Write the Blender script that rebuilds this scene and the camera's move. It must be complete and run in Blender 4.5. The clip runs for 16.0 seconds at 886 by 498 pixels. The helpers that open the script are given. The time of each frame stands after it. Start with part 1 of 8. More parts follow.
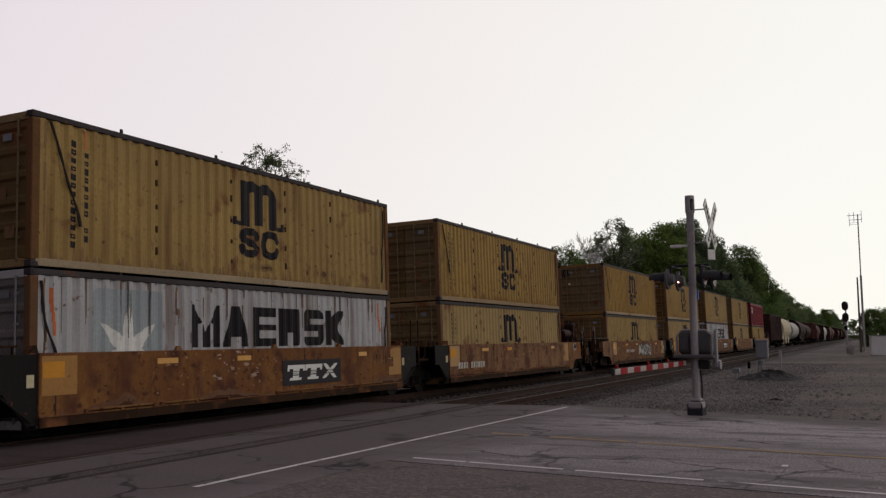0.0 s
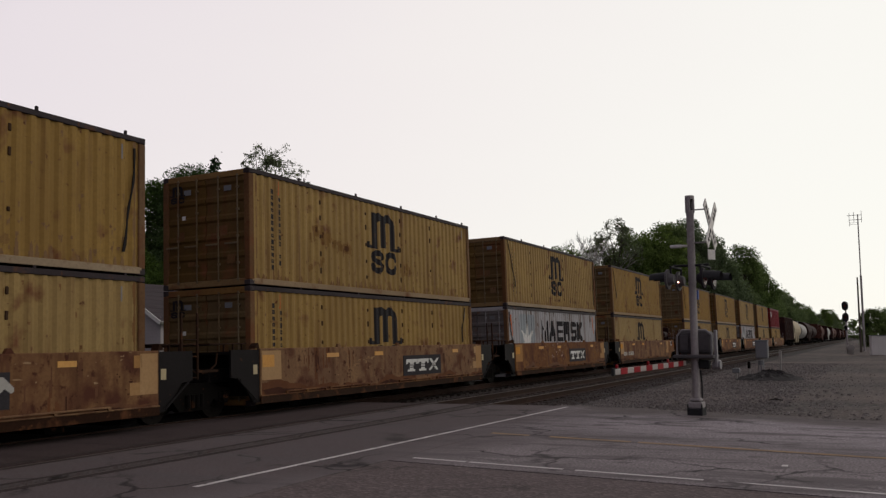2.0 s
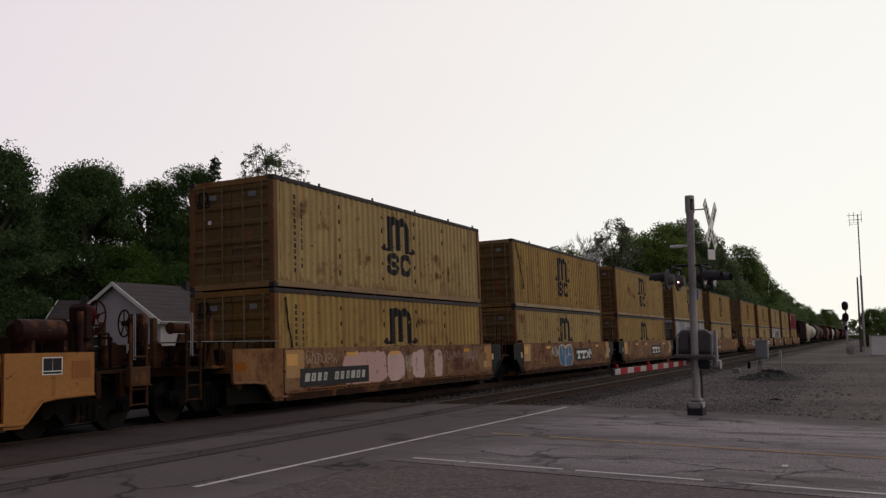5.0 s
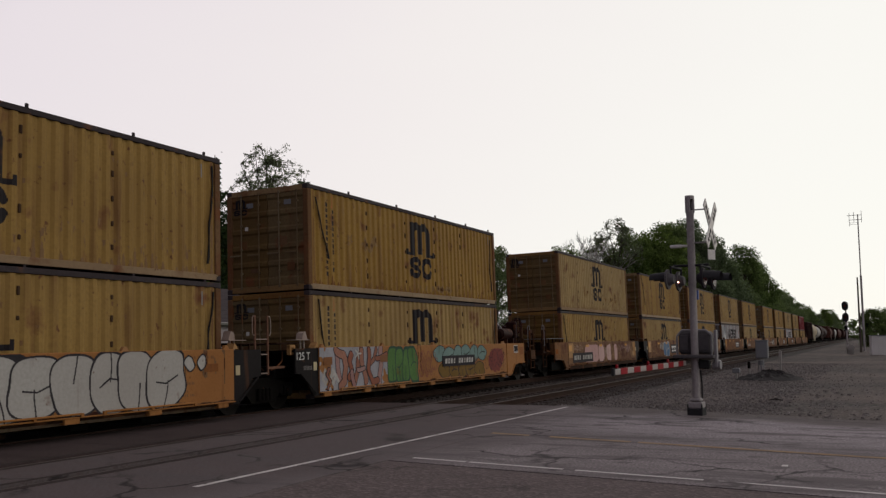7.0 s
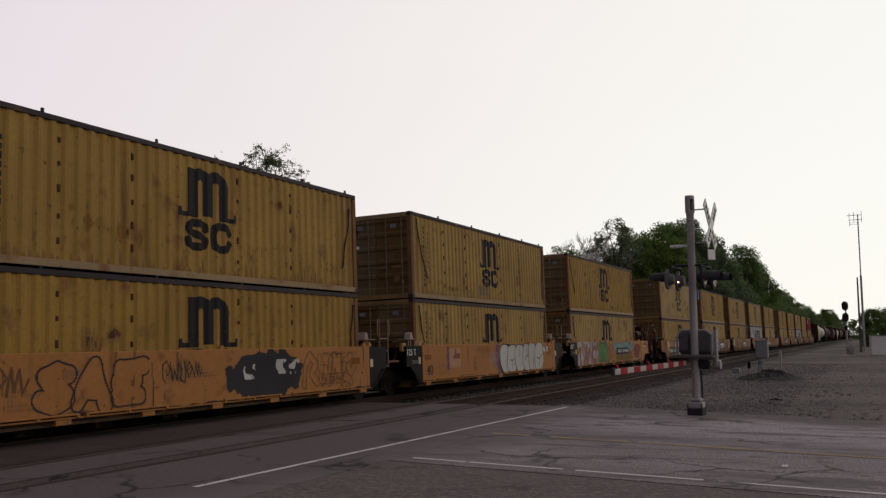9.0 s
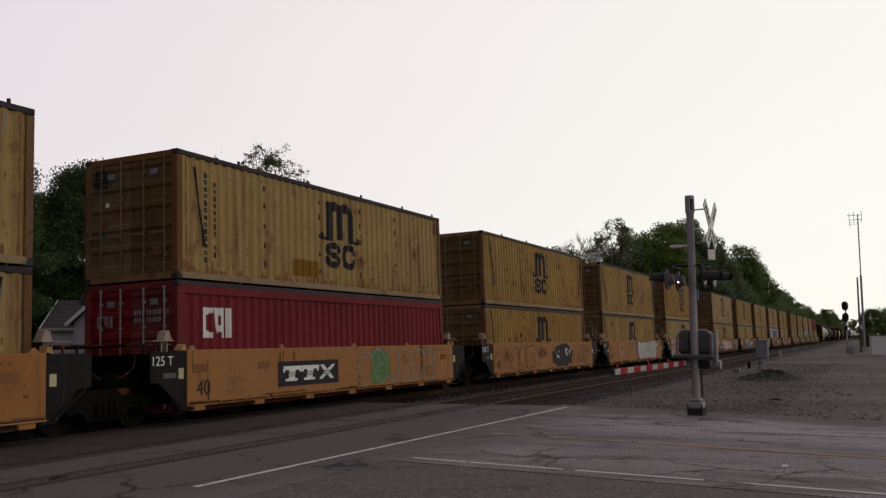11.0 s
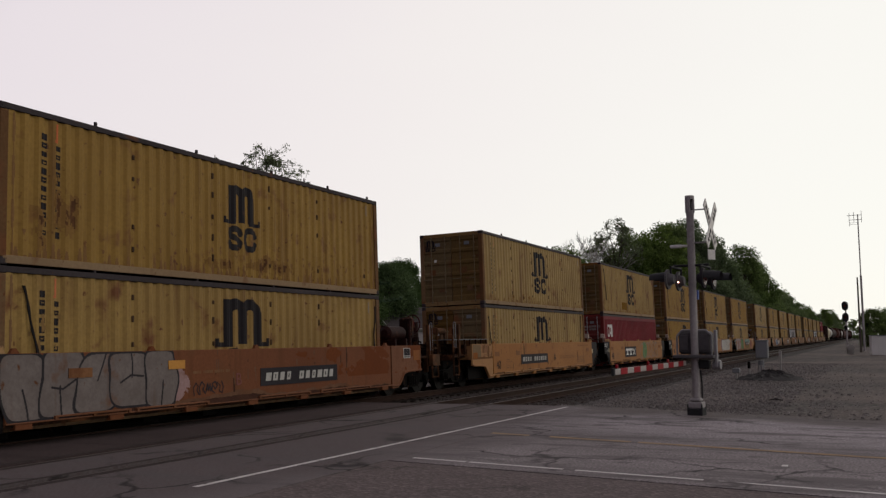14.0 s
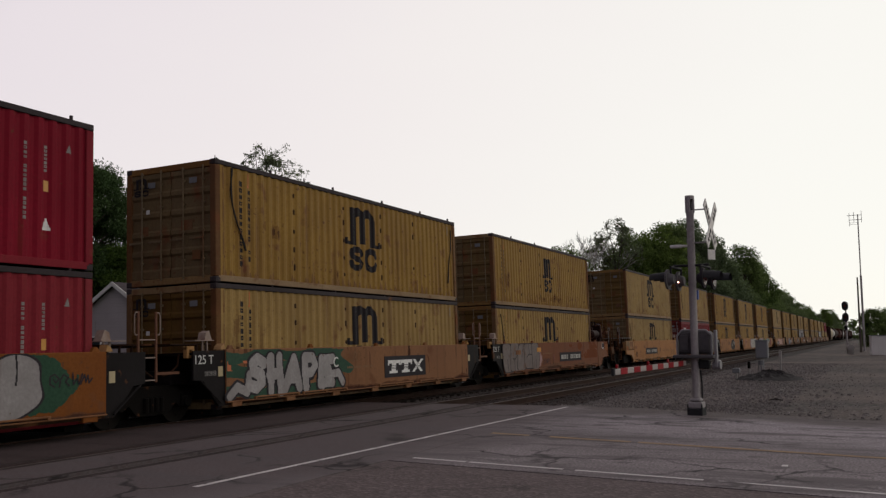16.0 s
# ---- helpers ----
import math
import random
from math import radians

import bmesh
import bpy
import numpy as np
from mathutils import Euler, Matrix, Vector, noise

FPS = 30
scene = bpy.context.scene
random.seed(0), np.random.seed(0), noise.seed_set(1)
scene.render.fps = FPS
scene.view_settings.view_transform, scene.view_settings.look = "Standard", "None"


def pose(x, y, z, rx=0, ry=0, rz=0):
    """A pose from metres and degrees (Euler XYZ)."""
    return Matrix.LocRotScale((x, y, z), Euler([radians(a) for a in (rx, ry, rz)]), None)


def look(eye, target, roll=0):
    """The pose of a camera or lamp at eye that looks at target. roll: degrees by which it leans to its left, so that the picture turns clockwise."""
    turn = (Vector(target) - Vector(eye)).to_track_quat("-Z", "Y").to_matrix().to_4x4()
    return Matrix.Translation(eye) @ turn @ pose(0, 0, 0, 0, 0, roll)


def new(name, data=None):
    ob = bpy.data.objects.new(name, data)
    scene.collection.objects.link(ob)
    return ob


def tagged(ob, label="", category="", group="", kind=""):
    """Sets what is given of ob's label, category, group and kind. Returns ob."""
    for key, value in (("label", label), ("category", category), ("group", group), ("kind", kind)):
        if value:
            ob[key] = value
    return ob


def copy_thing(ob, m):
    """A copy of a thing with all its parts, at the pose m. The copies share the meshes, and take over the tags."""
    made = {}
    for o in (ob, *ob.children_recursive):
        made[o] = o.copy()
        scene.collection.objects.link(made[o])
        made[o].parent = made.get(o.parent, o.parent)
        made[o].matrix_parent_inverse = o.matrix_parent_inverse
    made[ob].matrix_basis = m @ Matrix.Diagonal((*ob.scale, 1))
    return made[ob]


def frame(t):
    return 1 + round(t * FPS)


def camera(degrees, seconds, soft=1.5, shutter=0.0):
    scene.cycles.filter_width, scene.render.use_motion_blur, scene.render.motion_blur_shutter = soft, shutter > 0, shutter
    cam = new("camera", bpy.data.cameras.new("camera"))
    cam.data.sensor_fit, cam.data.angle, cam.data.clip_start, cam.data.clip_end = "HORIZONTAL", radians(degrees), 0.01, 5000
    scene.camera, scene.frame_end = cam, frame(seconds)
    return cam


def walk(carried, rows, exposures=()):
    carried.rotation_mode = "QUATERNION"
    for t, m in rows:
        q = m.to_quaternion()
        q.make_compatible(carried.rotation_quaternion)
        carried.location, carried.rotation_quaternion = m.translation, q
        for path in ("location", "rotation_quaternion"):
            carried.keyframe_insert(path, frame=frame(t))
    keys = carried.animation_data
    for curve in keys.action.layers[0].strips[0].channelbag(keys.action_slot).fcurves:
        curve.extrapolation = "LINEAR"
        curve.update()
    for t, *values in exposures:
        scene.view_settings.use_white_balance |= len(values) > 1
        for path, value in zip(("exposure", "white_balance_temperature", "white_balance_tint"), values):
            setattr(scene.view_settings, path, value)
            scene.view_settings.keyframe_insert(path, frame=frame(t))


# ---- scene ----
EYE = Vector((0.0, 0.0, 1.6))
AIM = Vector((0.90210794, 0.42021394, 0.0980893))
cam = camera(51.49, 16.0, soft=1.35)
walk(cam, [(0.0, look(EYE, EYE + AIM, -0.486)), (16.0, look(EYE, EYE + AIM, -0.486))])

# ---- light: a bright overcast evening sky ----
SUN_EL, SUN_AZ = radians(24), radians(-42)   # azimuth from +x towards +y
world = bpy.data.worlds.new("world")
scene.world = world
world.use_nodes = True
wn, wl = world.node_tree.nodes, world.node_tree.links
wn.clear()
w_out, w_bg = wn.new("ShaderNodeOutputWorld"), wn.new("ShaderNodeBackground")
w_sky = wn.new("ShaderNodeTexSky")
w_sky.sky_type, w_sky.sun_disc = "NISHITA", False
w_sky.sun_elevation, w_sky.sun_rotation = SUN_EL, radians(90) - SUN_AZ
w_gain = wn.new("ShaderNodeVectorMath")
w_gain.operation = "SCALE"
w_gain.inputs["Scale"].default_value = 0.1
w_tc, w_dot = wn.new("ShaderNodeTexCoord"), wn.new("ShaderNodeVectorMath")
w_dot.operation = "DOT_PRODUCT"
w_dot.inputs[1].default_value = (0.31, -0.31, -0.24)
w_map, w_noise = wn.new("ShaderNodeMapping"), wn.new("ShaderNodeTexNoise")
w_map.inputs["Scale"].default_value = (1.0, 1.0, 3.5)
w_noise.inputs["Scale"].default_value, w_noise.inputs["Detail"].default_value = 1.6, 4.0
w_sum = wn.new("ShaderNodeMath")
w_sum.operation = "MULTIPLY_ADD"
w_sum.inputs[1].default_value = 0.10
w_ramp = wn.new("ShaderNodeValToRGB")
w_stops = w_ramp.color_ramp.elements
w_stops[0].position, w_stops[0].color = 0.05, (0.26, 0.23, 0.28, 1)
w_stops[1].position, w_stops[1].color = 0.86, (1.0, 0.985, 0.915, 1)
for w_at, w_col in ((0.26, (0.46, 0.41, 0.48, 1)), (0.40, (0.85, 0.775, 0.805, 1)), (0.55, (0.93, 0.875, 0.855, 1)), (0.70, (0.985, 0.96, 0.905, 1))):
    w_stops.new(w_at).color = w_col
w_mix = wn.new("ShaderNodeMixRGB")
w_mix.inputs[0].default_value = 0.94
wl.new(w_tc.outputs["Generated"], w_dot.inputs[0])
wl.new(w_tc.outputs["Generated"], w_map.inputs[0])
wl.new(w_map.outputs[0], w_noise.inputs["Vector"])
wl.new(w_noise.outputs["Fac"], w_sum.inputs[0])
w_half = wn.new("ShaderNodeMath")
w_half.operation = "ADD"
w_half.inputs[1].default_value = 0.45
wl.new(w_dot.outputs["Value"], w_half.inputs[0])
wl.new(w_half.outputs[0], w_sum.inputs[2])
wl.new(w_sum.outputs[0], w_ramp.inputs[0])
wl.new(w_sky.outputs[0], w_gain.inputs[0])
wl.new(w_gain.outputs[0], w_mix.inputs[1])
wl.new(w_ramp.outputs[0], w_mix.inputs[2])
wl.new(w_mix.outputs[0], w_bg.inputs[0])
wl.new(w_bg.outputs[0], w_out.inputs[0])
w_bg.inputs[1].default_value = 1.0
sun = new("sun", bpy.data.lights.new("sun", "SUN"))
sun.data.energy, sun.data.angle, sun.data.color = 0.35, radians(25), (1.0, 0.93, 0.84)
sun.matrix_basis = look((0, 0, 30), Vector((0, 0, 30)) - Vector((math.cos(SUN_EL) * math.cos(SUN_AZ), math.cos(SUN_EL) * math.sin(SUN_AZ), math.sin(SUN_EL))))
scene.view_settings.exposure = 0.0


# ---- materials ----
def surface(name, color, dark=None, rough=0.7, metal=0.0, big=0.6, fine=18.0, bump=0.15, bump_size=0.02,
            rust=0.0, streak=0.0, island=0.0, vary=0.08, rust_color=(0.11, 0.045, 0.02), space="Object", spec=0.05, through_light=0.0):
    """Paint, stone or foliage: two scales of tone, rust or dirt patches, runs of dirt down the surface, fine relief."""
    m = bpy.data.materials.new(name)
    m.use_nodes = True
    n, k = m.node_tree.nodes, m.node_tree.links
    b = n["Principled BSDF"]
    b.inputs["Roughness"].default_value, b.inputs["Metallic"].default_value = rough, metal
    b.inputs["Specular IOR Level"].default_value = spec
    tc, info = n.new("ShaderNodeTexCoord"), n.new("ShaderNodeObjectInfo")
    shift = n.new("ShaderNodeVectorMath")
    shift.operation = "MULTIPLY_ADD"
    comb = n.new("ShaderNodeCombineXYZ")
    for i in range(3):
        k.new(info.outputs["Random"], comb.inputs[i])
    shift.inputs[1].default_value = (37.0, 23.0, 11.0)
    k.new(comb.outputs[0], shift.inputs[0])
    k.new(tc.outputs[space], shift.inputs[2])
    place = shift.outputs[0] if space == "Object" else tc.outputs[space]

    def noisy(scale, detail=4.0, stretch=None):
        t = n.new("ShaderNodeTexNoise")
        t.inputs["Scale"].default_value, t.inputs["Detail"].default_value = scale, detail
        if stretch:
            mp = n.new("ShaderNodeMapping")
            mp.inputs["Scale"].default_value = stretch
            k.new(place, mp.inputs[0])
            k.new(mp.outputs[0], t.inputs["Vector"])
        else:
            k.new(place, t.inputs["Vector"])
        return t.outputs["Fac"]

    def mixed(fac, one, two):
        x = n.new("ShaderNodeMixRGB")
        for sock, v in zip(x.inputs, (fac, one, two)):
            if isinstance(v, bpy.types.NodeSocket):
                k.new(v, sock)
            else:
                sock.default_value = v if isinstance(v, (int, float)) else (*v, 1)
        return x.outputs[0]

    def between(v, lo, hi):
        r = n.new("ShaderNodeMapRange")
        r.inputs["From Min"].default_value, r.inputs["From Max"].default_value = lo, hi
        k.new(v, r.inputs["Value"])
        return r.outputs[0]

    dark = dark or tuple(c * 0.72 for c in color)
    col = mixed(between(noisy(big), 0.3, 0.72), dark, color)
    col = mixed(between(noisy(fine, 6.0), 0.05, 0.62), tuple(c * 0.85 for c in dark), col)
    hue = n.new("ShaderNodeHueSaturation")
    k.new(col, hue.inputs["Color"])
    span = n.new("ShaderNodeMapRange")
    span.inputs["To Min"].default_value, span.inputs["To Max"].default_value = 1 - vary, 1 + vary
    if island:
        geo = n.new("ShaderNodeNewGeometry")
        k.new(geo.outputs["Random Per Island"], span.inputs["Value"])
        span.inputs["To Min"].default_value, span.inputs["To Max"].default_value = 1 - island, 1 + island
    else:
        k.new(info.outputs["Random"], span.inputs["Value"])
    k.new(span.outputs[0], hue.inputs["Value"])
    tint = n.new("ShaderNodeMapRange")
    tint.inputs["To Min"].default_value, tint.inputs["To Max"].default_value = 0.5 - 0.02 * vary, 0.5 + 0.08 * vary
    k.new(info.outputs["Random"], tint.inputs["Value"])
    k.new(tint.outputs[0], hue.inputs["Hue"])
    fade = n.new("ShaderNodeMapRange")
    fade.inputs["To Min"].default_value, fade.inputs["To Max"].default_value = 1.04, 1.04 - 2.2 * vary
    k.new(info.outputs["Random"], fade.inputs["Value"])
    k.new(fade.outputs[0], hue.inputs["Saturation"])
    col = hue.outputs[0]
    if streak:
        col = mixed(between(noisy(1.0, 5.0, (3.4, 3.4, 0.3)), 0.76 - 0.26 * streak, 0.9 - 0.06 * streak), col, tuple(c * 0.7 for c in rust_color))
        col = mixed(between(noisy(1.0, 3.0, (1.1, 1.1, 0.12)), 0.9 - 0.3 * streak, 1.05), col, tuple(c * 0.5 + 0.02 for c in color))
    if rust:
        col = mixed(between(noisy(1.7, 8.0), 0.70 - 0.28 * rust, 0.80 - 0.2 * rust), col, rust_color)
        col = mixed(between(noisy(7.0, 6.0), 0.70 - 0.14 * rust, 0.78 - 0.12 * rust), col, tuple(c * 0.8 for c in rust_color))
    k.new(col, b.inputs["Base Color"])
    if through_light:
        tr, mx = n.new("ShaderNodeBsdfTranslucent"), n.new("ShaderNodeMixShader")
        mx.inputs[0].default_value = through_light
        k.new(col, tr.inputs["Color"])
        k.new(b.outputs[0], mx.inputs[1])
        k.new(tr.outputs[0], mx.inputs[2])
        k.new(mx.outputs[0], n["Material Output"].inputs["Surface"])
    if bump:
        bp = n.new("ShaderNodeBump")
        bp.inputs["Strength"].default_value, bp.inputs["Distance"].default_value = bump, bump_size
        k.new(noisy(fine * 1.7, 6.0), bp.inputs["Height"])
        k.new(bp.outputs[0], b.inputs["Normal"])
    return m


def glowing(name, color, strength):
    m = bpy.data.materials.new(name)
    m.use_nodes = True
    b = m.node_tree.nodes["Principled BSDF"]
    b.inputs["Base Color"].default_value = (*color, 1)
    b.inputs["Emission Color"].default_value, b.inputs["Emission Strength"].default_value = (*color, 1), strength
    return m


def ground_mat(name, color, dark, cell, cracks=0.0, patch=0.5, bump=0.6, rough=0.9, stones=0.0, newer=None, lanes=0.0, smear=0.0, shoulder=None, verge=(23.5, 17.8), loose=False):
    """Asphalt, dirt or gravel in world measure: patches, speckle, stones, cracks."""
    m = bpy.data.materials.new(name)
    m.use_nodes = True
    n, k = m.node_tree.nodes, m.node_tree.links
    b = n["Principled BSDF"]
    b.inputs["Roughness"].default_value, b.inputs["Specular IOR Level"].default_value = rough, 0.12
    tc = n.new("ShaderNodeTexCoord")

    def noisy(scale, detail=5.0, stretch=None):
        t = n.new("ShaderNodeTexNoise")
        t.inputs["Scale"].default_value, t.inputs["Detail"].default_value = scale, detail
        mp = n.new("ShaderNodeMapping")
        mp.inputs["Scale"].default_value = stretch or (1, 1, 1)
        k.new(tc.outputs["Object"], mp.inputs[0])
        k.new(mp.outputs[0], t.inputs["Vector"])
        return t.outputs["Fac"]

    def between(v, lo, hi):
        r = n.new("ShaderNodeMapRange")
        r.inputs["From Min"].default_value, r.inputs["From Max"].default_value = lo, hi
        k.new(v, r.inputs["Value"])
        return r.outputs[0]

    def mixed(fac, one, two):
        x = n.new("ShaderNodeMixRGB")
        for sock, v in zip(x.inputs, (fac, one, two)):
            if isinstance(v, bpy.types.NodeSocket):
                k.new(v, sock)
            else:
                sock.default_value = v if isinstance(v, (int, float)) else (*v, 1)
        return x.outputs[0]

    col = mixed(between(noisy(patch), 0.32, 0.68), dark, color)
    col = mixed(between(noisy(patch * 5, 6.0, (1, 0.45, 1)), 0.35, 0.9), col, tuple(c * 1.35 for c in color))
    def worked(op, a, b):
        x = n.new("ShaderNodeMath")
        x.operation = op
        for sock, v in zip(x.inputs, (a, b)):
            if isinstance(v, bpy.types.NodeSocket):
                k.new(v, sock)
            else:
                sock.default_value = v
        return x.outputs[0]

    if lanes:
        # wheel tracks along the road's direction
        turn = n.new("ShaderNodeMapping")
        turn.inputs["Rotation"].default_value = (0, 0, radians(11.3))
        k.new(tc.outputs["Object"], turn.inputs[0])
        thin = n.new("ShaderNodeMapping")
        thin.inputs["Scale"].default_value = (1.0, 0.035, 1.0)
        k.new(turn.outputs[0], thin.inputs[0])
        t = n.new("ShaderNodeTexNoise")
        t.inputs["Scale"].default_value, t.inputs["Detail"].default_value = 0.75, 5.0
        k.new(thin.outputs[0], t.inputs["Vector"])
        lane = n.new("ShaderNodeSeparateXYZ")
        k.new(turn.outputs[0], lane.inputs[0])
        # the far lane is a paler, bluer tone
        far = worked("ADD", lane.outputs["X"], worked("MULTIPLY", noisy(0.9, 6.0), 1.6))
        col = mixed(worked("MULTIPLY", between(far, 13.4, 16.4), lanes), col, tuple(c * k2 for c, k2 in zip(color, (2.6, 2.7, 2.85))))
        col = mixed(worked("MULTIPLY", between(t.outputs["Fac"], 0.42, 0.66), lanes), col, tuple(c * 1.5 for c in color))
        col = mixed(worked("MULTIPLY", between(t.outputs["Fac"], 0.47, 0.30), lanes), col, tuple(c * 0.6 for c in dark))
    if newer:
        # the smoother surface by the rails runs ragged into the old one
        sp = n.new("ShaderNodeSeparateXYZ")
        k.new(tc.outputs["Object"], sp.inputs[0])
        edge = worked("ADD", sp.outputs["Y"], worked("MULTIPLY", noisy(0.5, 6.0, (0.7, 1.0, 1.0)), 2.6))
        other = mixed(between(noisy(0.25), 0.32, 0.68), newer[1], newer[0])
        col = mixed(between(edge, 5.9, 8.1), col, other)
    if shoulder:
        sp = n.new("ShaderNodeSeparateXYZ")
        k.new(tc.outputs["Object"], sp.inputs[0])
        off = worked("SUBTRACT", worked("SUBTRACT", sp.outputs["X"], worked("MULTIPLY", sp.outputs["Y"], 0.33)), worked("MULTIPLY", noisy(0.7, 6.0), 4.0))
        off = worked("SUBTRACT", off, worked("MULTIPLY", worked("MAXIMUM", worked("SUBTRACT", sp.outputs["Y"], 5.8), 0.0), 2.5))
        col = mixed(between(off, *verge), col, mixed(between(noisy(3.0, 6.0), 0.3, 0.7), tuple(c * 0.6 for c in shoulder), shoulder))
    if smear:
        col = mixed(worked("MULTIPLY", between(noisy(1.1, 9.0, (1.5, 0.32, 1.0)), 0.51, 0.62), smear), col, tuple(c * 0.35 for c in dark))
        col = mixed(worked("MULTIPLY", between(noisy(3.4, 8.0, (1.0, 0.6, 1.0)), 0.57, 0.64), smear), col, tuple(c * 0.45 for c in dark))
    col = mixed(between(noisy(28.0, 6.0), 0.35, 0.75), tuple(c * 0.62 for c in dark), col)
    height = noisy(60.0, 4.0)
    if stones:
        v = n.new("ShaderNodeTexVoronoi")
        v.inputs["Scale"].default_value = cell
        k.new(tc.outputs["Object"], v.inputs["Vector"])
        sep = n.new("ShaderNodeSeparateColor")
        k.new(v.outputs["Color"], sep.inputs[0])
        if loose:
            # bare dirt shows in wide patches between the stones
            col = mixed(between(noisy(0.12, 4.0), 0.44, 0.58), col, tuple(c * k2 for c, k2 in zip(color, (1.16, 1.08, 1.0))))
            col = mixed(between(noisy(0.2, 5.0, (1.6, 0.5, 1.0)), 0.60, 0.66), col, tuple(c * 0.9 for c in dark))
        col = mixed(between(sep.outputs[0], 0.0, 1.6 if not loose else 0.9), tuple(c * (1 - stones) for c in dark) if not loose else mixed(stones, col, (0, 0, 0)), mixed(between(sep.outputs[1], 0.3, 1.0), col, tuple(min(1, c * (1 + 2 * stones)) for c in color)))
        height = v.outputs["Distance"]
    if cracks:
        v2 = n.new("ShaderNodeTexVoronoi")
        v2.feature = "DISTANCE_TO_EDGE"
        v2.inputs["Scale"].default_value = 0.55
        warp = n.new("ShaderNodeTexNoise")
        warp.inputs["Scale"].default_value, warp.inputs["Detail"].default_value = 1.4, 5.0
        add = n.new("ShaderNodeVectorMath")
        add.operation = "MULTIPLY_ADD"
        add.inputs[1].default_value = (1.3, 1.3, 0)
        k.new(tc.outputs["Object"], warp.inputs["Vector"])
        k.new(warp.outputs["Color"], add.inputs[0])
        k.new(tc.outputs["Object"], add.inputs[2])
        k.new(add.outputs[0], v2.inputs["Vector"])
        line = between(v2.outputs["Distance"], 0.035, 0.008)
        gate = n.new("ShaderNodeMath")
        gate.operation = "MULTIPLY"
        k.new(line, gate.inputs[0])
        k.new(between(noisy(0.45), 0.46, 0.6), gate.inputs[1])
        amount = n.new("ShaderNodeMath")
        amount.operation = "MULTIPLY"
        k.new(gate.outputs[0], amount.inputs[0])
        amount.inputs[1].default_value = cracks
        col = mixed(amount.outputs[0], col, (0.008, 0.007, 0.007))
    k.new(col, b.inputs["Base Color"])
    bp = n.new("ShaderNodeBump")
    bp.inputs["Strength"].default_value, bp.inputs["Distance"].default_value = bump, 0.02
    k.new(height, bp.inputs["Height"])
    k.new(bp.outputs[0], b.inputs["Normal"])
    return m


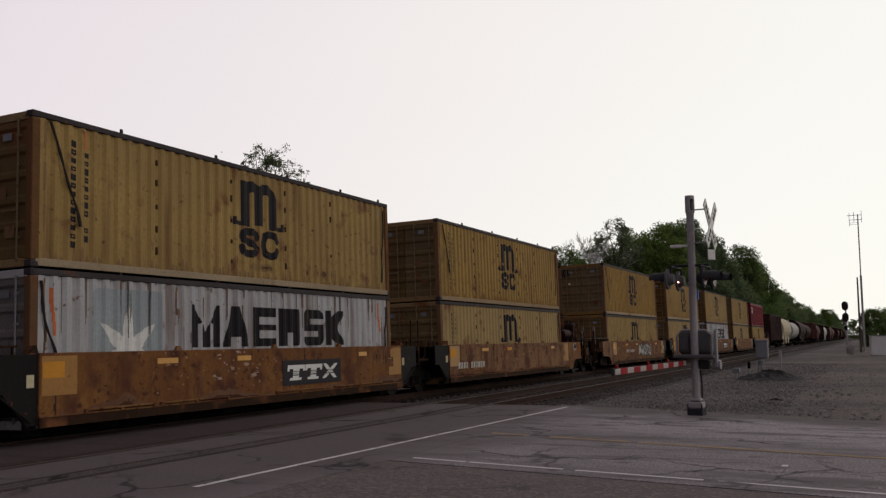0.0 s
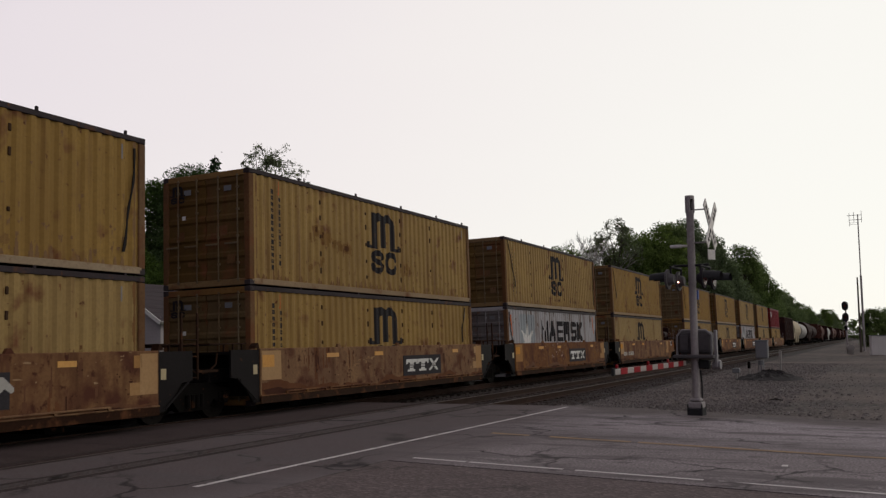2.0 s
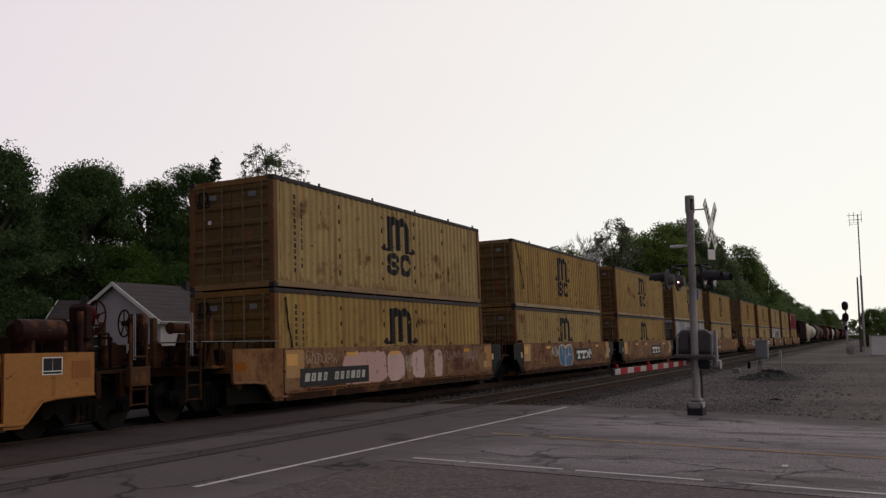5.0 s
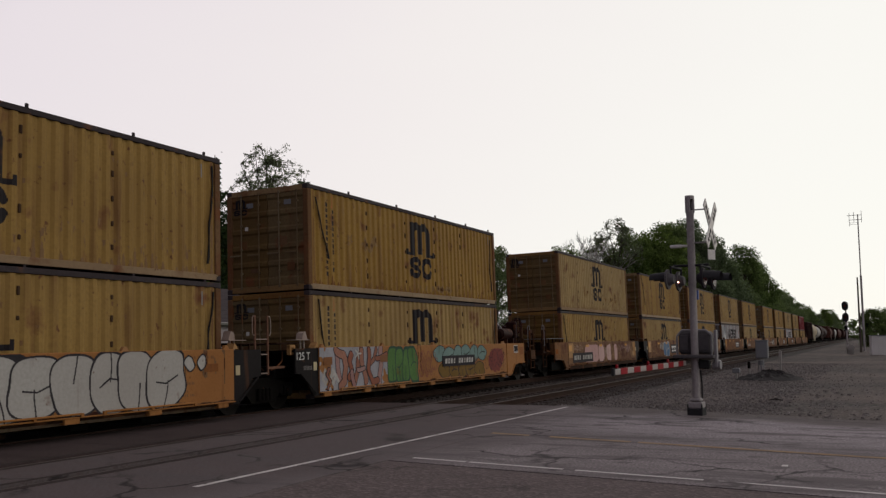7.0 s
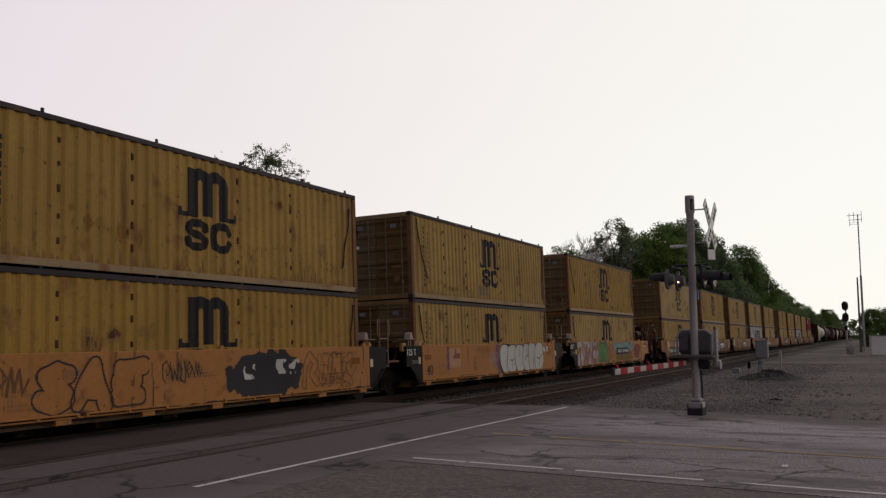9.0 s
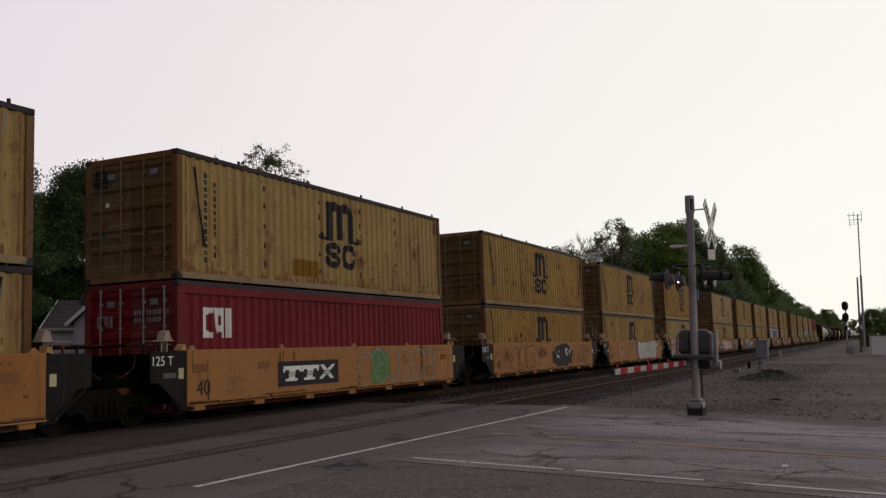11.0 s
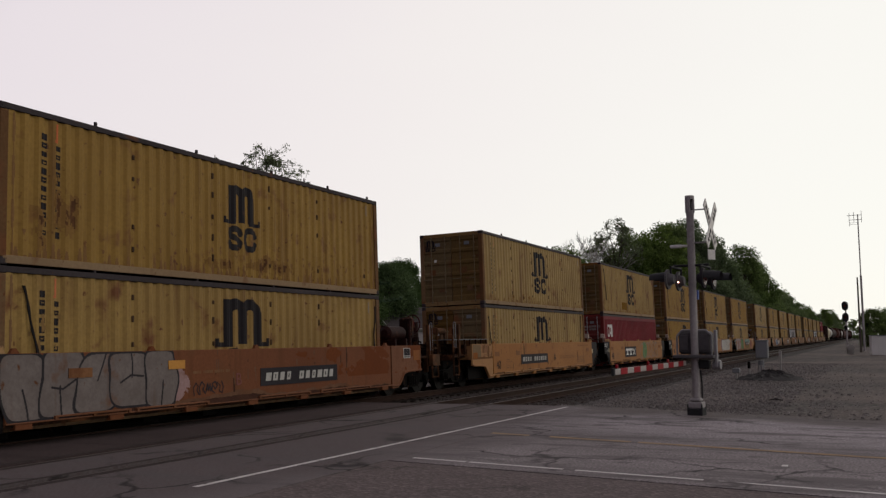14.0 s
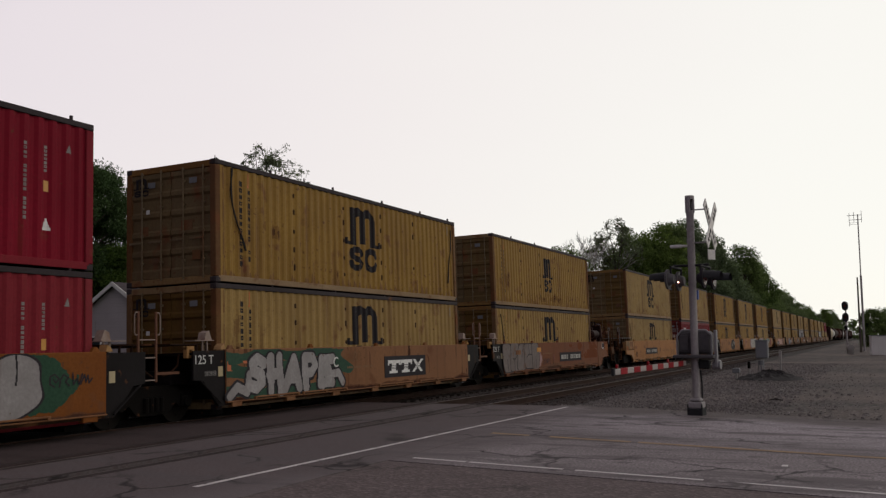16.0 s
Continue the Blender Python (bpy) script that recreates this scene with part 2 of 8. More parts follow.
M = {
    "yellow": surface("yellow_paint", (0.26, 0.158, 0.04), (0.196, 0.115, 0.031), 0.6, rust=0.36, streak=0.8, vary=0.1, spec=0.07),
    "yellow_edge": surface("yellow_edge", (0.188, 0.108, 0.0325), (0.12, 0.0612, 0.0221), 0.65, rust=0.5, streak=0.5, vary=0.12),
    "rigging": surface("grimy_brake_rigging", (0.022, 0.010, 0.0075), (0.011, 0.006, 0.005), 0.8, island=0.5, rust=0.3),
    "pale_rust": surface("pale_wall_rust", (0.16, 0.12, 0.10), (0.10, 0.07, 0.055), 0.8, rust=0.4),
    "rust_run": surface("rust_run_stain", (0.172, 0.092, 0.034), (0.13, 0.064, 0.026), 0.8, rust=0.2),
    "bottom_pale": surface("pale_bottom_rail", (0.235, 0.16, 0.09), (0.175, 0.115, 0.065), 0.7, rust=0.35, streak=0.4, vary=0.12),
    "rust_post": surface("rusty_post", (0.142, 0.078, 0.032), (0.082, 0.039, 0.0185), 0.75, rust=0.6, streak=0.5),
    # rusty wall yellow made darker: the shade on the door end is in the colour
    "door_yellow_shaded": surface("door_yellow_shaded", (0.118, 0.071, 0.0195), (0.078, 0.045, 0.0145), 0.65, rust=0.42, streak=0.8, vary=0.15),
    "rail_grey": surface("roof_rail_grey", (0.043, 0.035, 0.038), (0.026, 0.02, 0.021), 0.6, rust=0.25, streak=0.2),
    "navy": surface("mark_navy", (0.0115, 0.0096, 0.013), (0.0165, 0.0135, 0.0145), 0.6, rust=0.05, vary=0.2),
    "white_blue": surface("pale_container_paint", (0.35, 0.344, 0.349), (0.281, 0.273, 0.279), 0.6, rust=0.3, streak=0.9),
    # pale wall paint darkened the same way for its shaded door end
    "pale_door_shaded": surface("pale_door_shaded_paint", (0.135, 0.125, 0.122), (0.09, 0.08, 0.078), 0.65, rust=0.5, streak=0.7),
    "stencil_brown": surface("faded_stencil_brown", (0.165, 0.08, 0.034), (0.13, 0.063, 0.028), 0.7, rust=0.2),
    # ballast stone darkened for the shade near the train
    "dark_stone": surface("shade_dark_stone", (0.082, 0.069, 0.064), (0.045, 0.038, 0.036), 0.9, island=0.35),
    "star_blue": surface("pale_blue_mark", (0.215, 0.238, 0.247), (0.179, 0.199, 0.212), 0.6, streak=0.2),
    "white": surface("white_mark", (0.561, 0.552, 0.535), (0.459, 0.451, 0.425), 0.6, rust=0.06, streak=0.25),
    "red": surface("red_container_paint", (0.138, 0.0078, 0.0155), (0.092, 0.0052, 0.0102), 0.6, rust=0.12, streak=0.5),
    "red_edge": surface("red_edge", (0.147, 0.011, 0.0137), (0.0735, 0.00735, 0.00784), 0.6, rust=0.3, streak=0.3),
    "old_tan": surface("old_tan_car_paint", (0.192, 0.094, 0.033), (0.108, 0.046, 0.0205), 0.75, big=0.9, rust=0.76, streak=0.9, vary=0.1, rust_color=(0.064, 0.0235, 0.0145)),
    "sill_rust": surface("thick_brown_rust", (0.058, 0.0225, 0.0135), (0.03, 0.0125, 0.0085), 0.85, big=2.0, rust=0.4),
    "sill_wash": surface("thin_rust_wash", (0.118, 0.05, 0.023), (0.085, 0.034, 0.017), 0.8, big=2.0, rust=0.45, streak=0.4),
    "sill_scuff": surface("pale_scuffed_paint", (0.27, 0.17, 0.085), (0.2, 0.115, 0.055), 0.7, big=2.0, rust=0.35),
    "dirt_film": surface("brown_dirt_film", (0.135, 0.066, 0.027), (0.095, 0.044, 0.019), 0.85, big=2.0, rust=0.3, streak=0.3),
    "wall_rust": surface("scraped_wall_rust", (0.098, 0.045, 0.019), (0.06, 0.027, 0.013), 0.85, big=3.0, rust=0.35),
    "wall_wash": surface("brown_wall_wash", (0.188, 0.105, 0.032), (0.15, 0.08, 0.026), 0.8, big=2.0, rust=0.25),
    "patch_grey": surface("greyed_repair_paint", (0.16, 0.11, 0.06), (0.12, 0.08, 0.045), 0.7, rust=0.2),
    "patch_ochre": surface("ochre_repair_paint", (0.175, 0.09, 0.0155), (0.14, 0.07, 0.0125), 0.7, rust=0.2),
    "dark_car": surface("dark_maroon_freight_paint", (0.03, 0.0115, 0.0105), (0.0185, 0.0075, 0.007), 0.75, rust=0.2, streak=0.4),
    "cream_car": surface("cream_freight_paint", (0.36, 0.3, 0.2), (0.28, 0.225, 0.15), 0.7, rust=0.15, streak=0.5),
    "maroon_gear": surface("maroon_gear_paint", (0.0236, 0.00675, 0.00591), (0.0112, 0.00421, 0.00365), 0.6, rust=0.4, streak=0.4),
    "gear_tan": surface("stained_gear_paint", (0.06, 0.028, 0.0125), (0.035, 0.016, 0.0085), 0.75, rust=0.5, streak=0.6),
    "tan": surface("tan_car_paint", (0.262, 0.123, 0.0445), (0.222, 0.099, 0.0345), 0.6, rust=0.25, streak=0.55, vary=0.06),
    "brick": surface("brick_brown_car_paint", (0.142, 0.0425, 0.0135), (0.108, 0.031, 0.0105), 0.65, rust=0.4, streak=0.7, vary=0.1),
    "orange": surface("orange_car_paint", (0.172, 0.064, 0.0175), (0.138, 0.047, 0.0135), 0.65, rust=0.35, streak=0.7, vary=0.1),
    "rusty": surface("rusty_brown_steel", (0.0313, 0.0126, 0.00595), (0.0149, 0.0067, 0.00372), 0.8, rust=0.5, streak=0.4),
    "black": surface("black_car_paint", (0.013, 0.0108, 0.0115), (0.0078, 0.0064, 0.0064), 0.6, rust=0.12, streak=0.3),
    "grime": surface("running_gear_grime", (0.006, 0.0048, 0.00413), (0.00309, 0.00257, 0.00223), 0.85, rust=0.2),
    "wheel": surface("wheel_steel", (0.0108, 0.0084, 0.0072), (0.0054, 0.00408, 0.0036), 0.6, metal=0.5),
    "patch_yellow": surface("yellow_patch", (0.496, 0.24, 0.04), (0.4, 0.176, 0.032), 0.6, streak=0.3),
    "patch_tan": surface("tan_patch", (0.296, 0.165, 0.0655), (0.255, 0.133, 0.0483), 0.65, rust=0.1, streak=0.2),
    "sticker": surface("pale_sticker", (0.4, 0.34, 0.2), (0.33, 0.27, 0.17), 0.6, streak=0.4),
    "amber": surface("worn_orange_patch", (0.21, 0.066, 0.0105), (0.15, 0.045, 0.009), 0.7, streak=0.4, rust=0.2),
    "drum_red": surface("chain_drum_maroon", (0.085, 0.0085, 0.0105), (0.05, 0.006, 0.007), 0.6, rust=0.2),
    "rust_wash": surface("dark_rust_wash", (0.128, 0.04, 0.0145), (0.108, 0.033, 0.0125), 0.8, streak=0.5),
    "gear_rose": surface("rose_worn_gear_paint", (0.135, 0.062, 0.038), (0.08, 0.034, 0.02), 0.75, rust=0.4, streak=0.5),
    "spray_salmon": surface("salmon_spray", (0.25, 0.1, 0.066), (0.17, 0.064, 0.042), 0.7),
    "spray_wash": surface("faded_lilac_wash", (0.29, 0.165, 0.105), (0.26, 0.145, 0.088), 0.8, rust=0.2),
    "bracket_pale": surface("pale_bracket_paint", (0.27, 0.21, 0.175), (0.19, 0.14, 0.115), 0.7, streak=0.5, rust=0.2),
    "pink": surface("faded_pink_spray", (0.413, 0.27, 0.255), (0.338, 0.21, 0.195), 0.7, rust=0.1),
    "spray_blue": surface("blue_spray", (0.06, 0.12, 0.216), (0.048, 0.096, 0.168), 0.7),
    "spray_green": surface("green_spray", (0.085, 0.165, 0.055), (0.06, 0.122, 0.04), 0.7, big=2.0, rust=0.1),
    "spray_teal": surface("teal_spray", (0.145, 0.22, 0.2), (0.112, 0.17, 0.155), 0.7, big=2.0, rust=0.15),
    "spray_maroon": surface("maroon_spray", (0.176, 0.048, 0.04), (0.128, 0.036, 0.032), 0.7),
    "spray_rose": surface("rose_spray", (0.264, 0.16, 0.149), (0.22, 0.121, 0.11), 0.7),
    "spray_silver": surface("silver_spray", (0.32, 0.296, 0.28), (0.256, 0.232, 0.216), 0.6, streak=0.3),
    "spray_white": surface("white_spray", (0.335, 0.324, 0.302), (0.287, 0.27, 0.248), 0.7, rust=0.12, streak=0.5),
    "spray_ice": surface("pale_blue_spray", (0.25, 0.25, 0.27), (0.19, 0.185, 0.2), 0.7, big=2.0, rust=0.2),
    "spray_ochre": surface("ochre_spray", (0.16, 0.1, 0.03), (0.12, 0.072, 0.022), 0.7, big=2.0),
    "spray_pale": surface("pale_silver_spray", (0.27, 0.255, 0.25), (0.19, 0.175, 0.17), 0.65, big=2.0, rust=0.12, streak=0.4),
    "spray_dim": surface("thin_brown_spray", (0.105, 0.055, 0.03), (0.08, 0.042, 0.024), 0.75),
    "spray_black": surface("dark_spray", (0.0315, 0.0277, 0.031), (0.021, 0.0185, 0.0211), 0.7),
    "spray_dull": surface("dull_silver_spray", (0.165, 0.14, 0.13), (0.115, 0.095, 0.088), 0.7, big=2.0, rust=0.35, streak=0.5),
    "spray_grey": surface("worn_grey_spray", (0.205, 0.19, 0.18), (0.155, 0.142, 0.135), 0.7, big=2.0, rust=0.15, streak=0.4),
    "red_bright": surface("bright_red_paint", (0.188, 0.0125, 0.0225), (0.135, 0.009, 0.016), 0.6, rust=0.16, streak=0.6),
    "spray_violet": surface("violet_spray", (0.12, 0.05, 0.085), (0.09, 0.04, 0.065), 0.7),
    "spray_lilac": surface("lilac_spray", (0.27, 0.17, 0.17), (0.22, 0.13, 0.12), 0.7, rust=0.3),
    "spray_dkgreen": surface("dark_green_spray", (0.0315, 0.07, 0.042), (0.021, 0.049, 0.0315), 0.7),
    "brake_red": surface("brake_wheel_red", (0.041, 0.00473, 0.00553), (0.0268, 0.00315, 0.00394), 0.6),
    "steel": surface("galvanised_steel", (0.252, 0.245, 0.252), (0.189, 0.182, 0.189), 0.5, metal=0.35, streak=0.25),
    "pole": surface("aluminium_pole", (0.277, 0.256, 0.256), (0.203, 0.186, 0.186), 0.6, metal=0.2, streak=0.3),
    "cabinet": surface("silver_cabinet_paint", (0.153, 0.156, 0.165), (0.122, 0.127, 0.134), 0.5, metal=0.2, streak=0.3),
    "lock_tan": surface("worn_rod_paint", (0.15, 0.11, 0.06), (0.098, 0.069, 0.04), 0.6, rust=0.3),
    "spray_faint": surface("faint_spray", (0.34, 0.25, 0.2), (0.26, 0.18, 0.14), 0.8, rust=0.3),
    "lug": surface("lug_grime", (0.06, 0.033, 0.018), (0.036, 0.0198, 0.012), 0.85),
    "spray_orange": surface("orange_spray", (0.42, 0.10, 0.03), (0.34, 0.08, 0.025), 0.7),
    "gearcase": surface("gearcase_grey", (0.098, 0.092, 0.095), (0.064, 0.06, 0.062), 0.6, streak=0.3),
    "dark_metal": surface("dark_metal", (0.03, 0.03, 0.032), (0.02, 0.02, 0.021), 0.6),
    "sign_white": surface("sign_white", (0.62, 0.60, 0.57), (0.5, 0.48, 0.45), 0.45, streak=0.2),
    "sign_red": surface("arm_red", (0.23, 0.0102, 0.0153), (0.184, 0.00816, 0.0122), 0.5),
    "sign_blue": surface("sign_blue", (0.05, 0.09, 0.28), (0.04, 0.07, 0.22), 0.5),
    "lamp_red": glowing("lit_red_lamp", (1.0, 0.42, 0.34), 7.0),
    "lens": surface("dark_red_lens", (0.08, 0.008, 0.008), (0.05, 0.006, 0.006), 0.2),
    "concrete": surface("concrete", (0.30, 0.28, 0.26), (0.22, 0.21, 0.2), 0.9, fine=30),
    "rail_top": surface("polished_rail", (0.105, 0.086, 0.08), (0.07, 0.056, 0.052), 0.55, metal=0.45),
    "rail_side": surface("rusty_rail", (0.04, 0.022, 0.016), (0.024, 0.014, 0.0112), 0.8),
    "tie": surface("weathered_sleeper", (0.0375, 0.03, 0.026), (0.0225, 0.018, 0.016), 0.9),
    "stone": surface("ballast_stone", (0.165, 0.15, 0.144), (0.098, 0.088, 0.085), 0.9, island=0.3),
    "road_white": surface("worn_white_line", (0.5, 0.47, 0.46), (0.36, 0.33, 0.32), 0.8, rust=0.25, rust_color=(0.09, 0.08, 0.08), fine=40, big=3.0),
    "road_yellow": surface("worn_yellow_line", (0.31, 0.215, 0.125), (0.2, 0.145, 0.1), 0.8, rust=0.12, rust_color=(0.085, 0.075, 0.075), fine=40, big=3.0),
    "leaf": surface("summer_leaves", (0.135, 0.185, 0.05), (0.075, 0.115, 0.03), 0.7, island=0.4, bump=0, big=0.16, vary=0.2, through_light=0.5),
    "leaf_mid": surface("shaded_green_leaves", (0.082, 0.128, 0.03), (0.045, 0.078, 0.0185), 0.7, island=0.35, bump=0, big=0.3, vary=0.15, through_light=0.35),
    "leaf_pale": surface("pale_leaves", (0.15, 0.188, 0.075), (0.105, 0.135, 0.0525), 0.7, island=0.4, bump=0, big=0.25, vary=0.2, through_light=0.35),
    # leaf green darkened for the near trees, their backlit shade in the colour
    "leaf_backlit": surface("backlit_dark_leaves", (0.0615, 0.106, 0.0248), (0.0335, 0.0623, 0.0155), 0.7, island=0.4, bump=0, big=0.25, vary=0.2, through_light=0.3),
    "needle": surface("spruce_needles", (0.0595, 0.0935, 0.042), (0.034, 0.0595, 0.027), 0.8, island=0.4, bump=0, through_light=0.35),
    "bark": surface("tree_bark", (0.09, 0.075, 0.06), (0.05, 0.04, 0.033), 0.95, fine=25),
    "siding": surface("white_siding", (0.31, 0.28, 0.285), (0.265, 0.238, 0.243), 0.7, streak=0.2),
    "shingle": surface("grey_shingles", (0.058, 0.049, 0.051), (0.043, 0.036, 0.0375), 0.9, fine=35, island=0.12),
    "glass": surface("dark_window_glass", (0.03, 0.035, 0.04), (0.02, 0.024, 0.028), 0.1, bump=0, spec=0.6),
    "brown_car": surface("brown_freight_paint", (0.072, 0.024, 0.018), (0.045, 0.0156, 0.012), 0.75, rust=0.25, streak=0.4),
    "white_car": surface("white_freight_paint", (0.319, 0.308, 0.292), (0.248, 0.237, 0.22), 0.6, rust=0.1, streak=0.5),
    "mound": ground_mat("dark_cinder_heap", (0.033, 0.03, 0.03), (0.021, 0.0192, 0.0192), 14, stones=0.4),
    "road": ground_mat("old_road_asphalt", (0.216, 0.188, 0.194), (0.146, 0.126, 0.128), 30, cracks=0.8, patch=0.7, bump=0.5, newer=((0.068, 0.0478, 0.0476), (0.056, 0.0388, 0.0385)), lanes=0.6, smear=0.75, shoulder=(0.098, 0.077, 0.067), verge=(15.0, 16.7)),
    # crossing asphalt a little darker, for the shade beside the train
    "shaded_asphalt": ground_mat("train_shade_asphalt", (0.06, 0.043, 0.0422), (0.047, 0.0335, 0.033), 30, cracks=0.2, patch=0.4, bump=0.3, smear=0.4),
    "tar": ground_mat("dark_tar_seal", (0.05, 0.037, 0.036), (0.034, 0.0255, 0.025), 30, patch=0.8, bump=0.3, smear=0.4),
    # near-black panels: the shade under the train put into the colour
    "train_shade": ground_mat("train_shade_panel", (0.022, 0.019, 0.018), (0.014, 0.012, 0.012), 30, patch=0.5, bump=0.3),
    "lot": ground_mat("broken_lot_asphalt", (0.146, 0.114, 0.11), (0.083, 0.0655, 0.0645), 22, cracks=0.45, patch=1.1, bump=0.5, stones=0.12, smear=0.7),
    "gravel": ground_mat("dusty_gravel", (0.084, 0.071, 0.065), (0.037, 0.032, 0.0298), 15, patch=0.22, bump=0.8, stones=0.42, smear=0.3, shoulder=(0.15, 0.118, 0.1), loose=True),
    "ballast": ground_mat("ballast_bed", (0.05, 0.0425, 0.0412), (0.028, 0.0238, 0.0228), 13, patch=0.6, bump=1.0, stones=0.5),
    "lawn": ground_mat("rough_lawn", (0.05, 0.075, 0.025), (0.03, 0.05, 0.018), 20, patch=0.4),
}


# ---- mesh helpers ----
CACHE = {}


def finish(name, bm):
    me = bpy.data.meshes.new(name)
    bm.to_mesh(me)
    bm.free()
    me.materials.append(None)
    return me


def part(name, bm, material, parent=None, label="", m=None):
    """One mesh object under a thing or a part."""
    me = bm if isinstance(bm, bpy.types.Mesh) else finish(name, bm)
    ob = new(name, me)
    ob.material_slots[0].link = "OBJECT"
    ob.material_slots[0].material = M[material]
    if parent:
        ob.parent = parent
    if m is not None:
        ob.matrix_basis = m
    return tagged(ob, label)


def shared(key, make):
    """A mesh that alike pieces share."""
    if key not in CACHE:
        bm = bmesh.new()
        make(bm)
        CACHE[key] = finish(key, bm)
    return CACHE[key]


def box(bm, x0, x1, y0, y1, z0, z1, bevel=0.0, m=None):
    t = Matrix.Translation(((x0 + x1) / 2, (y0 + y1) / 2, (z0 + z1) / 2)) @ Matrix.Diagonal((x1 - x0, y1 - y0, z1 - z0, 1))
    v = bmesh.ops.create_cube(bm, size=1.0, matrix=(m @ t) if m is not None else t)["verts"]
    if bevel:
        e = list({e for w in v for e in w.link_edges})
        bmesh.ops.bevel(bm, geom=e, offset=bevel, segments=1, affect="EDGES", profile=0.5)


def rod(bm, a, b, r, n=8, r2=None):
    a, b = Vector(a), Vector(b)
    d = b - a
    m = Matrix.Translation((a + b) / 2) @ d.to_track_quat("Z", "Y").to_matrix().to_4x4()
    bmesh.ops.create_cone(bm, cap_ends=True, segments=n, radius1=r, radius2=r if r2 is None else r2, depth=d.length, matrix=m)


def tube(bm, pts, r, n=6):
    for a, b in zip(pts, pts[1:]):
        rod(bm, a, b, r, n)


def ring(bm, centre, axis, r, thick, n=20):
    c, q = Vector(centre), Vector(axis).to_track_quat("Z", "Y")
    p = [c + q @ Vector((r * math.cos(2 * math.pi * i / n), r * math.sin(2 * math.pi * i / n), 0)) for i in range(n + 1)]
    tube(bm, p, thick, 5)


def prism(bm, outline, y0, y1):
    """A plate cut to an outline in x and z, from y0 to y1."""
    a = [bm.verts.new((x, y0, z)) for x, z in outline]
    b = [bm.verts.new((x, y1, z)) for x, z in outline]
    bm.faces.new(a)
    bm.faces.new(b[::-1])
    for i in range(len(a)):
        j = (i + 1) % len(a)
        bm.faces.new((a[j], a[i], b[i], b[j]))


def painted(bm, inside, x0, x1, z0, z1, depth, breaks=(), step=0.02, lift=0.004):
    """A coat of paint on a wall facing -y: thin strips where inside(x, z) holds, lying on the wall's profile depth(x)."""
    xs = sorted({*np.round(np.arange(x0, x1 + step / 2, step), 4).tolist(), *[b for b in breaks if x0 < b < x1]})
    zs = np.arange(z0, z1 + 1e-6, 0.008)
    for a, b in zip(xs, xs[1:]):
        hit = np.concatenate(([False], inside(np.full(zs.shape, (a + b) / 2), zs), [False]))
        edge = np.flatnonzero(hit[1:] != hit[:-1])
        for lo, hi in zip(edge[::2], edge[1::2]):
            p, q = zs[lo] - 0.004, zs[min(hi, len(zs)) - 1] + 0.004
            ya, yb = depth(a) - lift, depth(b) - lift
            bm.faces.new([bm.verts.new(v) for v in ((a, ya, p), (b, yb, p), (b, yb, q), (a, ya, q))])


def fbm(x, z, seed, octaves=4):
    """Soft random field between 0 and 1."""
    total, amp, full = 0.0, 1.0, 0.0
    for k in range(octaves):
        f = 2.0 ** k
        xi, zi = np.floor(x * f), np.floor(z * f)
        fx, fz = x * f - xi, z * f - zi
        fx, fz = fx * fx * (3 - 2 * fx), fz * fz * (3 - 2 * fz)
        def corner(a, b):
            return np.abs(np.modf(np.sin(a * 127.1 + b * 311.7 + seed * 17.3 + k * 5.1) * 43758.5453)[0])
        low = corner(xi, zi) * (1 - fx) + corner(xi + 1, zi) * fx
        high = corner(xi, zi + 1) * (1 - fx) + corner(xi + 1, zi + 1) * fx
        total, full, amp = total + amp * (low * (1 - fz) + high * fz), full + amp, amp * 0.55
    return total / full


def near_line(x, z, pts, w):
    """Within w of a bent line."""
    hit = np.zeros(np.broadcast(x, z).shape, bool)
    for (ax, az), (bx, bz) in zip(pts, pts[1:]):
        dx, dz = bx - ax, bz - az
        k = np.clip(((x - ax) * dx + (z - az) * dz) / (dx * dx + dz * dz + 1e-9), 0, 1)
        hit |= np.hypot(x - ax - k * dx, z - az - k * dz) < w
    return hit


def flat(y):
    return lambda x: y


def lettering(name, words, size, material, parent, m, label=""):
    cu = bpy.data.curves.new(name, "FONT")
    cu.body, cu.size, cu.align_x, cu.extrude = words, size, "CENTER", 0.002
    tmp = bpy.data.objects.new(name, cu)
    me = bpy.data.meshes.new_from_object(tmp)
    bpy.data.objects.remove(tmp)
    me.materials.clear()
    me.materials.append(None)
    return tagged(part(name, me, material, parent, label, m), label, kind="stuff")


UPRIGHT = pose(0, 0, 0, 90, 0, 0)

# ---- ground, road, tracks ----
def ground_z(x, y):
    """Level with the road by the crossing, a little lower beyond it."""
    d = max(0.0, min(1.0, (x - (19.2 + 0.33 * y)) / 2.5))
    if 8.0 <= y <= 15.0:
        return -0.32
    drop = 0.18 * d * d * (3 - 2 * d)
    back = max(0.0, min(1.0, (y - 17.0) / 4.0))
    return -0.03 - max(drop, 0.18 * back)


def build_ground():
    xs = [-3000, -600, -120, -60, *range(-40, 14, 6), *np.arange(14, 34, 0.7).tolist(), *range(34, 120, 6), 160, 240, 400, 800, 1600, 3500]
    ys = [-3000, -600, -150, -60, -30, *np.arange(-16, 24, 1.0).tolist(), 30, 45, 70, 120, 300, 800, 3000]
    bm = bmesh.new()
    g = [[bm.verts.new((x, y, ground_z(x, y) + (0.03 * noise.noise((x * 0.3, y * 0.3, 0)) if 24 < x < 90 and y < 7 else 0))) for y in ys] for x in xs]
    for i in range(len(xs) - 1):
        for j in range(len(ys) - 1):
            bm.faces.new((g[i][j], g[i + 1][j], g[i + 1][j + 1], g[i][j + 1]))
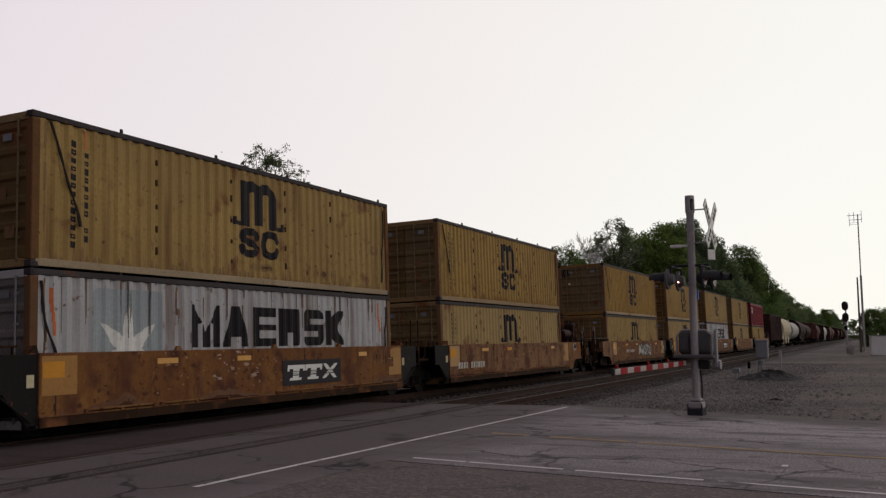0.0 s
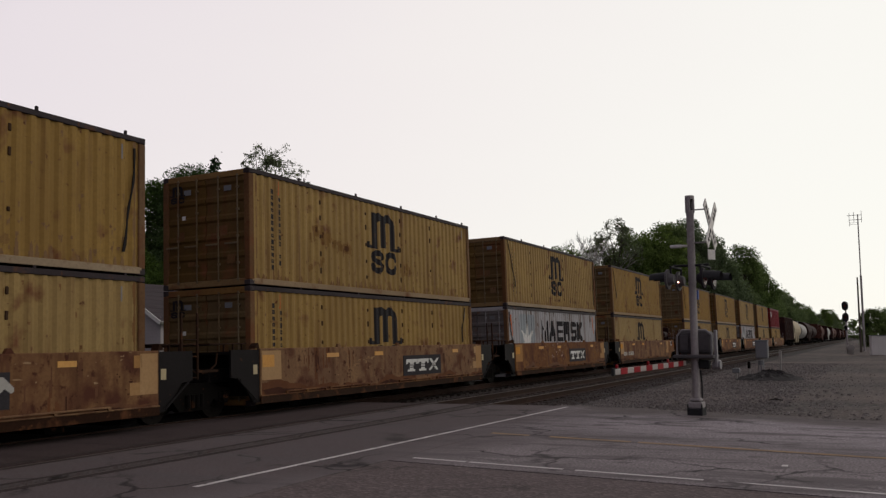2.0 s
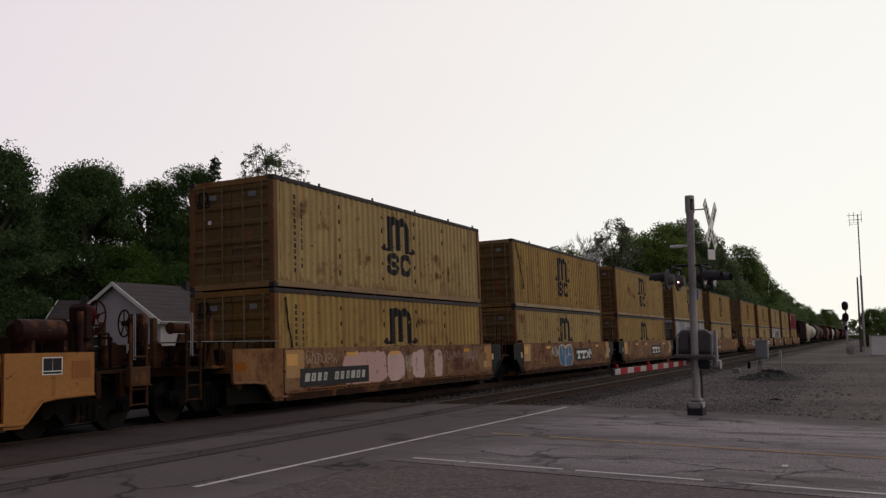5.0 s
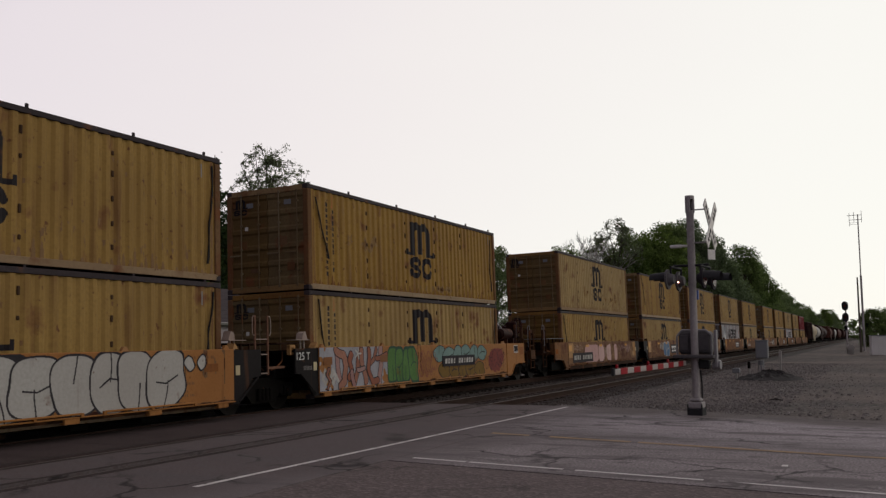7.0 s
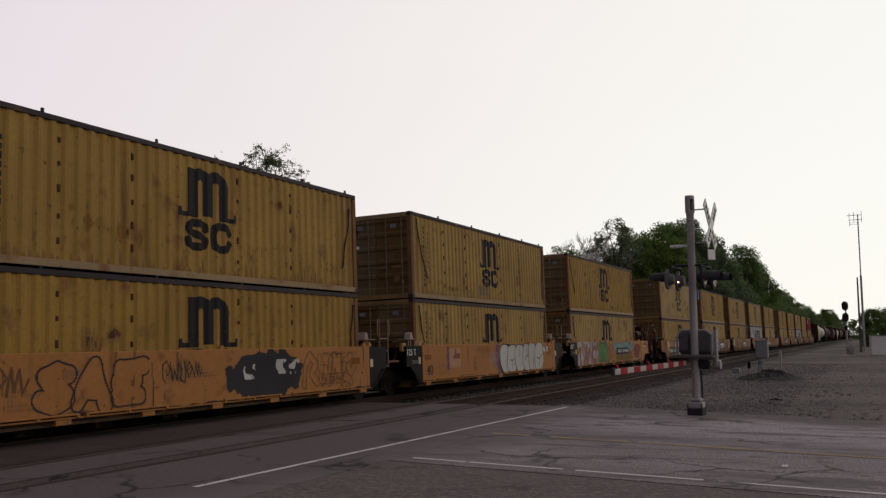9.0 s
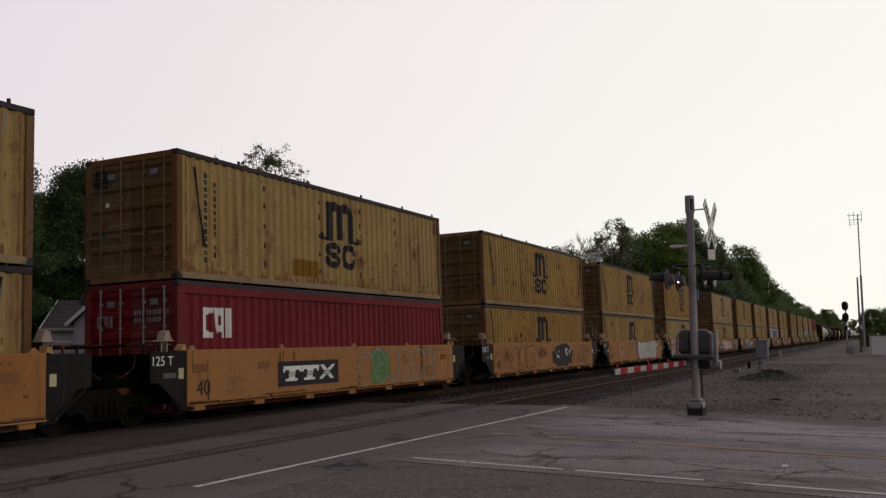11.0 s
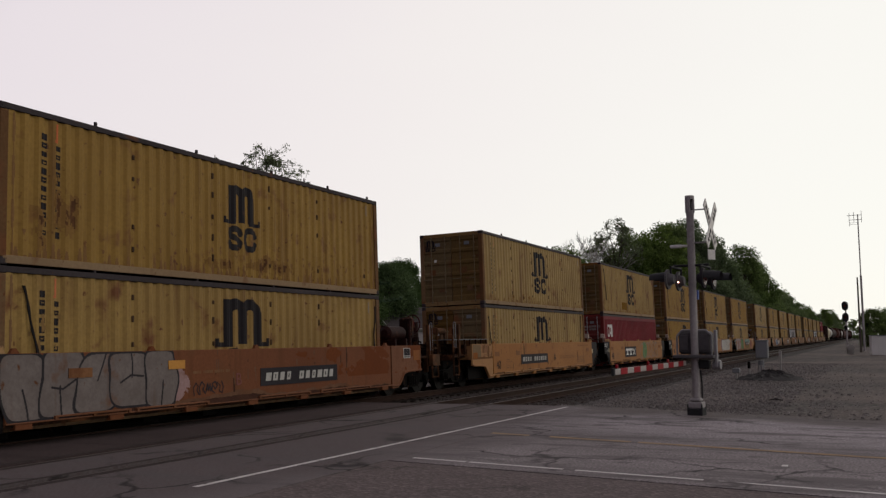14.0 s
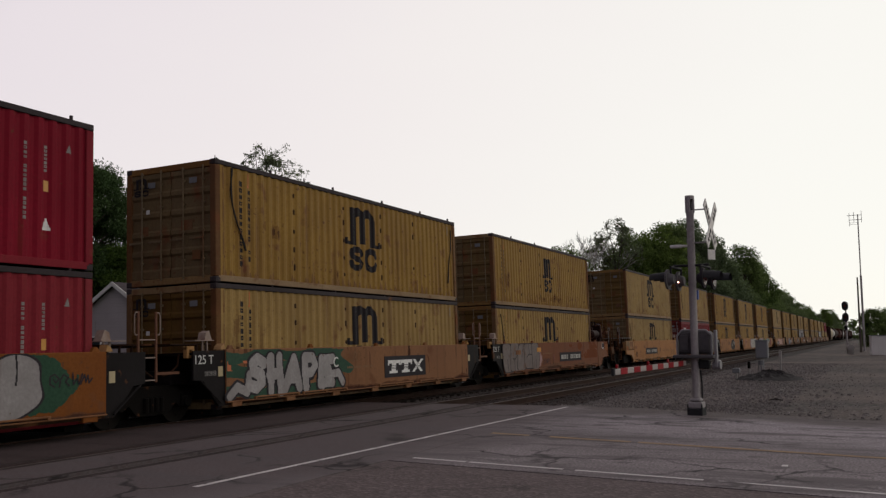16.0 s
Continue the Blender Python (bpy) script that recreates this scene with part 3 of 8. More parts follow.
    tagged(part("ground", bm, "gravel"), "dusty grey gravel ground beside the railway", "ground", kind="structure")
    bm = bmesh.new()
    box(bm, -300, 900, 18.6, 400, -0.30, -0.17)
    tagged(part("lawn", bm, "lawn"), "rough green lawn and undergrowth behind the railway", "lawn", kind="structure")


def strip(bm, pts_left, pts_right, z0, z1):
    """A slab between two edges."""
    n = len(pts_left)
    t = [[bm.verts.new((*p, z)) for p in side] for side in (pts_left, pts_right) for z in (z1, z0)]
    lt, lb, rt, rb = t
    for i in range(n - 1):
        bm.faces.new((lt[i], rt[i], rt[i + 1], lt[i + 1]))
        bm.faces.new((lb[i], lt[i], lt[i + 1], lb[i + 1]))
        bm.faces.new((rt[i], rb[i], rb[i + 1], rt[i + 1]))
    bm.faces.new((lt[0], lb[0], rb[0], rt[0]))
    bm.faces.new((lt[-1], rt[-1], rb[-1], lb[-1]))


def build_road():
    bm = bmesh.new()
    ys = [-60, -20, -8, *np.arange(-5, 5.9, 0.22).tolist(), 5.98]
    strip(bm, [(10.1 + 0.155 * y, y) for y in ys], [(19.4 + 0.33 * max(y, -3) + (0.45 * noise.fractal((y * 0.9, 2.0, 0.0), 1.0, 2.0, 4) if y > -8 else 0), y) for y in ys], -0.15, 0.0)
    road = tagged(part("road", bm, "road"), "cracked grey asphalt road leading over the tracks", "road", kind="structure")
    bm = bmesh.new()
    ys = [-60, -20, -8, 0, 3, 5.98]
    strip(bm, [(-60, y) for y in ys], [(10.096 + 0.155 * y, y) for y in ys], -0.15, -0.008)
    tagged(part("pavement", bm, "lot"), "dark broken asphalt verge with loose grit", "pavement", kind="structure")
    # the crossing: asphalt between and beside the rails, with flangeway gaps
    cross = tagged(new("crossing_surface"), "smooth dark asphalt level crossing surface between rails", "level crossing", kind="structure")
    # panels from y 10.4 on are coloured darker to stand for the train's shade
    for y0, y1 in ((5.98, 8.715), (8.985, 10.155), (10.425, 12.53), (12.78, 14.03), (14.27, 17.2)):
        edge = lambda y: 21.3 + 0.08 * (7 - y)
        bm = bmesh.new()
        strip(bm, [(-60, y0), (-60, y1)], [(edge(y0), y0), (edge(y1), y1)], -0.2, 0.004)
        part("asphalt_panel", bm, "road" if y0 < 10.4 else "shaded_asphalt" if y0 < 12.6 else "train_shade", cross, "" if y0 < 12.6 else "panel between rails, darkened as train shade")
    for y0, y1 in ((8.58, 8.705), (8.995, 9.07), (10.07, 10.145), (10.435, 10.55)):
        bm = bmesh.new()
        strip(bm, [(-60, y0), (-60, y1)], [(21.3, y0), (21.3, y1)], -0.02, 0.0085)
        part("tar_strip", bm, "tar", cross, "dark tar strip along the rail")
    bm = bmesh.new()
    strip(bm, [(12.0, 17.2), (20, 60), (24, 100)], [(21, 17.2), (28, 60), (33, 100)], -0.2, -0.02)
    tagged(part("road", bm, "road"), "grey asphalt road going on behind the railway", "road", kind="structure")
    # painted lines
    bm = bmesh.new()
    x = 8.2
    while x < 20.9:
        w = random.uniform(0.5, 1.6)
        a, b = x, min(x + w, 20.94)
        ya, yb = 6.86 - 0.0225 * (a - 8.2), 6.86 - 0.0225 * (b - 8.2)
        h = 0.042
        v = [bm.verts.new(p) for p in ((a, ya - h, 0.009), (b, yb - h, 0.009), (b, yb + h, 0.009), (a, ya + h, 0.009))]
        bm.faces.new(v)
        x = b + (0.03 if random.random() < 0.6 else 0)
    tagged(part("stop_line", bm, "road_white"), "worn white painted line along the crossing", "road marking", kind="structure")
    bm = bmesh.new()
    y = -14.0
    while y < 5.76:
        b = min(y + random.uniform(0.5, 2.2), 5.76)
        f = lambda t: 10.52 + 0.143 * t
        v = [bm.verts.new(p) for p in ((f(y) - 0.04, y, 0.005), (f(y) + 0.04, y, 0.005), (f(b) + 0.04, b, 0.005), (f(b) - 0.04, b, 0.005))]
        bm.faces.new(v)
        y = b + random.choice((0.0, 0.05, 0.16))
    tagged(part("edge_line", bm, "road_white"), "broken white edge line on the road", "road marking", kind="structure")
    bm = bmesh.new()
    y = -14.0
    while y < 6.0:
        b = min(y + random.uniform(0.3, 1.5), 6.0)
        f = lambda t: 13.56 + 0.205 * t
        w = 0.08
        v = [bm.verts.new(p) for p in ((f(y) - w, y, 0.005), (f(y) + w, y, 0.005), (f(b) + w, b, 0.005), (f(b) - w, b, 0.005))]
        bm.faces.new(v)
        y = b + random.choice((0.0, 0.06, 0.25)) * (1.5 if y > 3 else 0.5)
    tagged(part("centre_line", bm, "road_yellow"), "faded yellow centre line on the road", "road marking", kind="structure")
    bm = bmesh.new()
    for x, y, w, l in ((12.33, 1.08, 0.15, 0.07),):
        box(bm, x - w / 2, x + w / 2, y - l / 2, y + l / 2, 0.0, 0.006)
    tagged(part("paint_scrap", bm, "road_white"), "scraps of worn white road paint", "road marking", kind="structure")


def rail_mesh(x0, x1):
    def make(bm):
        o = [(-0.07, -0.17), (0.07, -0.17), (0.07, -0.155), (0.012, -0.135), (0.012, -0.045), (0.036, -0.035), (0.036, -0.006), (0.03, 0.0), (-0.03, 0.0), (-0.036, -0.006), (-0.036, -0.035), (-0.012, -0.045), (-0.012, -0.135), (-0.07, -0.155)]
        a = [bm.verts.new((x0, y, z)) for y, z in o]
        b = [bm.verts.new((x1, y, z)) for y, z in o]
        bm.faces.new(a[::-1])
        bm.faces.new(b)
        for i in range(len(a)):
            bm.faces.new((a[i], a[(i + 1) % len(a)], b[(i + 1) % len(a)], b[i]))
    return shared("rail", make)


TRACKS = {"track_near": (9.57, 0.0, -0.012), "track_far": (13.40, 1.64, 0.0)}


def build_tracks():
    for name, (yc, cant, lift) in TRACKS.items():
        t = tagged(new(name), "railway track with steel rails on dark timber sleepers", "railway track", kind="structure")
        t.matrix_basis = pose(0, yc, lift - 0.002, -cant, 0, 0)
        for s in (-1, 1):
            r = part("rail", rail_mesh(-200, 1500), "rail_side", t, m=pose(0, s * 0.7525, 0))
            def head(bm):
                box(bm, -200, 1500, -0.027, 0.027, -0.001, 0.0015)
            part("rail_head", shared("rail_head", head), "rail_top", r, "worn bright running surface")
        def tie(bm):
            box(bm, -0.115, 0.115, -1.3, 1.3, -0.33, -0.165, 0.012)
        me = shared("sleeper", tie)
        for i in range(150):
            part("sleeper", me, "tie", t, m=pose(22.0 + 0.53 * i + random.uniform(-0.02, 0.02), random.uniform(-0.04, 0.04), random.uniform(-0.01, 0.004), 0, 0, random.uniform(-1.5, 1.5)))
        def spike(bm):
            for i in range(-60, 150):
                for s in (-1, 1):
                    for d in (-1, 1):
                        box(bm, 22.0 + 0.53 * i - 0.09, 22.0 + 0.53 * i + 0.09, s * 0.7525 + d * 0.11 - 0.05, s * 0.7525 + d * 0.11 + 0.05, -0.165, -0.148)
        tagged(part("tie_plate", shared("tie_plates", spike), "rail_side", t), kind="stuff")
    # ballast bed with shoulders
    bm = bmesh.new()
    prof = [(6.0, -0.30), (7.3, -0.215), (8.0, -0.20), (15.0, -0.20), (15.8, -0.24), (18.6, -0.40)]
    xs = [21.9, *range(24, 100, 4), 120, 160, 240, 500, 1500]
    g = [[bm.verts.new((x + (0.08 * (7 - y) if x < 23 else 0), y, z + (0.025 * noise.noise((x, y, 3)) if x < 100 else 0))) for y, z in prof] for x in xs]
    for i in range(len(xs) - 1):
        for j in range(len(prof) - 1):
            bm.faces.new((g[i][j], g[i + 1][j], g[i + 1][j + 1], g[i][j + 1]))
    bed = tagged(part("ballast_bed", bm, "ballast"), "grey crushed-stone ballast bed under the tracks", "ballast", kind="structure")
    # loose stones, thickest near the crossing
    rng = np.random.default_rng(5)
    heaps = {False: ([], []), True: ([], [])}
    base = [(-1, -1, -0.6), (1, -1, -0.5), (1, 1, -0.6), (-1, 1, -0.5), (-0.5, -0.6, 0.7), (0.6, -0.5, 0.6), (0.5, 0.6, 0.8), (-0.6, 0.5, 0.6)]
    quads = [(0, 3, 2, 1), (4, 5, 6, 7), (0, 1, 5, 4), (1, 2, 6, 5), (2, 3, 7, 6), (3, 0, 4, 7)]
    for i in range(64000):
        x = 21.6 + 45 * rng.random() ** 1.7
        y = rng.uniform(2.2, 16.5) if rng.random() < 0.75 else rng.uniform(-3, 6)
        if x < 21.6 + 0.33 * max(0, 5 - y) * 0:
            continue
        if y < 5.5 and (x < 19.4 + 0.33 * y + 0.5 or rng.random() < 0.35 + 0.14 * max(0, 4 - y)):
            continue
        z = max(np.interp(y, [p[0] for p in prof], [p[1] for p in prof]) if y > 6.0 else -1.0, np.interp(y, [7.0, 8.0], [ground_z(x, 7.0), -0.32]) if y > 7.0 else ground_z(x, y))
        s = rng.uniform(0.009, 0.026) if rng.random() < 0.9 else rng.uniform(0.026, 0.05)
        a = rng.uniform(0, 6.3)
        ca, sa = math.cos(a), math.sin(a)
        verts, faces = heaps[bool(y > 7.4)]
        k = len(verts)
        sx, sy, sz = s * rng.uniform(0.7, 1.3), s * rng.uniform(0.7, 1.3), s * rng.uniform(0.5, 1.0)
        for p in base:
            q = rng.uniform(0.75, 1.25)
            px, py = p[0] * sx * q, p[1] * sy * q
            verts.append((x + px * ca - py * sa, y + px * sa + py * ca, z + 0.012 + p[2] * sz))
        faces.extend([tuple(k + j for j in f) for f in quads])
    # stones beyond y 7.4 get the darker colour that paints the train's shade
    for train_shade, (verts, faces) in heaps.items():
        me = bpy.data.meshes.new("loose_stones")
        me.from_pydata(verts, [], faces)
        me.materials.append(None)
        tagged(part("loose_stones", me, "dark_stone" if train_shade else "stone"), "ballast stones between the rails, darkened as train shade" if train_shade else "loose grey ballast stones by the rails", "stones", kind="stuff")


build_ground()
build_road()
build_tracks()

# ---- the train ----
LEAN, TRACK_Y = 1.64, 13.40
LENGTH, HALF_W, TALL = 12.19, 1.219, 2.60
MOVERS, WHEELSETS = [], []      # (thing, rear position beside the first unit, local offset), wheelsets that turn


def travelled(t):
    """Where the first unit's container starts along the track at t seconds."""
    return 10.57 + 10.66 * t - 0.0095 * t * t


def on_track(x, z=0.0, y=0.0):
    return pose(x, TRACK_Y, 0, -LEAN, 0, 0) @ pose(0, y, z)


PITCH = 0.2845
BREAKS = [round(-5.9 + i * PITCH + d, 4) for i in range(42) for d in (0.0, 0.075, 0.1423, 0.2173) if -5.9 + i * PITCH + d < 5.9]


def wave(x):
    """The folded sheet of a container's side wall: its y at x."""
    if abs(x) > 5.9:
        return -HALF_W + 0.012
    d = (x + 5.9) % PITCH
    if d < 0.075:
        s = 0.0
    elif d < 0.1423:
        s = (d - 0.075) / 0.0673
    elif d < 0.2173:
        s = 1.0
    else:
        s = (PITCH - d) / (PITCH - 0.2173)
    return -HALF_W + 0.012 + 0.034 * s


def m_mark(x, z):
    """Two joined arches over three uprights with feet."""
    u, v = x / 0.98, z / 0.98
    hit = np.zeros(u.shape, bool)
    for c in (-0.50, 0.0, 0.50):
        hit |= (abs(u - c) < 0.155) & (v > 0.06) & (v < 0.78)
    for c in (-0.25, 0.25):
        d = np.hypot(u - c, (v - 0.70) * 1.1)
        hit |= (d < 0.385) & (d > 0.115) & (v >= 0.70)
    hit |= (abs(u + 0.50) < 0.155) & (v > 0.7) & (v < 1.02)
    for s in (-1, 1):
        hit |= (abs(u * s - 0.64) < 0.29) & (v > 0.0) & (v < 0.10 + 0.08 * (u * s > 0.84))
    return hit


DOUBLE_BEND = [(0.35, 0.72), (0.32, 0.84), (0.2, 0.9), (-0.16, 0.9), (-0.3, 0.82), (-0.34, 0.7), (-0.28, 0.58), (0.24, 0.44), (0.34, 0.32), (0.3, 0.17), (0.16, 0.1), (-0.18, 0.1), (-0.32, 0.17), (-0.36, 0.3)]
OPEN_RING = [(0.36, 0.68), (0.3, 0.83), (0.14, 0.9), (-0.12, 0.9), (-0.3, 0.8), (-0.36, 0.6), (-0.36, 0.4), (-0.3, 0.2), (-0.12, 0.1), (0.14, 0.1), (0.3, 0.17), (0.36, 0.32)]


def ring_marks(x, z):
    """Two bold rounded rings, one bent through its middle and one open."""
    u, v = x / 0.72, z / 0.60
    return near_line(u + 0.53, v, DOUBLE_BEND, 0.135) | near_line(u - 0.53, v, OPEN_RING, 0.135)


def star_mark(x, z):
    u, v = x, z
    r, a = np.hypot(u, v), np.arctan2(v, u)
    k = (a / (2 * math.pi / 7) + 0.25) % 1.0
    return r < 0.24 + 0.40 * np.abs(2 * k - 1) ** 1.5


def rounded(x, z, w, h, r):
    qx, qz = np.maximum(abs(x) - w + r, 0), np.maximum(abs(z) - h + r, 0)
    return np.hypot(qx, qz) < r


def big_shapes(x, z, w, h):
    """Six plain dark shapes in a row: notched blocks, a wedge and a rounded block."""
    c = x / w * 6
    i = np.clip(np.floor(c), 0, 5)
    u, v = (c - i - 0.07) / 0.86, z / h
    q, r = abs(u - 0.5), np.hypot(np.maximum(abs(u - 0.5) - 0.3, 0), np.maximum(abs(v - 0.5) - 0.34, 0) * 1.2)
    shapes = [(v < 0.36 + 1.5 * q) & ~((abs(q - 0.2) < 0.06) & (v < 0.62 - 0.3 * q)),
              (q < 0.17 + 0.36 * (1 - v)) & ~((q < 0.22) & (v < 0.24)),
              ~((u > 0.3) & ((abs(v - 0.66) < 0.1) | (abs(v - 0.31) < 0.1))),
              (r < 0.2) & ~((abs(u - 0.55) < 0.13) & (v < 0.36)) | (u < 0.3),
              (r < 0.2) & ~((u > 0.3) & (abs(v - 0.67) < 0.08)) & ~((u < 0.7) & (abs(v - 0.32) < 0.08)),
              (u < 0.27) | (abs(v - 0.5) > (u - 0.62) * 1.15) & (abs(v - 0.5) < 0.28 + (u - 0.27) * 0.6)]
    hit = np.zeros(u.shape, bool)
    for k, one in enumerate(shapes):
        hit |= (i == k) & one
    return hit & (u > 0) & (u < 1) & (v > 0) & (v < 1) & (x >= 0) & (x <= w)


def slab_shapes(x, z, w, h):
    """Three slanted white slabs: two with a wide head over a stem, one pinched like an hourglass; thin slits run across."""
    c = (x - 0.18 * (z - h / 2)) / w * 3
    i = np.clip(np.floor(c), 0, 2)
    u, v = c - i, z / h
    q = abs(u - 0.5)
    head = (v > 0.74) & (q < 0.49) | (q < 0.17) | (v < 0.17) & (q < 0.32) | (v > 0.56) & (q > 0.38) & (q < 0.49)
    pinch = (q > -0.13 + 0.78 * abs(v - 0.5)) & (q < 0.15 + 0.62 * abs(v - 0.5)) & (q < 0.49)
    slits = (abs(v - 0.34) < 0.025) | (abs(v - 0.46) < 0.025) | (abs(v - 0.58) < 0.025)
    return np.where(i < 2, head, pinch) & ~slits & (v > 0) & (v < 1) & (c >= 0) & (c <= 3)


def three_blocks(u, v):
    """Three plain shapes in the unit square: an open block, a slanted wedge, a bar."""
    one = (u > 0.02) & (u < 0.36) & ~((u > 0.14) & (abs(v - 0.5) < 0.27)) & ~((u > 0.24) & (abs(v - 0.5) < 0.32))
    two = (u > 0.56 - 0.2 * v) & (u < 0.74) & ~((abs(u - 0.6) < 0.05 + 0.03 * v) & (v < 0.2)) & ~((abs(u - 0.6) < 0.035) & (abs(v - 0.58) < 0.16))
    three = (u > 0.82) & (u < 0.98)
    return (one | two | three) & (v > 0) & (v < 1)


def plain_bars(x, z, n, gap=(), seed=3):
    """n upright bars in a row over the unit square, with gaps left out and a slit in each."""
    i = np.floor(x * n).astype(int)
    u = x * n - i
    wide = 0.44 + 0.06 * ((i * 7 + seed) % 4)
    slit = ((i + seed) % 2 == 0) & (abs(u - 0.5) < 0.07) & (abs(z - 0.5) < 0.26)
    return (abs(u - 0.5) < wide * 0.62) & (z > 0) & (z < 1) & (x > 0) & (x < 1) & ~slit & ~np.isin(i, gap)


def small_bars(x, z, n, gap=0.34, seed=3):
    """A line of n small strokes."""
    i = np.floor(x * n).astype(int)
    u = x * n - i
    cut = (abs(z - 0.5) < 0.2) & (u > 0.2) & (u < 0.52) | ((i * 7 + seed) % 3 == 0) & (z > 0.6) & (u > 0.3)
    return (u < 1 - gap) & (z > 0) & (z < 1) & (x > 0) & (x < 1) & ~cut


def wall_paint(key, fn, x0, x1, z0, z1, step=0.02):
    def make(bm):
        painted(bm, fn, x0, x1, z0, z1, wave, BREAKS, step)
    return shared(key, make)


def side_mesh():
    def make(bm):
        xs = [-6.0, -5.9] + BREAKS[1:] + [5.9, 6.0]
        rows = [[bm.verts.new((x, wave(x), z)) for x in xs] for z in (0.14, TALL - 0.1)]
        for i in range(len(xs) - 1):
            bm.faces.new((rows[0][i], rows[0][i + 1], rows[1][i + 1], rows[1][i]))
    return shared("side_wall", make)


def door_mesh():
    """One pressed sheet: flat at its edges, five hollows across it."""
    def make(bm):
        o = [(-0.045, 0.16), (-0.045, 0.3)]
        for i in range(5):
            z = 0.3 + i * 0.42
            o += [(-0.045, z + 0.02), (-0.008, z + 0.07), (-0.008, z + 0.31), (-0.045, z + 0.36)]
        o += [(-0.045, TALL - 0.16), (0.03, TALL - 0.16), (0.03, 0.16)]
        prism(bm, o, -0.555, 0.555)
    return shared("container_door", make)


def lock_rod_mesh():
    def make(bm):
        rod(bm, (-0.07, 0, 0.1), (-0.07, 0, TALL - 0.1), 0.017, 8)
        for z in (0.14, 0.5, 1.1, 1.7, 2.2, TALL - 0.14):
            box(bm, -0.085, -0.02, -0.03, 0.03, z - 0.025, z + 0.025, 0.006)
        box(bm, -0.1, -0.07, -0.02, 0.34, 0.93, 0.97, 0.005)
    return shared("lock_rod", make)


def post_mesh():
    return shared("corner_post", lambda bm: box(bm, -0.085, 0.085, -0.075, 0.075, 0.12, TALL - 0.12, 0.014))


def casting_mesh():
    def make(bm):
        box(bm, -0.09, 0.09, -0.082, 0.082, -0.059, 0.059, 0.012)
        box(bm, -0.05, 0.05, -0.087, -0.08, -0.03, 0.03)
        box(bm, -0.095, -0.088, -0.04, 0.04, -0.03, 0.03)
    return shared("corner_casting", make)


def container(kind):
    """A forty-foot steel box; its doors face -x. Origin: middle of the base."""
    move = 0.04 if kind == "yellow_b" else 0.0
    tag, kind = (kind[6:], "yellow") if kind.startswith("yellow") else ("", kind)
    small = 0.68 if tag == "_c" else 1.0
    # yellow and pale doors take darker wall paints that hold the end's shade
    wall, edge, doorm = {"yellow": ("yellow", "yellow_edge", "door_yellow_shaded"), "pale": ("white_blue", "white_blue", "pale_door_shaded"), "red": ("red", "red_edge", "red_edge"), "redtext": ("red_bright", "red_bright", "red_edge")}[kind]
    c = new("shipping_container")
    for s in (0, 180):
        part("side_wall", side_mesh(), wall, c, m=pose(0, 0, 0, 0, 0, s))
        part("bottom_rail", shared("bottom_rail", lambda bm: box(bm, -6.0, 6.0, -HALF_W, -HALF_W + 0.06, 0.02, 0.15, 0.008)), "bottom_pale" if kind == "yellow" else edge, c, m=pose(0, 0, 0, 0, 0, s))
        def top(bm):
            box(bm, -6.0, 6.0, -HALF_W - 0.002, -HALF_W + 0.07, TALL - 0.105, TALL - 0.005, 0.008)
            for x in (-4.1, -1.4, 1.2, 3.6, 5.6):
                box(bm, x - 0.03, x + 0.03, -HALF_W + 0.005, -HALF_W + 0.05, TALL - 0.01, TALL + 0.07, 0.01)
        part("top_rail", shared("top_rail", top), "rail_grey", c, "dark grey roof rail", pose(0, 0, 0, 0, 0, s))
        for e in (-1, 1):
            part("corner_post", post_mesh(), "rust_post" if kind in ("yellow", "pale") else edge, c, m=pose(e * 6.01, -HALF_W + 0.075, 0) if s == 0 else pose(e * 6.01, HALF_W - 0.075, 0, 0, 0, 180))
            for z in (0.059, TALL - 0.059):
                part("corner_casting", casting_mesh(), "rail_grey", c, m=pose(e * 6.005, (-1 if s == 0 else 1) * (HALF_W - 0.082), z, 0, 0, 0 if s == 0 else 180))
    def roof(bm):
        for i in range(40):
            x = -5.95 + i * 0.2975
            box(bm, x, x + 0.17, -HALF_W + 0.06, HALF_W - 0.06, TALL - 0.06, TALL - 0.012)
        box(bm, -5.98, 5.98, -HALF_W + 0.05, HALF_W - 0.05, TALL - 0.09, TALL - 0.035)
    part("roof", shared("container_roof", roof), "rail_grey" if kind != "red" else "red_edge", c)
    part("front_wall", shared("front_wall", lambda bm: [box(bm, 6.0, 6.03 + 0.03 * (i % 2), -1.14 + i * 0.19, -0.95 + i * 0.19, 0.12, TALL - 0.1) for i in range(12)]), edge, c)
    part("floor_frame", shared("floor_frame", lambda bm: box(bm, -6.0, 6.0, -1.15, 1.15, 0.03, 0.14)), "grime", c)
    part("door_header", shared("door_header", lambda bm: box(bm, -6.09, -5.98, -1.13, 1.13, TALL - 0.15, TALL - 0.01, 0.01)), edge, c)
    part("door_sill", shared("door_sill", lambda bm: box(bm, -6.09, -5.98, -1.13, 1.13, 0.01, 0.15, 0.01)), edge, c)
    for s in (-1, 1):
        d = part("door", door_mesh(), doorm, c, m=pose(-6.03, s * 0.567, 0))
        for y in (-0.33, 0.2):
            part("lock_rod", lock_rod_mesh(), "steel" if kind != "yellow" else "lock_tan", d, "galvanised locking rod", pose(0, y, 0))
        for z in (0.4, 0.95, 1.5, 2.05):
            part("hinge", shared("hinge", lambda bm: box(bm, -0.05, 0.02, -0.03, 0.03, 0, 0.12, 0.008)), doorm, d, m=pose(0, s * 0.55, z))
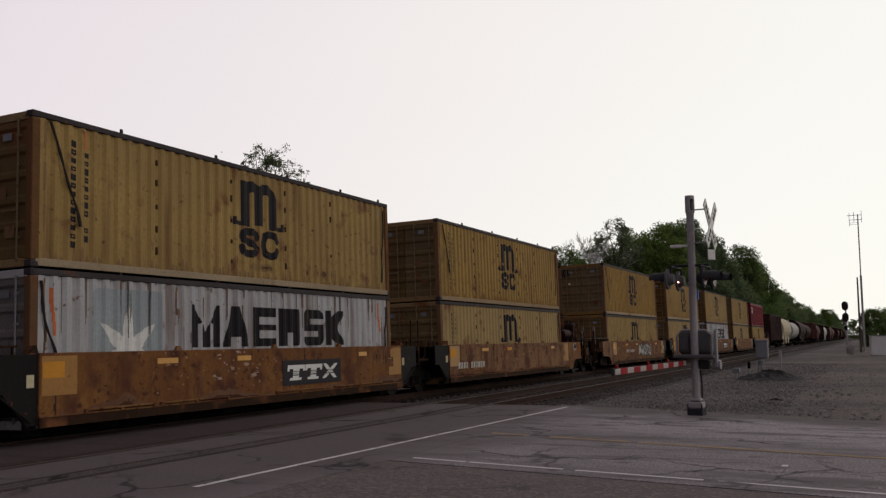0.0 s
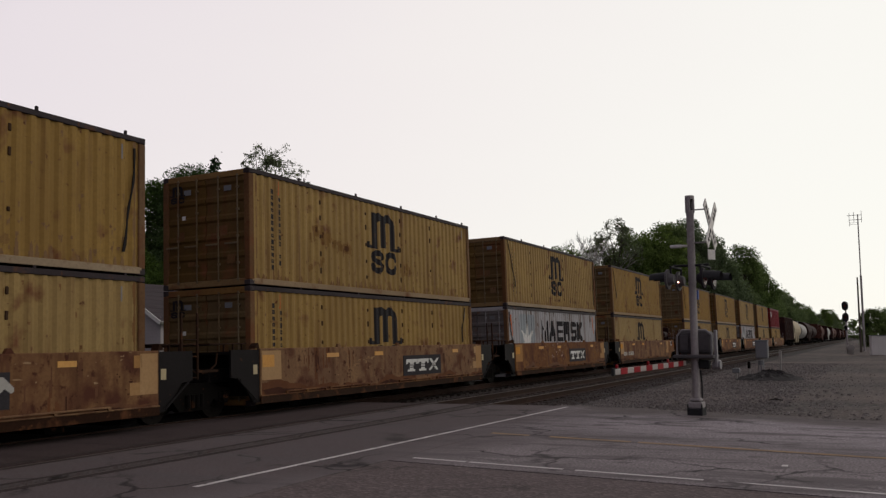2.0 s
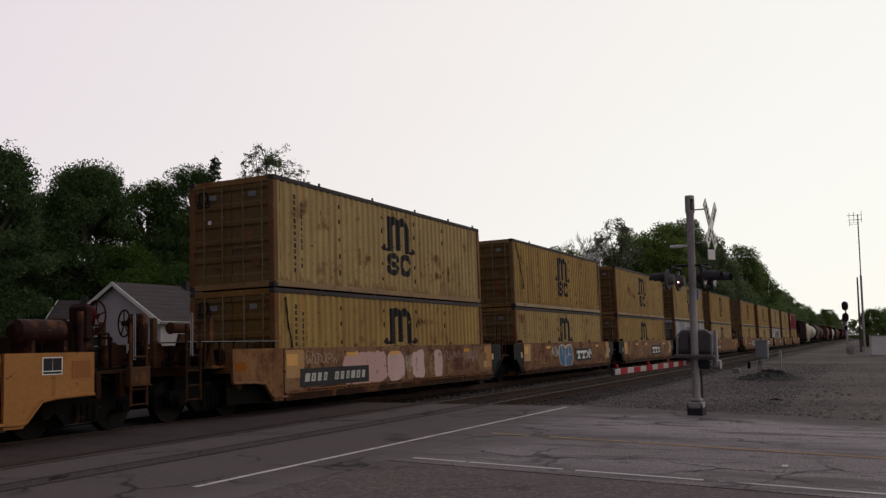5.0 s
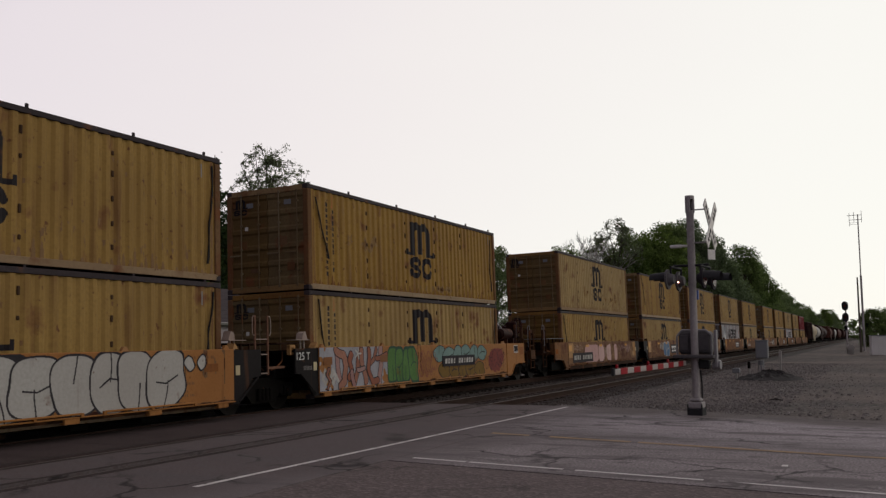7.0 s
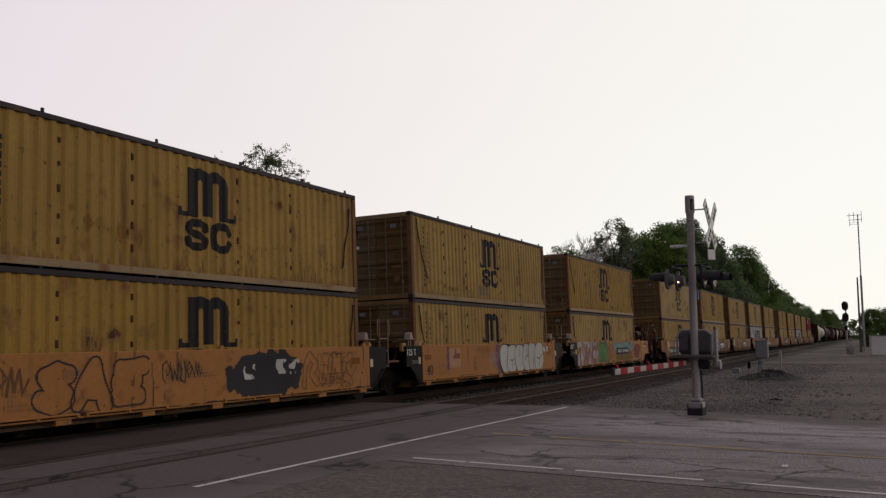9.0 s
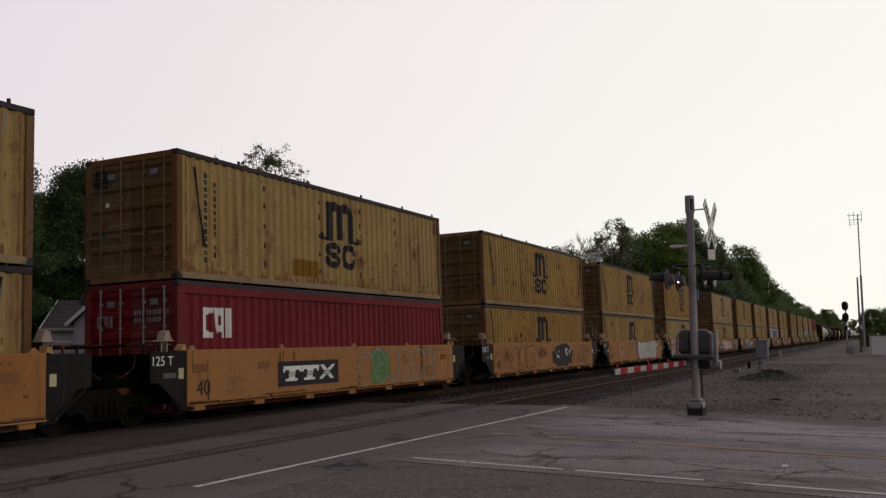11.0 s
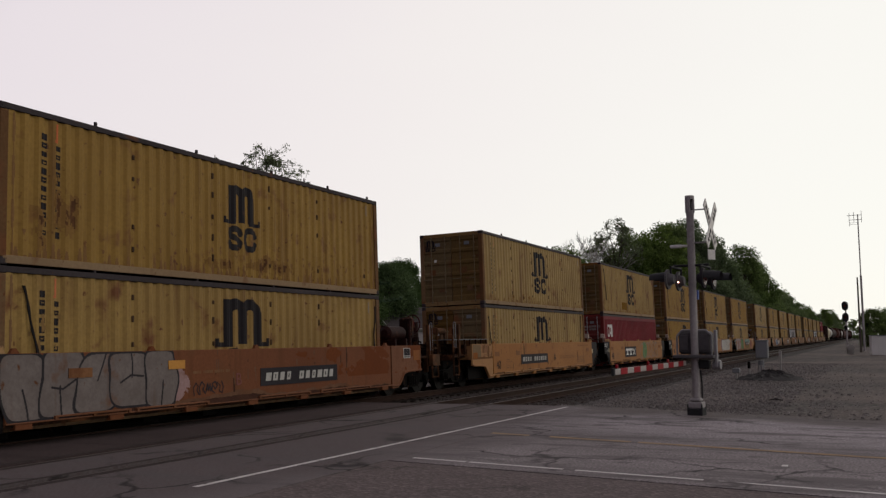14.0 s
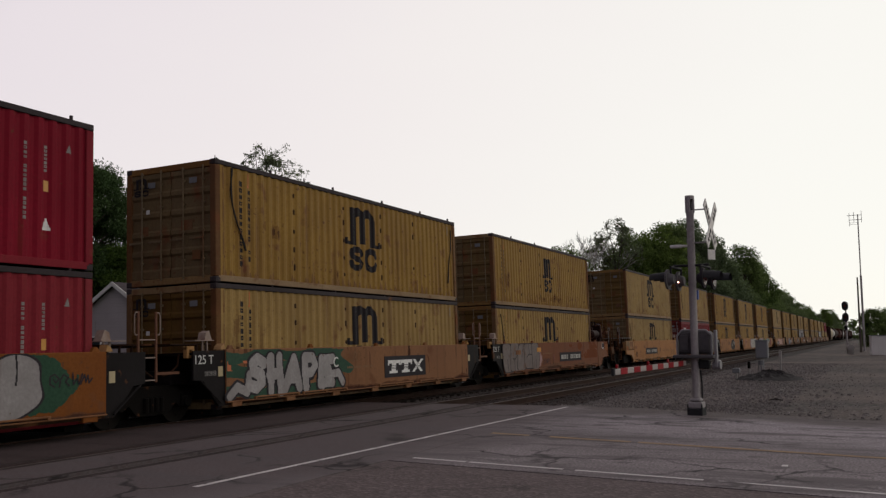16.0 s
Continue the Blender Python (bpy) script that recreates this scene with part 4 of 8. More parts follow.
        def plate(bm):
            box(bm, -0.052, -0.046, -0.1, 0.1, 2.14, 2.26)
        part("notice_plate", shared("notice_plate", plate), "cabinet", d, "small pale data plate", pose(0, -0.05, 0))
    if kind == "yellow":
        part("logo", wall_paint("logo_arches" + tag, lambda x, z: m_mark((x - 0.08 - move) / small, (z - 1.27) / (0.5 + 0.5 * small)), -1.0 + move, 1.16 + move, 1.22, 2.3), "navy", c, "dark navy arch-shaped company mark")
        part("logo", wall_paint("logo_rings" + tag, lambda x, z: ring_marks((x - 0.10 - move) / small, (z - 0.62 - 0.3 * (1 - small)) / (0.5 + 0.5 * small)), -0.72 + move, 0.92 + move, 0.56, 1.26), "navy", c, "dark navy ring-shaped company mark")
        tagged(part("side_writing", wall_paint("writing_long", lambda x, z: plain_bars((2.26 - z) / 1.9, (x + 5.28) / 0.15, 13), -5.3, -5.11, 0.34, 2.3, 0.02), "navy", c, "column of dark strokes"), kind="stuff")
        tagged(part("side_writing", wall_paint("writing_short", lambda x, z: plain_bars((2.1 - z) / 1.62, (x + 4.98) / 0.12, 11, (8,), 5), -5.0, -4.85, 0.42, 2.12, 0.02), "navy", c, "column of dark strokes"), kind="stuff")
        def door_logo(bm):
            painted(bm, lambda x, z: m_mark((x - 0.0) * 4.2, (z - 2.13) * 4.2) | ring_marks((x - 0.0) * 3.6, (z - 1.98) * 4.6), -0.27, 0.27, 1.96, 2.38, flat(0.0), (), 0.01)
        part("logo", shared("door_logo", door_logo), "navy", c, "small dark company mark", pose(-6.079, 0.80, 0, 0, 0, -90))
    if kind == "pale":
        r = random.Random(5)
        drips = [(r.uniform(-5.8, 5.8), 2.5 if r.random() < 0.6 else r.uniform(0.8, 2.4), r.uniform(0.15, 1.1), r.uniform(0.008, 0.03)) for _ in range(46)]
        def drip(x, z):
            hit = np.zeros(np.broadcast(x, z).shape, bool)
            for x0, z0, ln, w in drips:
                hit |= (z < z0) & (z > z0 - ln) & (abs(x - x0) < w * np.clip(1 - (z0 - z) / ln, 0, 1) ** 0.6 + 0.003)
            return hit
        tagged(part("rust_run", wall_paint("pale_drips", drip, -5.85, 5.85, 0.3, 2.49, 0.02), "pale_rust", c, "rusty runs down the pale wall"), kind="stuff")
        for x0, z0, z1, mat in ((-5.62, 1.5, 2.3, "spray_orange"), (5.45, 1.6, 2.4, "spray_orange"), (-2.6, 1.9, 2.45, "rust_post"), (5.62, 0.5, 2.4, "rust_post"), (-5.78, 0.5, 2.45, "rust_post")):
            part("spray_mark" if mat == "spray_orange" else "rust_streak", wall_paint("pale_mark%d" % round(x0 * 100), lambda x, z: (abs(x - x0 - 0.03 * np.sin(z * 5)) < 0.03) & (z > z0) & (z < z1), x0 - 0.1, x0 + 0.1, z0, z1), mat, c, "short orange spray stroke" if mat == "spray_orange" else "rusty streak")
        part("logo", wall_paint("star_square", lambda x, z: rounded(x + 3.9, z - 1.62, 0.86, 0.72, 0.12) & ~star_mark((x + 3.9) / 1.32, (z - 1.2) / 1.32), -4.78, -3.0, 0.88, 2.36), "star_blue", c, "pale blue square mark")
        part("logo", wall_paint("star", lambda x, z: star_mark((x + 3.9) / 1.32, (z - 1.2) / 1.32) & rounded(x + 3.9, z - 1.62, 0.84, 0.7, 0.12), -4.78, -3.0, 0.7, 2.34), "white", c, "white seven-pointed star")
        tagged(part("side_writing", wall_paint("big_blocks", lambda x, z: big_shapes(x + 2.26, z - 1.27, 5.95, 0.86), -2.28, 3.72, 1.26, 2.16), "navy", c, "row of big dark block shapes"), kind="stuff")
    if kind == "red":
        part("logo", wall_paint("three_blocks", lambda x, z: three_blocks((x + 5.35) / 0.94, (z - 1.46) / 0.62), -5.36, -4.4, 1.45, 2.1), "white", c, "white block-shaped company mark")
        def door_mark(bm):
            painted(bm, lambda x, z: three_blocks((x + 0.2) / 0.42, (z - 1.72) / 0.24), -0.22, 0.26, 1.7, 1.98, flat(0.0), (), 0.0125)
        part("logo", shared("door_blocks", door_mark), "spray_grey", c, "small white company mark", pose(-6.079, 0.68, 0, 0, 0, -90))
        def door_bars(bm):
            painted(bm, lambda x, z: plain_bars((x + 0.45) / 0.9, ((z - 1.8) / 0.1) % 1.5, 14, (4, 11)) & (x < 0.1 + 2.5 * (z - 1.76)), -0.45, 0.45, 1.8, 2.04, flat(0.0), (), 0.0125)
        tagged(part("door_writing", shared("door_bars", door_bars), "spray_grey", c, "small pale bars", pose(-6.079, -0.55, 0, 0, 0, -90)), kind="stuff")
        part("side_band", shared("red_band", lambda bm: box(bm, -6.0, 6.0, -HALF_W - 0.006, -HALF_W + 0.02, 2.34, TALL - 0.1, 0.004)), "red", c)
    if kind == "redtext":
        tagged(part("side_writing", wall_paint("white_column", lambda x, z: plain_bars((2.05 - z) / 1.3, (x - 4.62) / 0.055, 17, (4, 11)), 4.6, 4.7, 0.7, 2.1, 0.02), "spray_grey", c, "column of small white strokes"), kind="stuff")
        tagged(part("side_writing", wall_paint("white_column_short", lambda x, z: plain_bars((2.05 - z) / 0.46, (x - 5.05) / 0.05, 7), 5.03, 5.12, 1.5, 2.12, 0.02), "spray_grey", c, "column of small white strokes"), kind="stuff")
        part("sticker", wall_paint("square_sticker", lambda x, z: (abs(x - 5.09) < 0.055) & (abs(z - 1.36) < 0.09), 5.0, 5.2, 1.2, 1.5), "patch_yellow", c, "yellow warning sticker")
        part("sticker", wall_paint("wedge_sticker", lambda x, z: (abs(z - 0.72) < 0.1) & (abs(x - 5.1) < (0.84 - z) * 0.4), 4.98, 5.22, 0.55, 0.9), "white", c, "small white wedge sticker")
        part("sticker", wall_paint("top_sticker", lambda x, z: (abs(z - 2.06) < 0.07) & (abs(x - 5.55) < (2.15 - z) * 0.45), 5.4, 5.7, 1.9, 2.2), "spray_grey", c, "pale wedge sticker")
    if kind == "yellow":
        r = random.Random(21 + len(tag) + (tag == "_c"))
        runs = [(r.gauss(2.6, 1.5) if r.random() < 0.6 else r.uniform(-5.7, 5.7), r.gauss(0.62, 0.12) if r.random() < 0.65 else r.uniform(0.3, 2.4), r.uniform(0.03, 0.14), r.uniform(0.008, 0.03)) for _ in range(80)]
        # rust creeping up the ribs from the bottom rail, thick in places
        climbs = [(b + 0.03, max(0.0, r.gauss(0.10, 0.10) + 0.16 * noise.noise((b * 0.7, 4.0 + len(tag), 0)))) for b in BREAKS[2::2]]
        def run_down(x, z):
            hit = np.zeros(np.broadcast(x, z).shape, bool)
            for x0, h in climbs:
                hit |= (abs(x - x0) < 0.045) & (z < 0.14 + h * (1 - (abs(x - x0) / 0.05) ** 2))
            for x0, h in ((-5.82, 0.05), (5.82, 0.05)):
                hit |= abs(x - x0) < h * (0.6 + 0.4 * np.sin(z * 9 + x0))
            for x0, z0, ln, w in runs:
                hit |= (z < z0) & (z > z0 - ln) & (abs(x - x0) < w * np.clip(1 - (z0 - z) / ln, 0, 1) ** 0.6 + 0.004)
            return hit
        tagged(part("rust_run", wall_paint("rust_runs" + tag, run_down, -5.85, 5.85, 0.16, 2.48, 0.02), "rust_run", c, "thin rust runs down the wall"), kind="stuff")
    # dents and rust spots in columns
    if kind == "yellow":
        cols = (-3.15, -0.95, 1.12, 3.2, 5.35) if tag != "_b" else (-3.75, -2.2, 1.2, 3.1, 5.35)
        def spots(bm):
            r = random.Random(8 + len(tag))
            for x in cols:
                x1 = min(BREAKS[2::4], key=lambda b: abs(b - x))
                for z in (0.42, 0.85, 1.3, 1.75, 2.15):
                    if r.random() < (0.9 if tag == "_b" else 0.7) and x < 5 or r.random() < 0.25:
                        h = r.uniform(0.07, 0.15)
                        box(bm, x1 + 0.005, x1 + 0.065, wave(x1 + 0.03) - 0.022, wave(x1 + 0.03) + 0.01, z, z + h, 0.012)
        tagged(part("lashing_lug", shared("lashing_lugs" + tag, spots), "lug", c, "rust-dark lashing lugs in columns"), kind="stuff")
        part("spray_mark", wall_paint("orange_stroke", lambda x, z: (abs(x + 5.02 - 0.03 * z) < 0.035) & (z > 2.12), -5.1, -4.85, 2.1, 2.45), "spray_orange", c, "short orange spray stroke")
        part("stencil_tab", wall_paint("white_tab", lambda x, z: (abs(x - 5.5) < 0.018) & (z > 2.12), 5.4, 5.6, 1.85, 2.4), "spray_grey", c, "thin white mark")
    for y, z, w, h, mat in ((0.62, 1.62, 0.09, 0.09, "white"), (0.72, 1.2, 0.22, 0.2, "rust_post"), (-0.45, 1.25, 0.3, 0.22, "rust_post"), (-0.7, 0.6, 0.28, 0.14, "rust_post"), (0.4, 0.55, 0.2, 0.1, "rust_post")):
        if kind == "yellow":
            part("door_stain" if mat != "white" else "door_sticker", shared("stain%d" % round(100 * (w + h)), lambda bm: box(bm, -0.004, 0.003, -w / 2, w / 2, -h / 2, h / 2)), mat, c, m=pose(-6.0765, y, z))
    return c


def strap_on(c, x0, z0, x1, z1, bend):
    """A slack black webbing strap hanging down the side wall, its frayed end bunched."""
    bm = bmesh.new()
    y, n = -HALF_W - 0.008, 14
    left, right = [], []
    for i in range(n + 1):
        s = i / n
        x = x0 + (x1 - x0) * s + bend * math.sin(math.pi * s) * (1 - 0.4 * s) + 0.02 * math.sin(9 * s + x0)
        z = z0 + (z1 - z0) * s
        w = 0.021 + (0.014 if s > 0.86 else 0) + 0.006 * math.sin(23 * s + z1)
        for row, e in ((left, -1), (right, 1)):
            row.append([bm.verts.new((x + e * w, y + d + 0.006 * math.sin(12 * s), z)) for d in (-0.012, 0.004)])
    for i in range(n):
        a, b, p, q = left[i], left[i + 1], right[i], right[i + 1]
        for f in ((a[0], p[0], q[0], b[0]), (p[1], a[1], b[1], q[1]), (a[1], a[0], b[0], b[1]), (p[0], p[1], q[1], q[0])):
            bm.faces.new(f)
    bm.faces.new((left[0][0], left[0][1], right[0][1], right[0][0]))
    bm.faces.new((left[n][1], left[n][0], right[n][0], right[n][1]))
    part("strap", bm, "black", c, "slack black webbing strap")


# unit, level: top and foot of each strap on the wall, and its sag
STRAPS = {
    (4, 1): ((-5.72, 2.42, -5.2, 0.8, 0.0),), (5, 1): ((-5.75, 2.42, -5.3, 0.9, 0.04), (5.72, 2.35, 5.5, 0.6, 0.05)), (5, 0): ((5.75, 2.4, 5.6, 1.2, 0.0),),
    (6, 1): ((-5.75, 2.46, -5.08, 0.75, 0.03), (5.8, 2.36, 5.6, 0.35, 0.03)), (6, 0): ((-5.9, 2.4, -5.55, 1.1, -0.08), (5.82, 2.3, 5.7, 1.2, 0.02)),
    (7, 0): ((5.52, 2.42, 5.22, 1.3, -0.1),), (8, 1): ((-5.76, 2.46, -5.06, 0.72, 0.05), (5.8, 2.36, 5.5, 0.4, 0.06)),
    (9, 0): ((-5.7, 2.4, -5.45, 1.2, 0.0),), (10, 1): ((-5.78, 2.3, -5.2, 0.8, 0.0), (5.66, 2.3, 5.62, 0.45, -0.1)), (10, 0): ((-5.72, 2.4, -5.45, 0.95, 0.0), (5.84, 2.4, 5.66, 1.0, 0.02)),
    (11, 1): ((-5.76, 2.42, -5.1, 0.62, -0.08), (5.82, 2.4, 5.64, 0.35, 0.04)), (11, 0): ((-5.74, 2.42, -5.42, 1.1, 0.0), (5.84, 2.4, 5.6, 1.1, 0.0)),
    (12, 1): ((-5.5, 2.52, -5.12, 0.72, 0.02), (5.74, 2.2, 5.3, 0.6, 0.05)), (12, 0): ((-5.6, 2.4, -5.35, 1.0, 0.05), (5.82, 2.3, 5.62, 1.2, 0.0)),
    (13, 1): ((-5.6, 2.3, -5.3, 0.7, 0.0),), (14, 0): ((-5.78, 2.2, -5.58, 1.1, 0.0), (5.5, 2.42, 5.2, 1.05, 0.0)),
    (15, 0): ((-5.62, 2.3, -5.3, 1.05, 0.03), (5.84, 2.3, 5.7, 1.1, 0.0)), (16, 1): ((-5.56, 2.48, -5.1, 0.72, -0.22), (5.74, 2.3, 5.36, 0.55, 0.06)),
}

# unit, level: scraped and rusted places on the wall: middle x and z, half length, half height, tilt
SCRAPES = {
    (7, 1): ((-2.7, 1.25, 2.0, 0.28, -0.2), (1.9, 0.75, 0.8, 0.3, 0.0), (-3.4, 0.62, 0.5, 0.3, 0.0)), (9, 1): ((2.6, 0.72, 1.5, 0.3, 0.1), (-1.5, 0.95, 1.1, 0.3, -0.1)),
    (9, 0): ((1.2, 1.9, 1.4, 0.2, 0.0),), (10, 1): ((-3.2, 1.35, 1.6, 0.3, 0.08), (1.4, 0.34, 1.4, 0.16, 0.0), (3.6, 0.6, 0.6, 0.2, 0.0)), (8, 0): ((-0.6, 1.75, 1.2, 0.16, 0.0),),
    (8, 1): ((2.2, 0.4, 1.0, 0.15, 0.0),), (12, 1): ((-2.5, 0.8, 1.4, 0.3, -0.1), (2.6, 1.9, 0.7, 0.16, 0.0)), (12, 0): ((-2.6, 1.5, 1.5, 0.3, 0.1),), (13, 1): ((0.6, 0.35, 1.6, 0.18, 0.0),),
    (15, 1): ((0.4, 0.42, 2.6, 0.3, 0.03), (-4.9, 0.9, 0.7, 0.7, 0.3)), (15, 0): ((-5.2, 1.6, 0.5, 0.7, 0.0),), (16, 1): ((-1.5, 0.5, 1.2, 0.2, 0.0), (-2.1, 1.3, 0.12, 0.6, 0.0), (-4.0, 1.3, 0.5, 0.3, 0.0)),
    (16, 0): ((-5.4, 1.6, 0.4, 0.7, 0.0),), (5, 1): ((1.0, 1.3, 1.5, 0.3, -0.1),), (6, 1): ((3.0, 0.4, 1.2, 0.14, 0.0), (0.2, 0.4, 0.8, 0.14, 0.0)), (14, 1): ((-2.0, 0.35, 2.0, 0.14, 0.0),), (11, 1): ((-3.0, 0.4, 1.6, 0.12, 0.0),),
}


def scrape(c, seed, spots):
    """Rust showing through scraped paint: a brown wash with darker flecks in it."""
    def field(x, z, thick):
        hit = np.zeros(np.broadcast(x, z).shape, bool)
        for k, (cx, cz, lx, lz, tilt) in enumerate(spots):
            off = np.hypot((x - cx) / lx, (z - cz - tilt * (x - cx)) / lz)
            hit |= (off < 1.1) & (fbm(x * 5.5, z * 2.6, seed + k) > thick + 0.34 * off)
        return hit
    xs = [(cx - 1.1 * lx, cx + 1.1 * lx) for cx, cz, lx, lz, tilt in spots]
    x0, x1 = max(-5.85, min(v[0] for v in xs)), min(5.85, max(v[1] for v in xs))
    for material, thick, lift in (("wall_wash", 0.40, 0.0055), ("wall_rust", 0.55, 0.007)):
        bm = bmesh.new()
        painted(bm, lambda x, z: field(x, z, thick), x0, x1, 0.2, 2.46, wave, BREAKS, 0.03, lift)
        if bm.faces:
            tagged(part("rust_scrape", bm, material, c, "rust showing through scraped paint"), kind="stuff")
        else:
            bm.free()


# -- well cars --
SILL_Y, SILL_TOP, SILL_LOW = -1.50, 1.40, 0.25


GLYPHS = {
    "S": [[(0.85, 0.84), (0.5, 0.97), (0.18, 0.78), (0.32, 0.56), (0.7, 0.44), (0.84, 0.2), (0.5, 0.03), (0.1, 0.16)]],
    "H": [[(0.2, 0.0), (0.24, 1.0)], [(0.8, 0.0), (0.76, 1.0)], [(0.2, 0.46), (0.8, 0.54)]],
    "A": [[(0.08, 0.0), (0.5, 1.0), (0.92, 0.0)], [(0.3, 0.34), (0.7, 0.34)]],
    "P": [[(0.24, 0.0), (0.2, 1.0), (0.7, 0.96), (0.88, 0.72), (0.66, 0.5), (0.24, 0.46)]],
    "E": [[(0.9, 0.94), (0.2, 0.95), (0.2, 0.06), (0.95, 0.1)], [(0.2, 0.5), (0.72, 0.54)]],
    "B": [[(0.2, 0.04), (0.2, 0.96), (0.7, 0.9), (0.6, 0.55), (0.2, 0.5), (0.85, 0.4), (0.75, 0.08), (0.2, 0.04)]],
    "K": [[(0.2, 0.0), (0.2, 1.0)], [(0.85, 0.95), (0.25, 0.5), (0.9, 0.02)]],
    "O": [[(0.5, 0.02), (0.12, 0.3), (0.15, 0.75), (0.5, 0.97), (0.86, 0.7), (0.86, 0.28), (0.5, 0.02)]],
    "V": [[(0.1, 0.95), (0.45, 0.05), (0.6, 0.1), (0.9, 0.95)]],
    "1": [[(0.1, 0.2), (0.3, 0.9), (0.45, 0.3), (0.6, 0.85), (0.75, 0.25), (0.95, 0.6)]],
    "2": [[(0.1, 0.5), (0.4, 0.95), (0.7, 0.6), (0.4, 0.2), (0.2, 0.55), (0.6, 0.75), (0.95, 0.3)]],
    "3": [[(0.15, 0.05), (0.1, 0.6), (0.4, 0.97), (0.75, 0.7), (0.5, 0.4), (0.85, 0.1)]],
    "4": [[(0.1, 0.85), (0.5, 0.6), (0.3, 0.2), (0.7, 0.05), (0.9, 0.5), (0.7, 0.95)]],
    "5": [[(0.5, 0.04), (0.15, 0.25), (0.2, 0.8), (0.6, 0.95), (0.88, 0.6), (0.6, 0.35), (0.4, 0.6)]],
    "6": [[(0.15, 0.95), (0.3, 0.1), (0.55, 0.55), (0.75, 0.08), (0.9, 0.9)]],
    "I": [[(0.5, 0.0), (0.5, 1.0)], [(0.2, 0.96), (0.8, 0.96)]],
    "Z": [[(0.1, 0.9), (0.9, 0.95), (0.15, 0.08), (0.95, 0.05)]],
}


def glyph(kind, r, x0, x1, z0, z1, width, slant=0.0):
    """A fat sprayed character: a function of x, z giving the distance beyond its outline."""
    segs = []
    for line in GLYPHS[kind]:
        pts = [(x0 + (x1 - x0) * (u + r.uniform(-0.05, 0.05) + slant * (v - 0.5)), z0 + width + (z1 - z0 - 2 * width) * v) for u, v in line]
        segs += list(zip(pts, pts[1:]))
    ph = r.uniform(0, 6)

    def far(x, z):
        d = np.full(x.shape, 9.0)
        for (ax, az), (bx, bz) in segs:
            dx, dz = bx - ax, bz - az
            k = np.clip(((x - ax) * dx + (z - az) * dz) / (dx * dx + dz * dz + 1e-9), 0, 1)
            d = np.minimum(d, np.hypot(x - ax - k * dx, z - az - k * dz))
        return d - width * (1 + 0.22 * np.sin(5 * x + ph) * np.cos(6 * z + ph))
    return far


def spray(car, material, fn, x0, x1, z0, z1, lift, label="painted scrawl", step=0.025):
    bm = bmesh.new()
    painted(bm, fn, x0, x1, z0, z1, flat(SILL_Y), (), step, lift)
    if bm.faces:
        tagged(part("graffiti", bm, material, car, label), kind="stuff")
    else:
        bm.free()


SKETCH = "123456"


def scrawl(car, fill, line, seed, x0, x1, z0=0.3, z1=1.36, n=5, width=0.11, rim=0.035, letters="", overlap=0.12, base=0.006):
    """A row of fat sprayed shapes, each laid a little over the one before."""
    r = random.Random(seed)
    n = len(letters) or n
    w = (x1 - x0) / n
    for i in range(n):
        kind = letters[i] if letters else r.choice(SKETCH)
        a, b = x0 + i * w - overlap * w, x0 + (i + 1) * w + overlap * w
        za, zb = z0 + r.uniform(0, 0.08) * (z1 - z0), z1 - r.uniform(0, 0.08) * (z1 - z0)
        d = glyph(kind, r, a, b, za, zb, width, r.uniform(-0.12, 0.12))
        top = base + 0.003 * (i % 3)
        if line:
            spray(car, line, lambda x, z: (d(x, z) < rim) & (d(x, z) > (-0.004 if fill else 0.0)), a - 0.15, b + 0.15, max(z0 - 0.04, SILL_LOW + 0.1), min(z1 + 0.04, SILL_TOP - 0.004), top + 0.001)
        if fill:
            spray(car, fill, lambda x, z: d(x, z) < 0, a - 0.15, b + 0.15, max(z0 - 0.04, SILL_LOW + 0.1), min(z1 + 0.04, SILL_TOP - 0.004), top, step=0.025 if width > 0.03 else 0.012)


def cloud(car, material, seed, x0, x1, z0=0.32, z1=1.36, n=7, lift=0.004):
    r = random.Random(seed)
    blobs = [(r.uniform(x0, x1), r.uniform(z0, z1), r.uniform(0.2, 0.42)) for _ in range(n)]
    spray(car, material, lambda x, z: np.any([np.hypot((x - a) * 0.8, z - b) < c * (1 + 0.2 * np.sin(9 * x + a) * np.sin(8 * z)) for a, b, c in blobs], axis=0), x0 - 0.3, x1 + 0.3, SILL_LOW + 0.04, SILL_TOP - 0.02, lift)


def name_box(car, x0, x1, z0, z1, blocks=3, out=0.012, board=True):
    b = car
    if board:
        bm = bmesh.new()
        box(bm, x0, x1, SILL_Y - out, SILL_Y + 0.01, z0, z1)
        b = part("name_board", bm, "spray_black", car, "black board with white slab shapes" if blocks == 3 else "black board with slanted white bars")
    bm = bmesh.new()
    w, h = (x1 - x0) * (0.88 if blocks == 3 else 0.9), (z1 - z0) * (0.62 if blocks == 3 else 0.46)
    xm, zm = (x0 + x1) / 2, (z0 + z1) / 2
    if blocks == 3:
        shape = lambda x, z: slab_shapes(x - xm + w / 2, z - zm + h / 2, w, h)
    else:
        shape = lambda x, z: plain_bars((x - xm + w / 2 - 0.2 * (z - zm)) / w, (z - zm + h / 2) / h, blocks, (4,))
    painted(bm, shape, x0 + 0.02, x1 - 0.02, z0, z1, flat(SILL_Y - (out if board else 0.006)), (), 0.0125, 0.004)
    tagged(part("block_mark", bm, "white" if blocks == 3 else "spray_white", b, "white bars" if blocks != 3 else "white slab shapes"), kind="stuff")


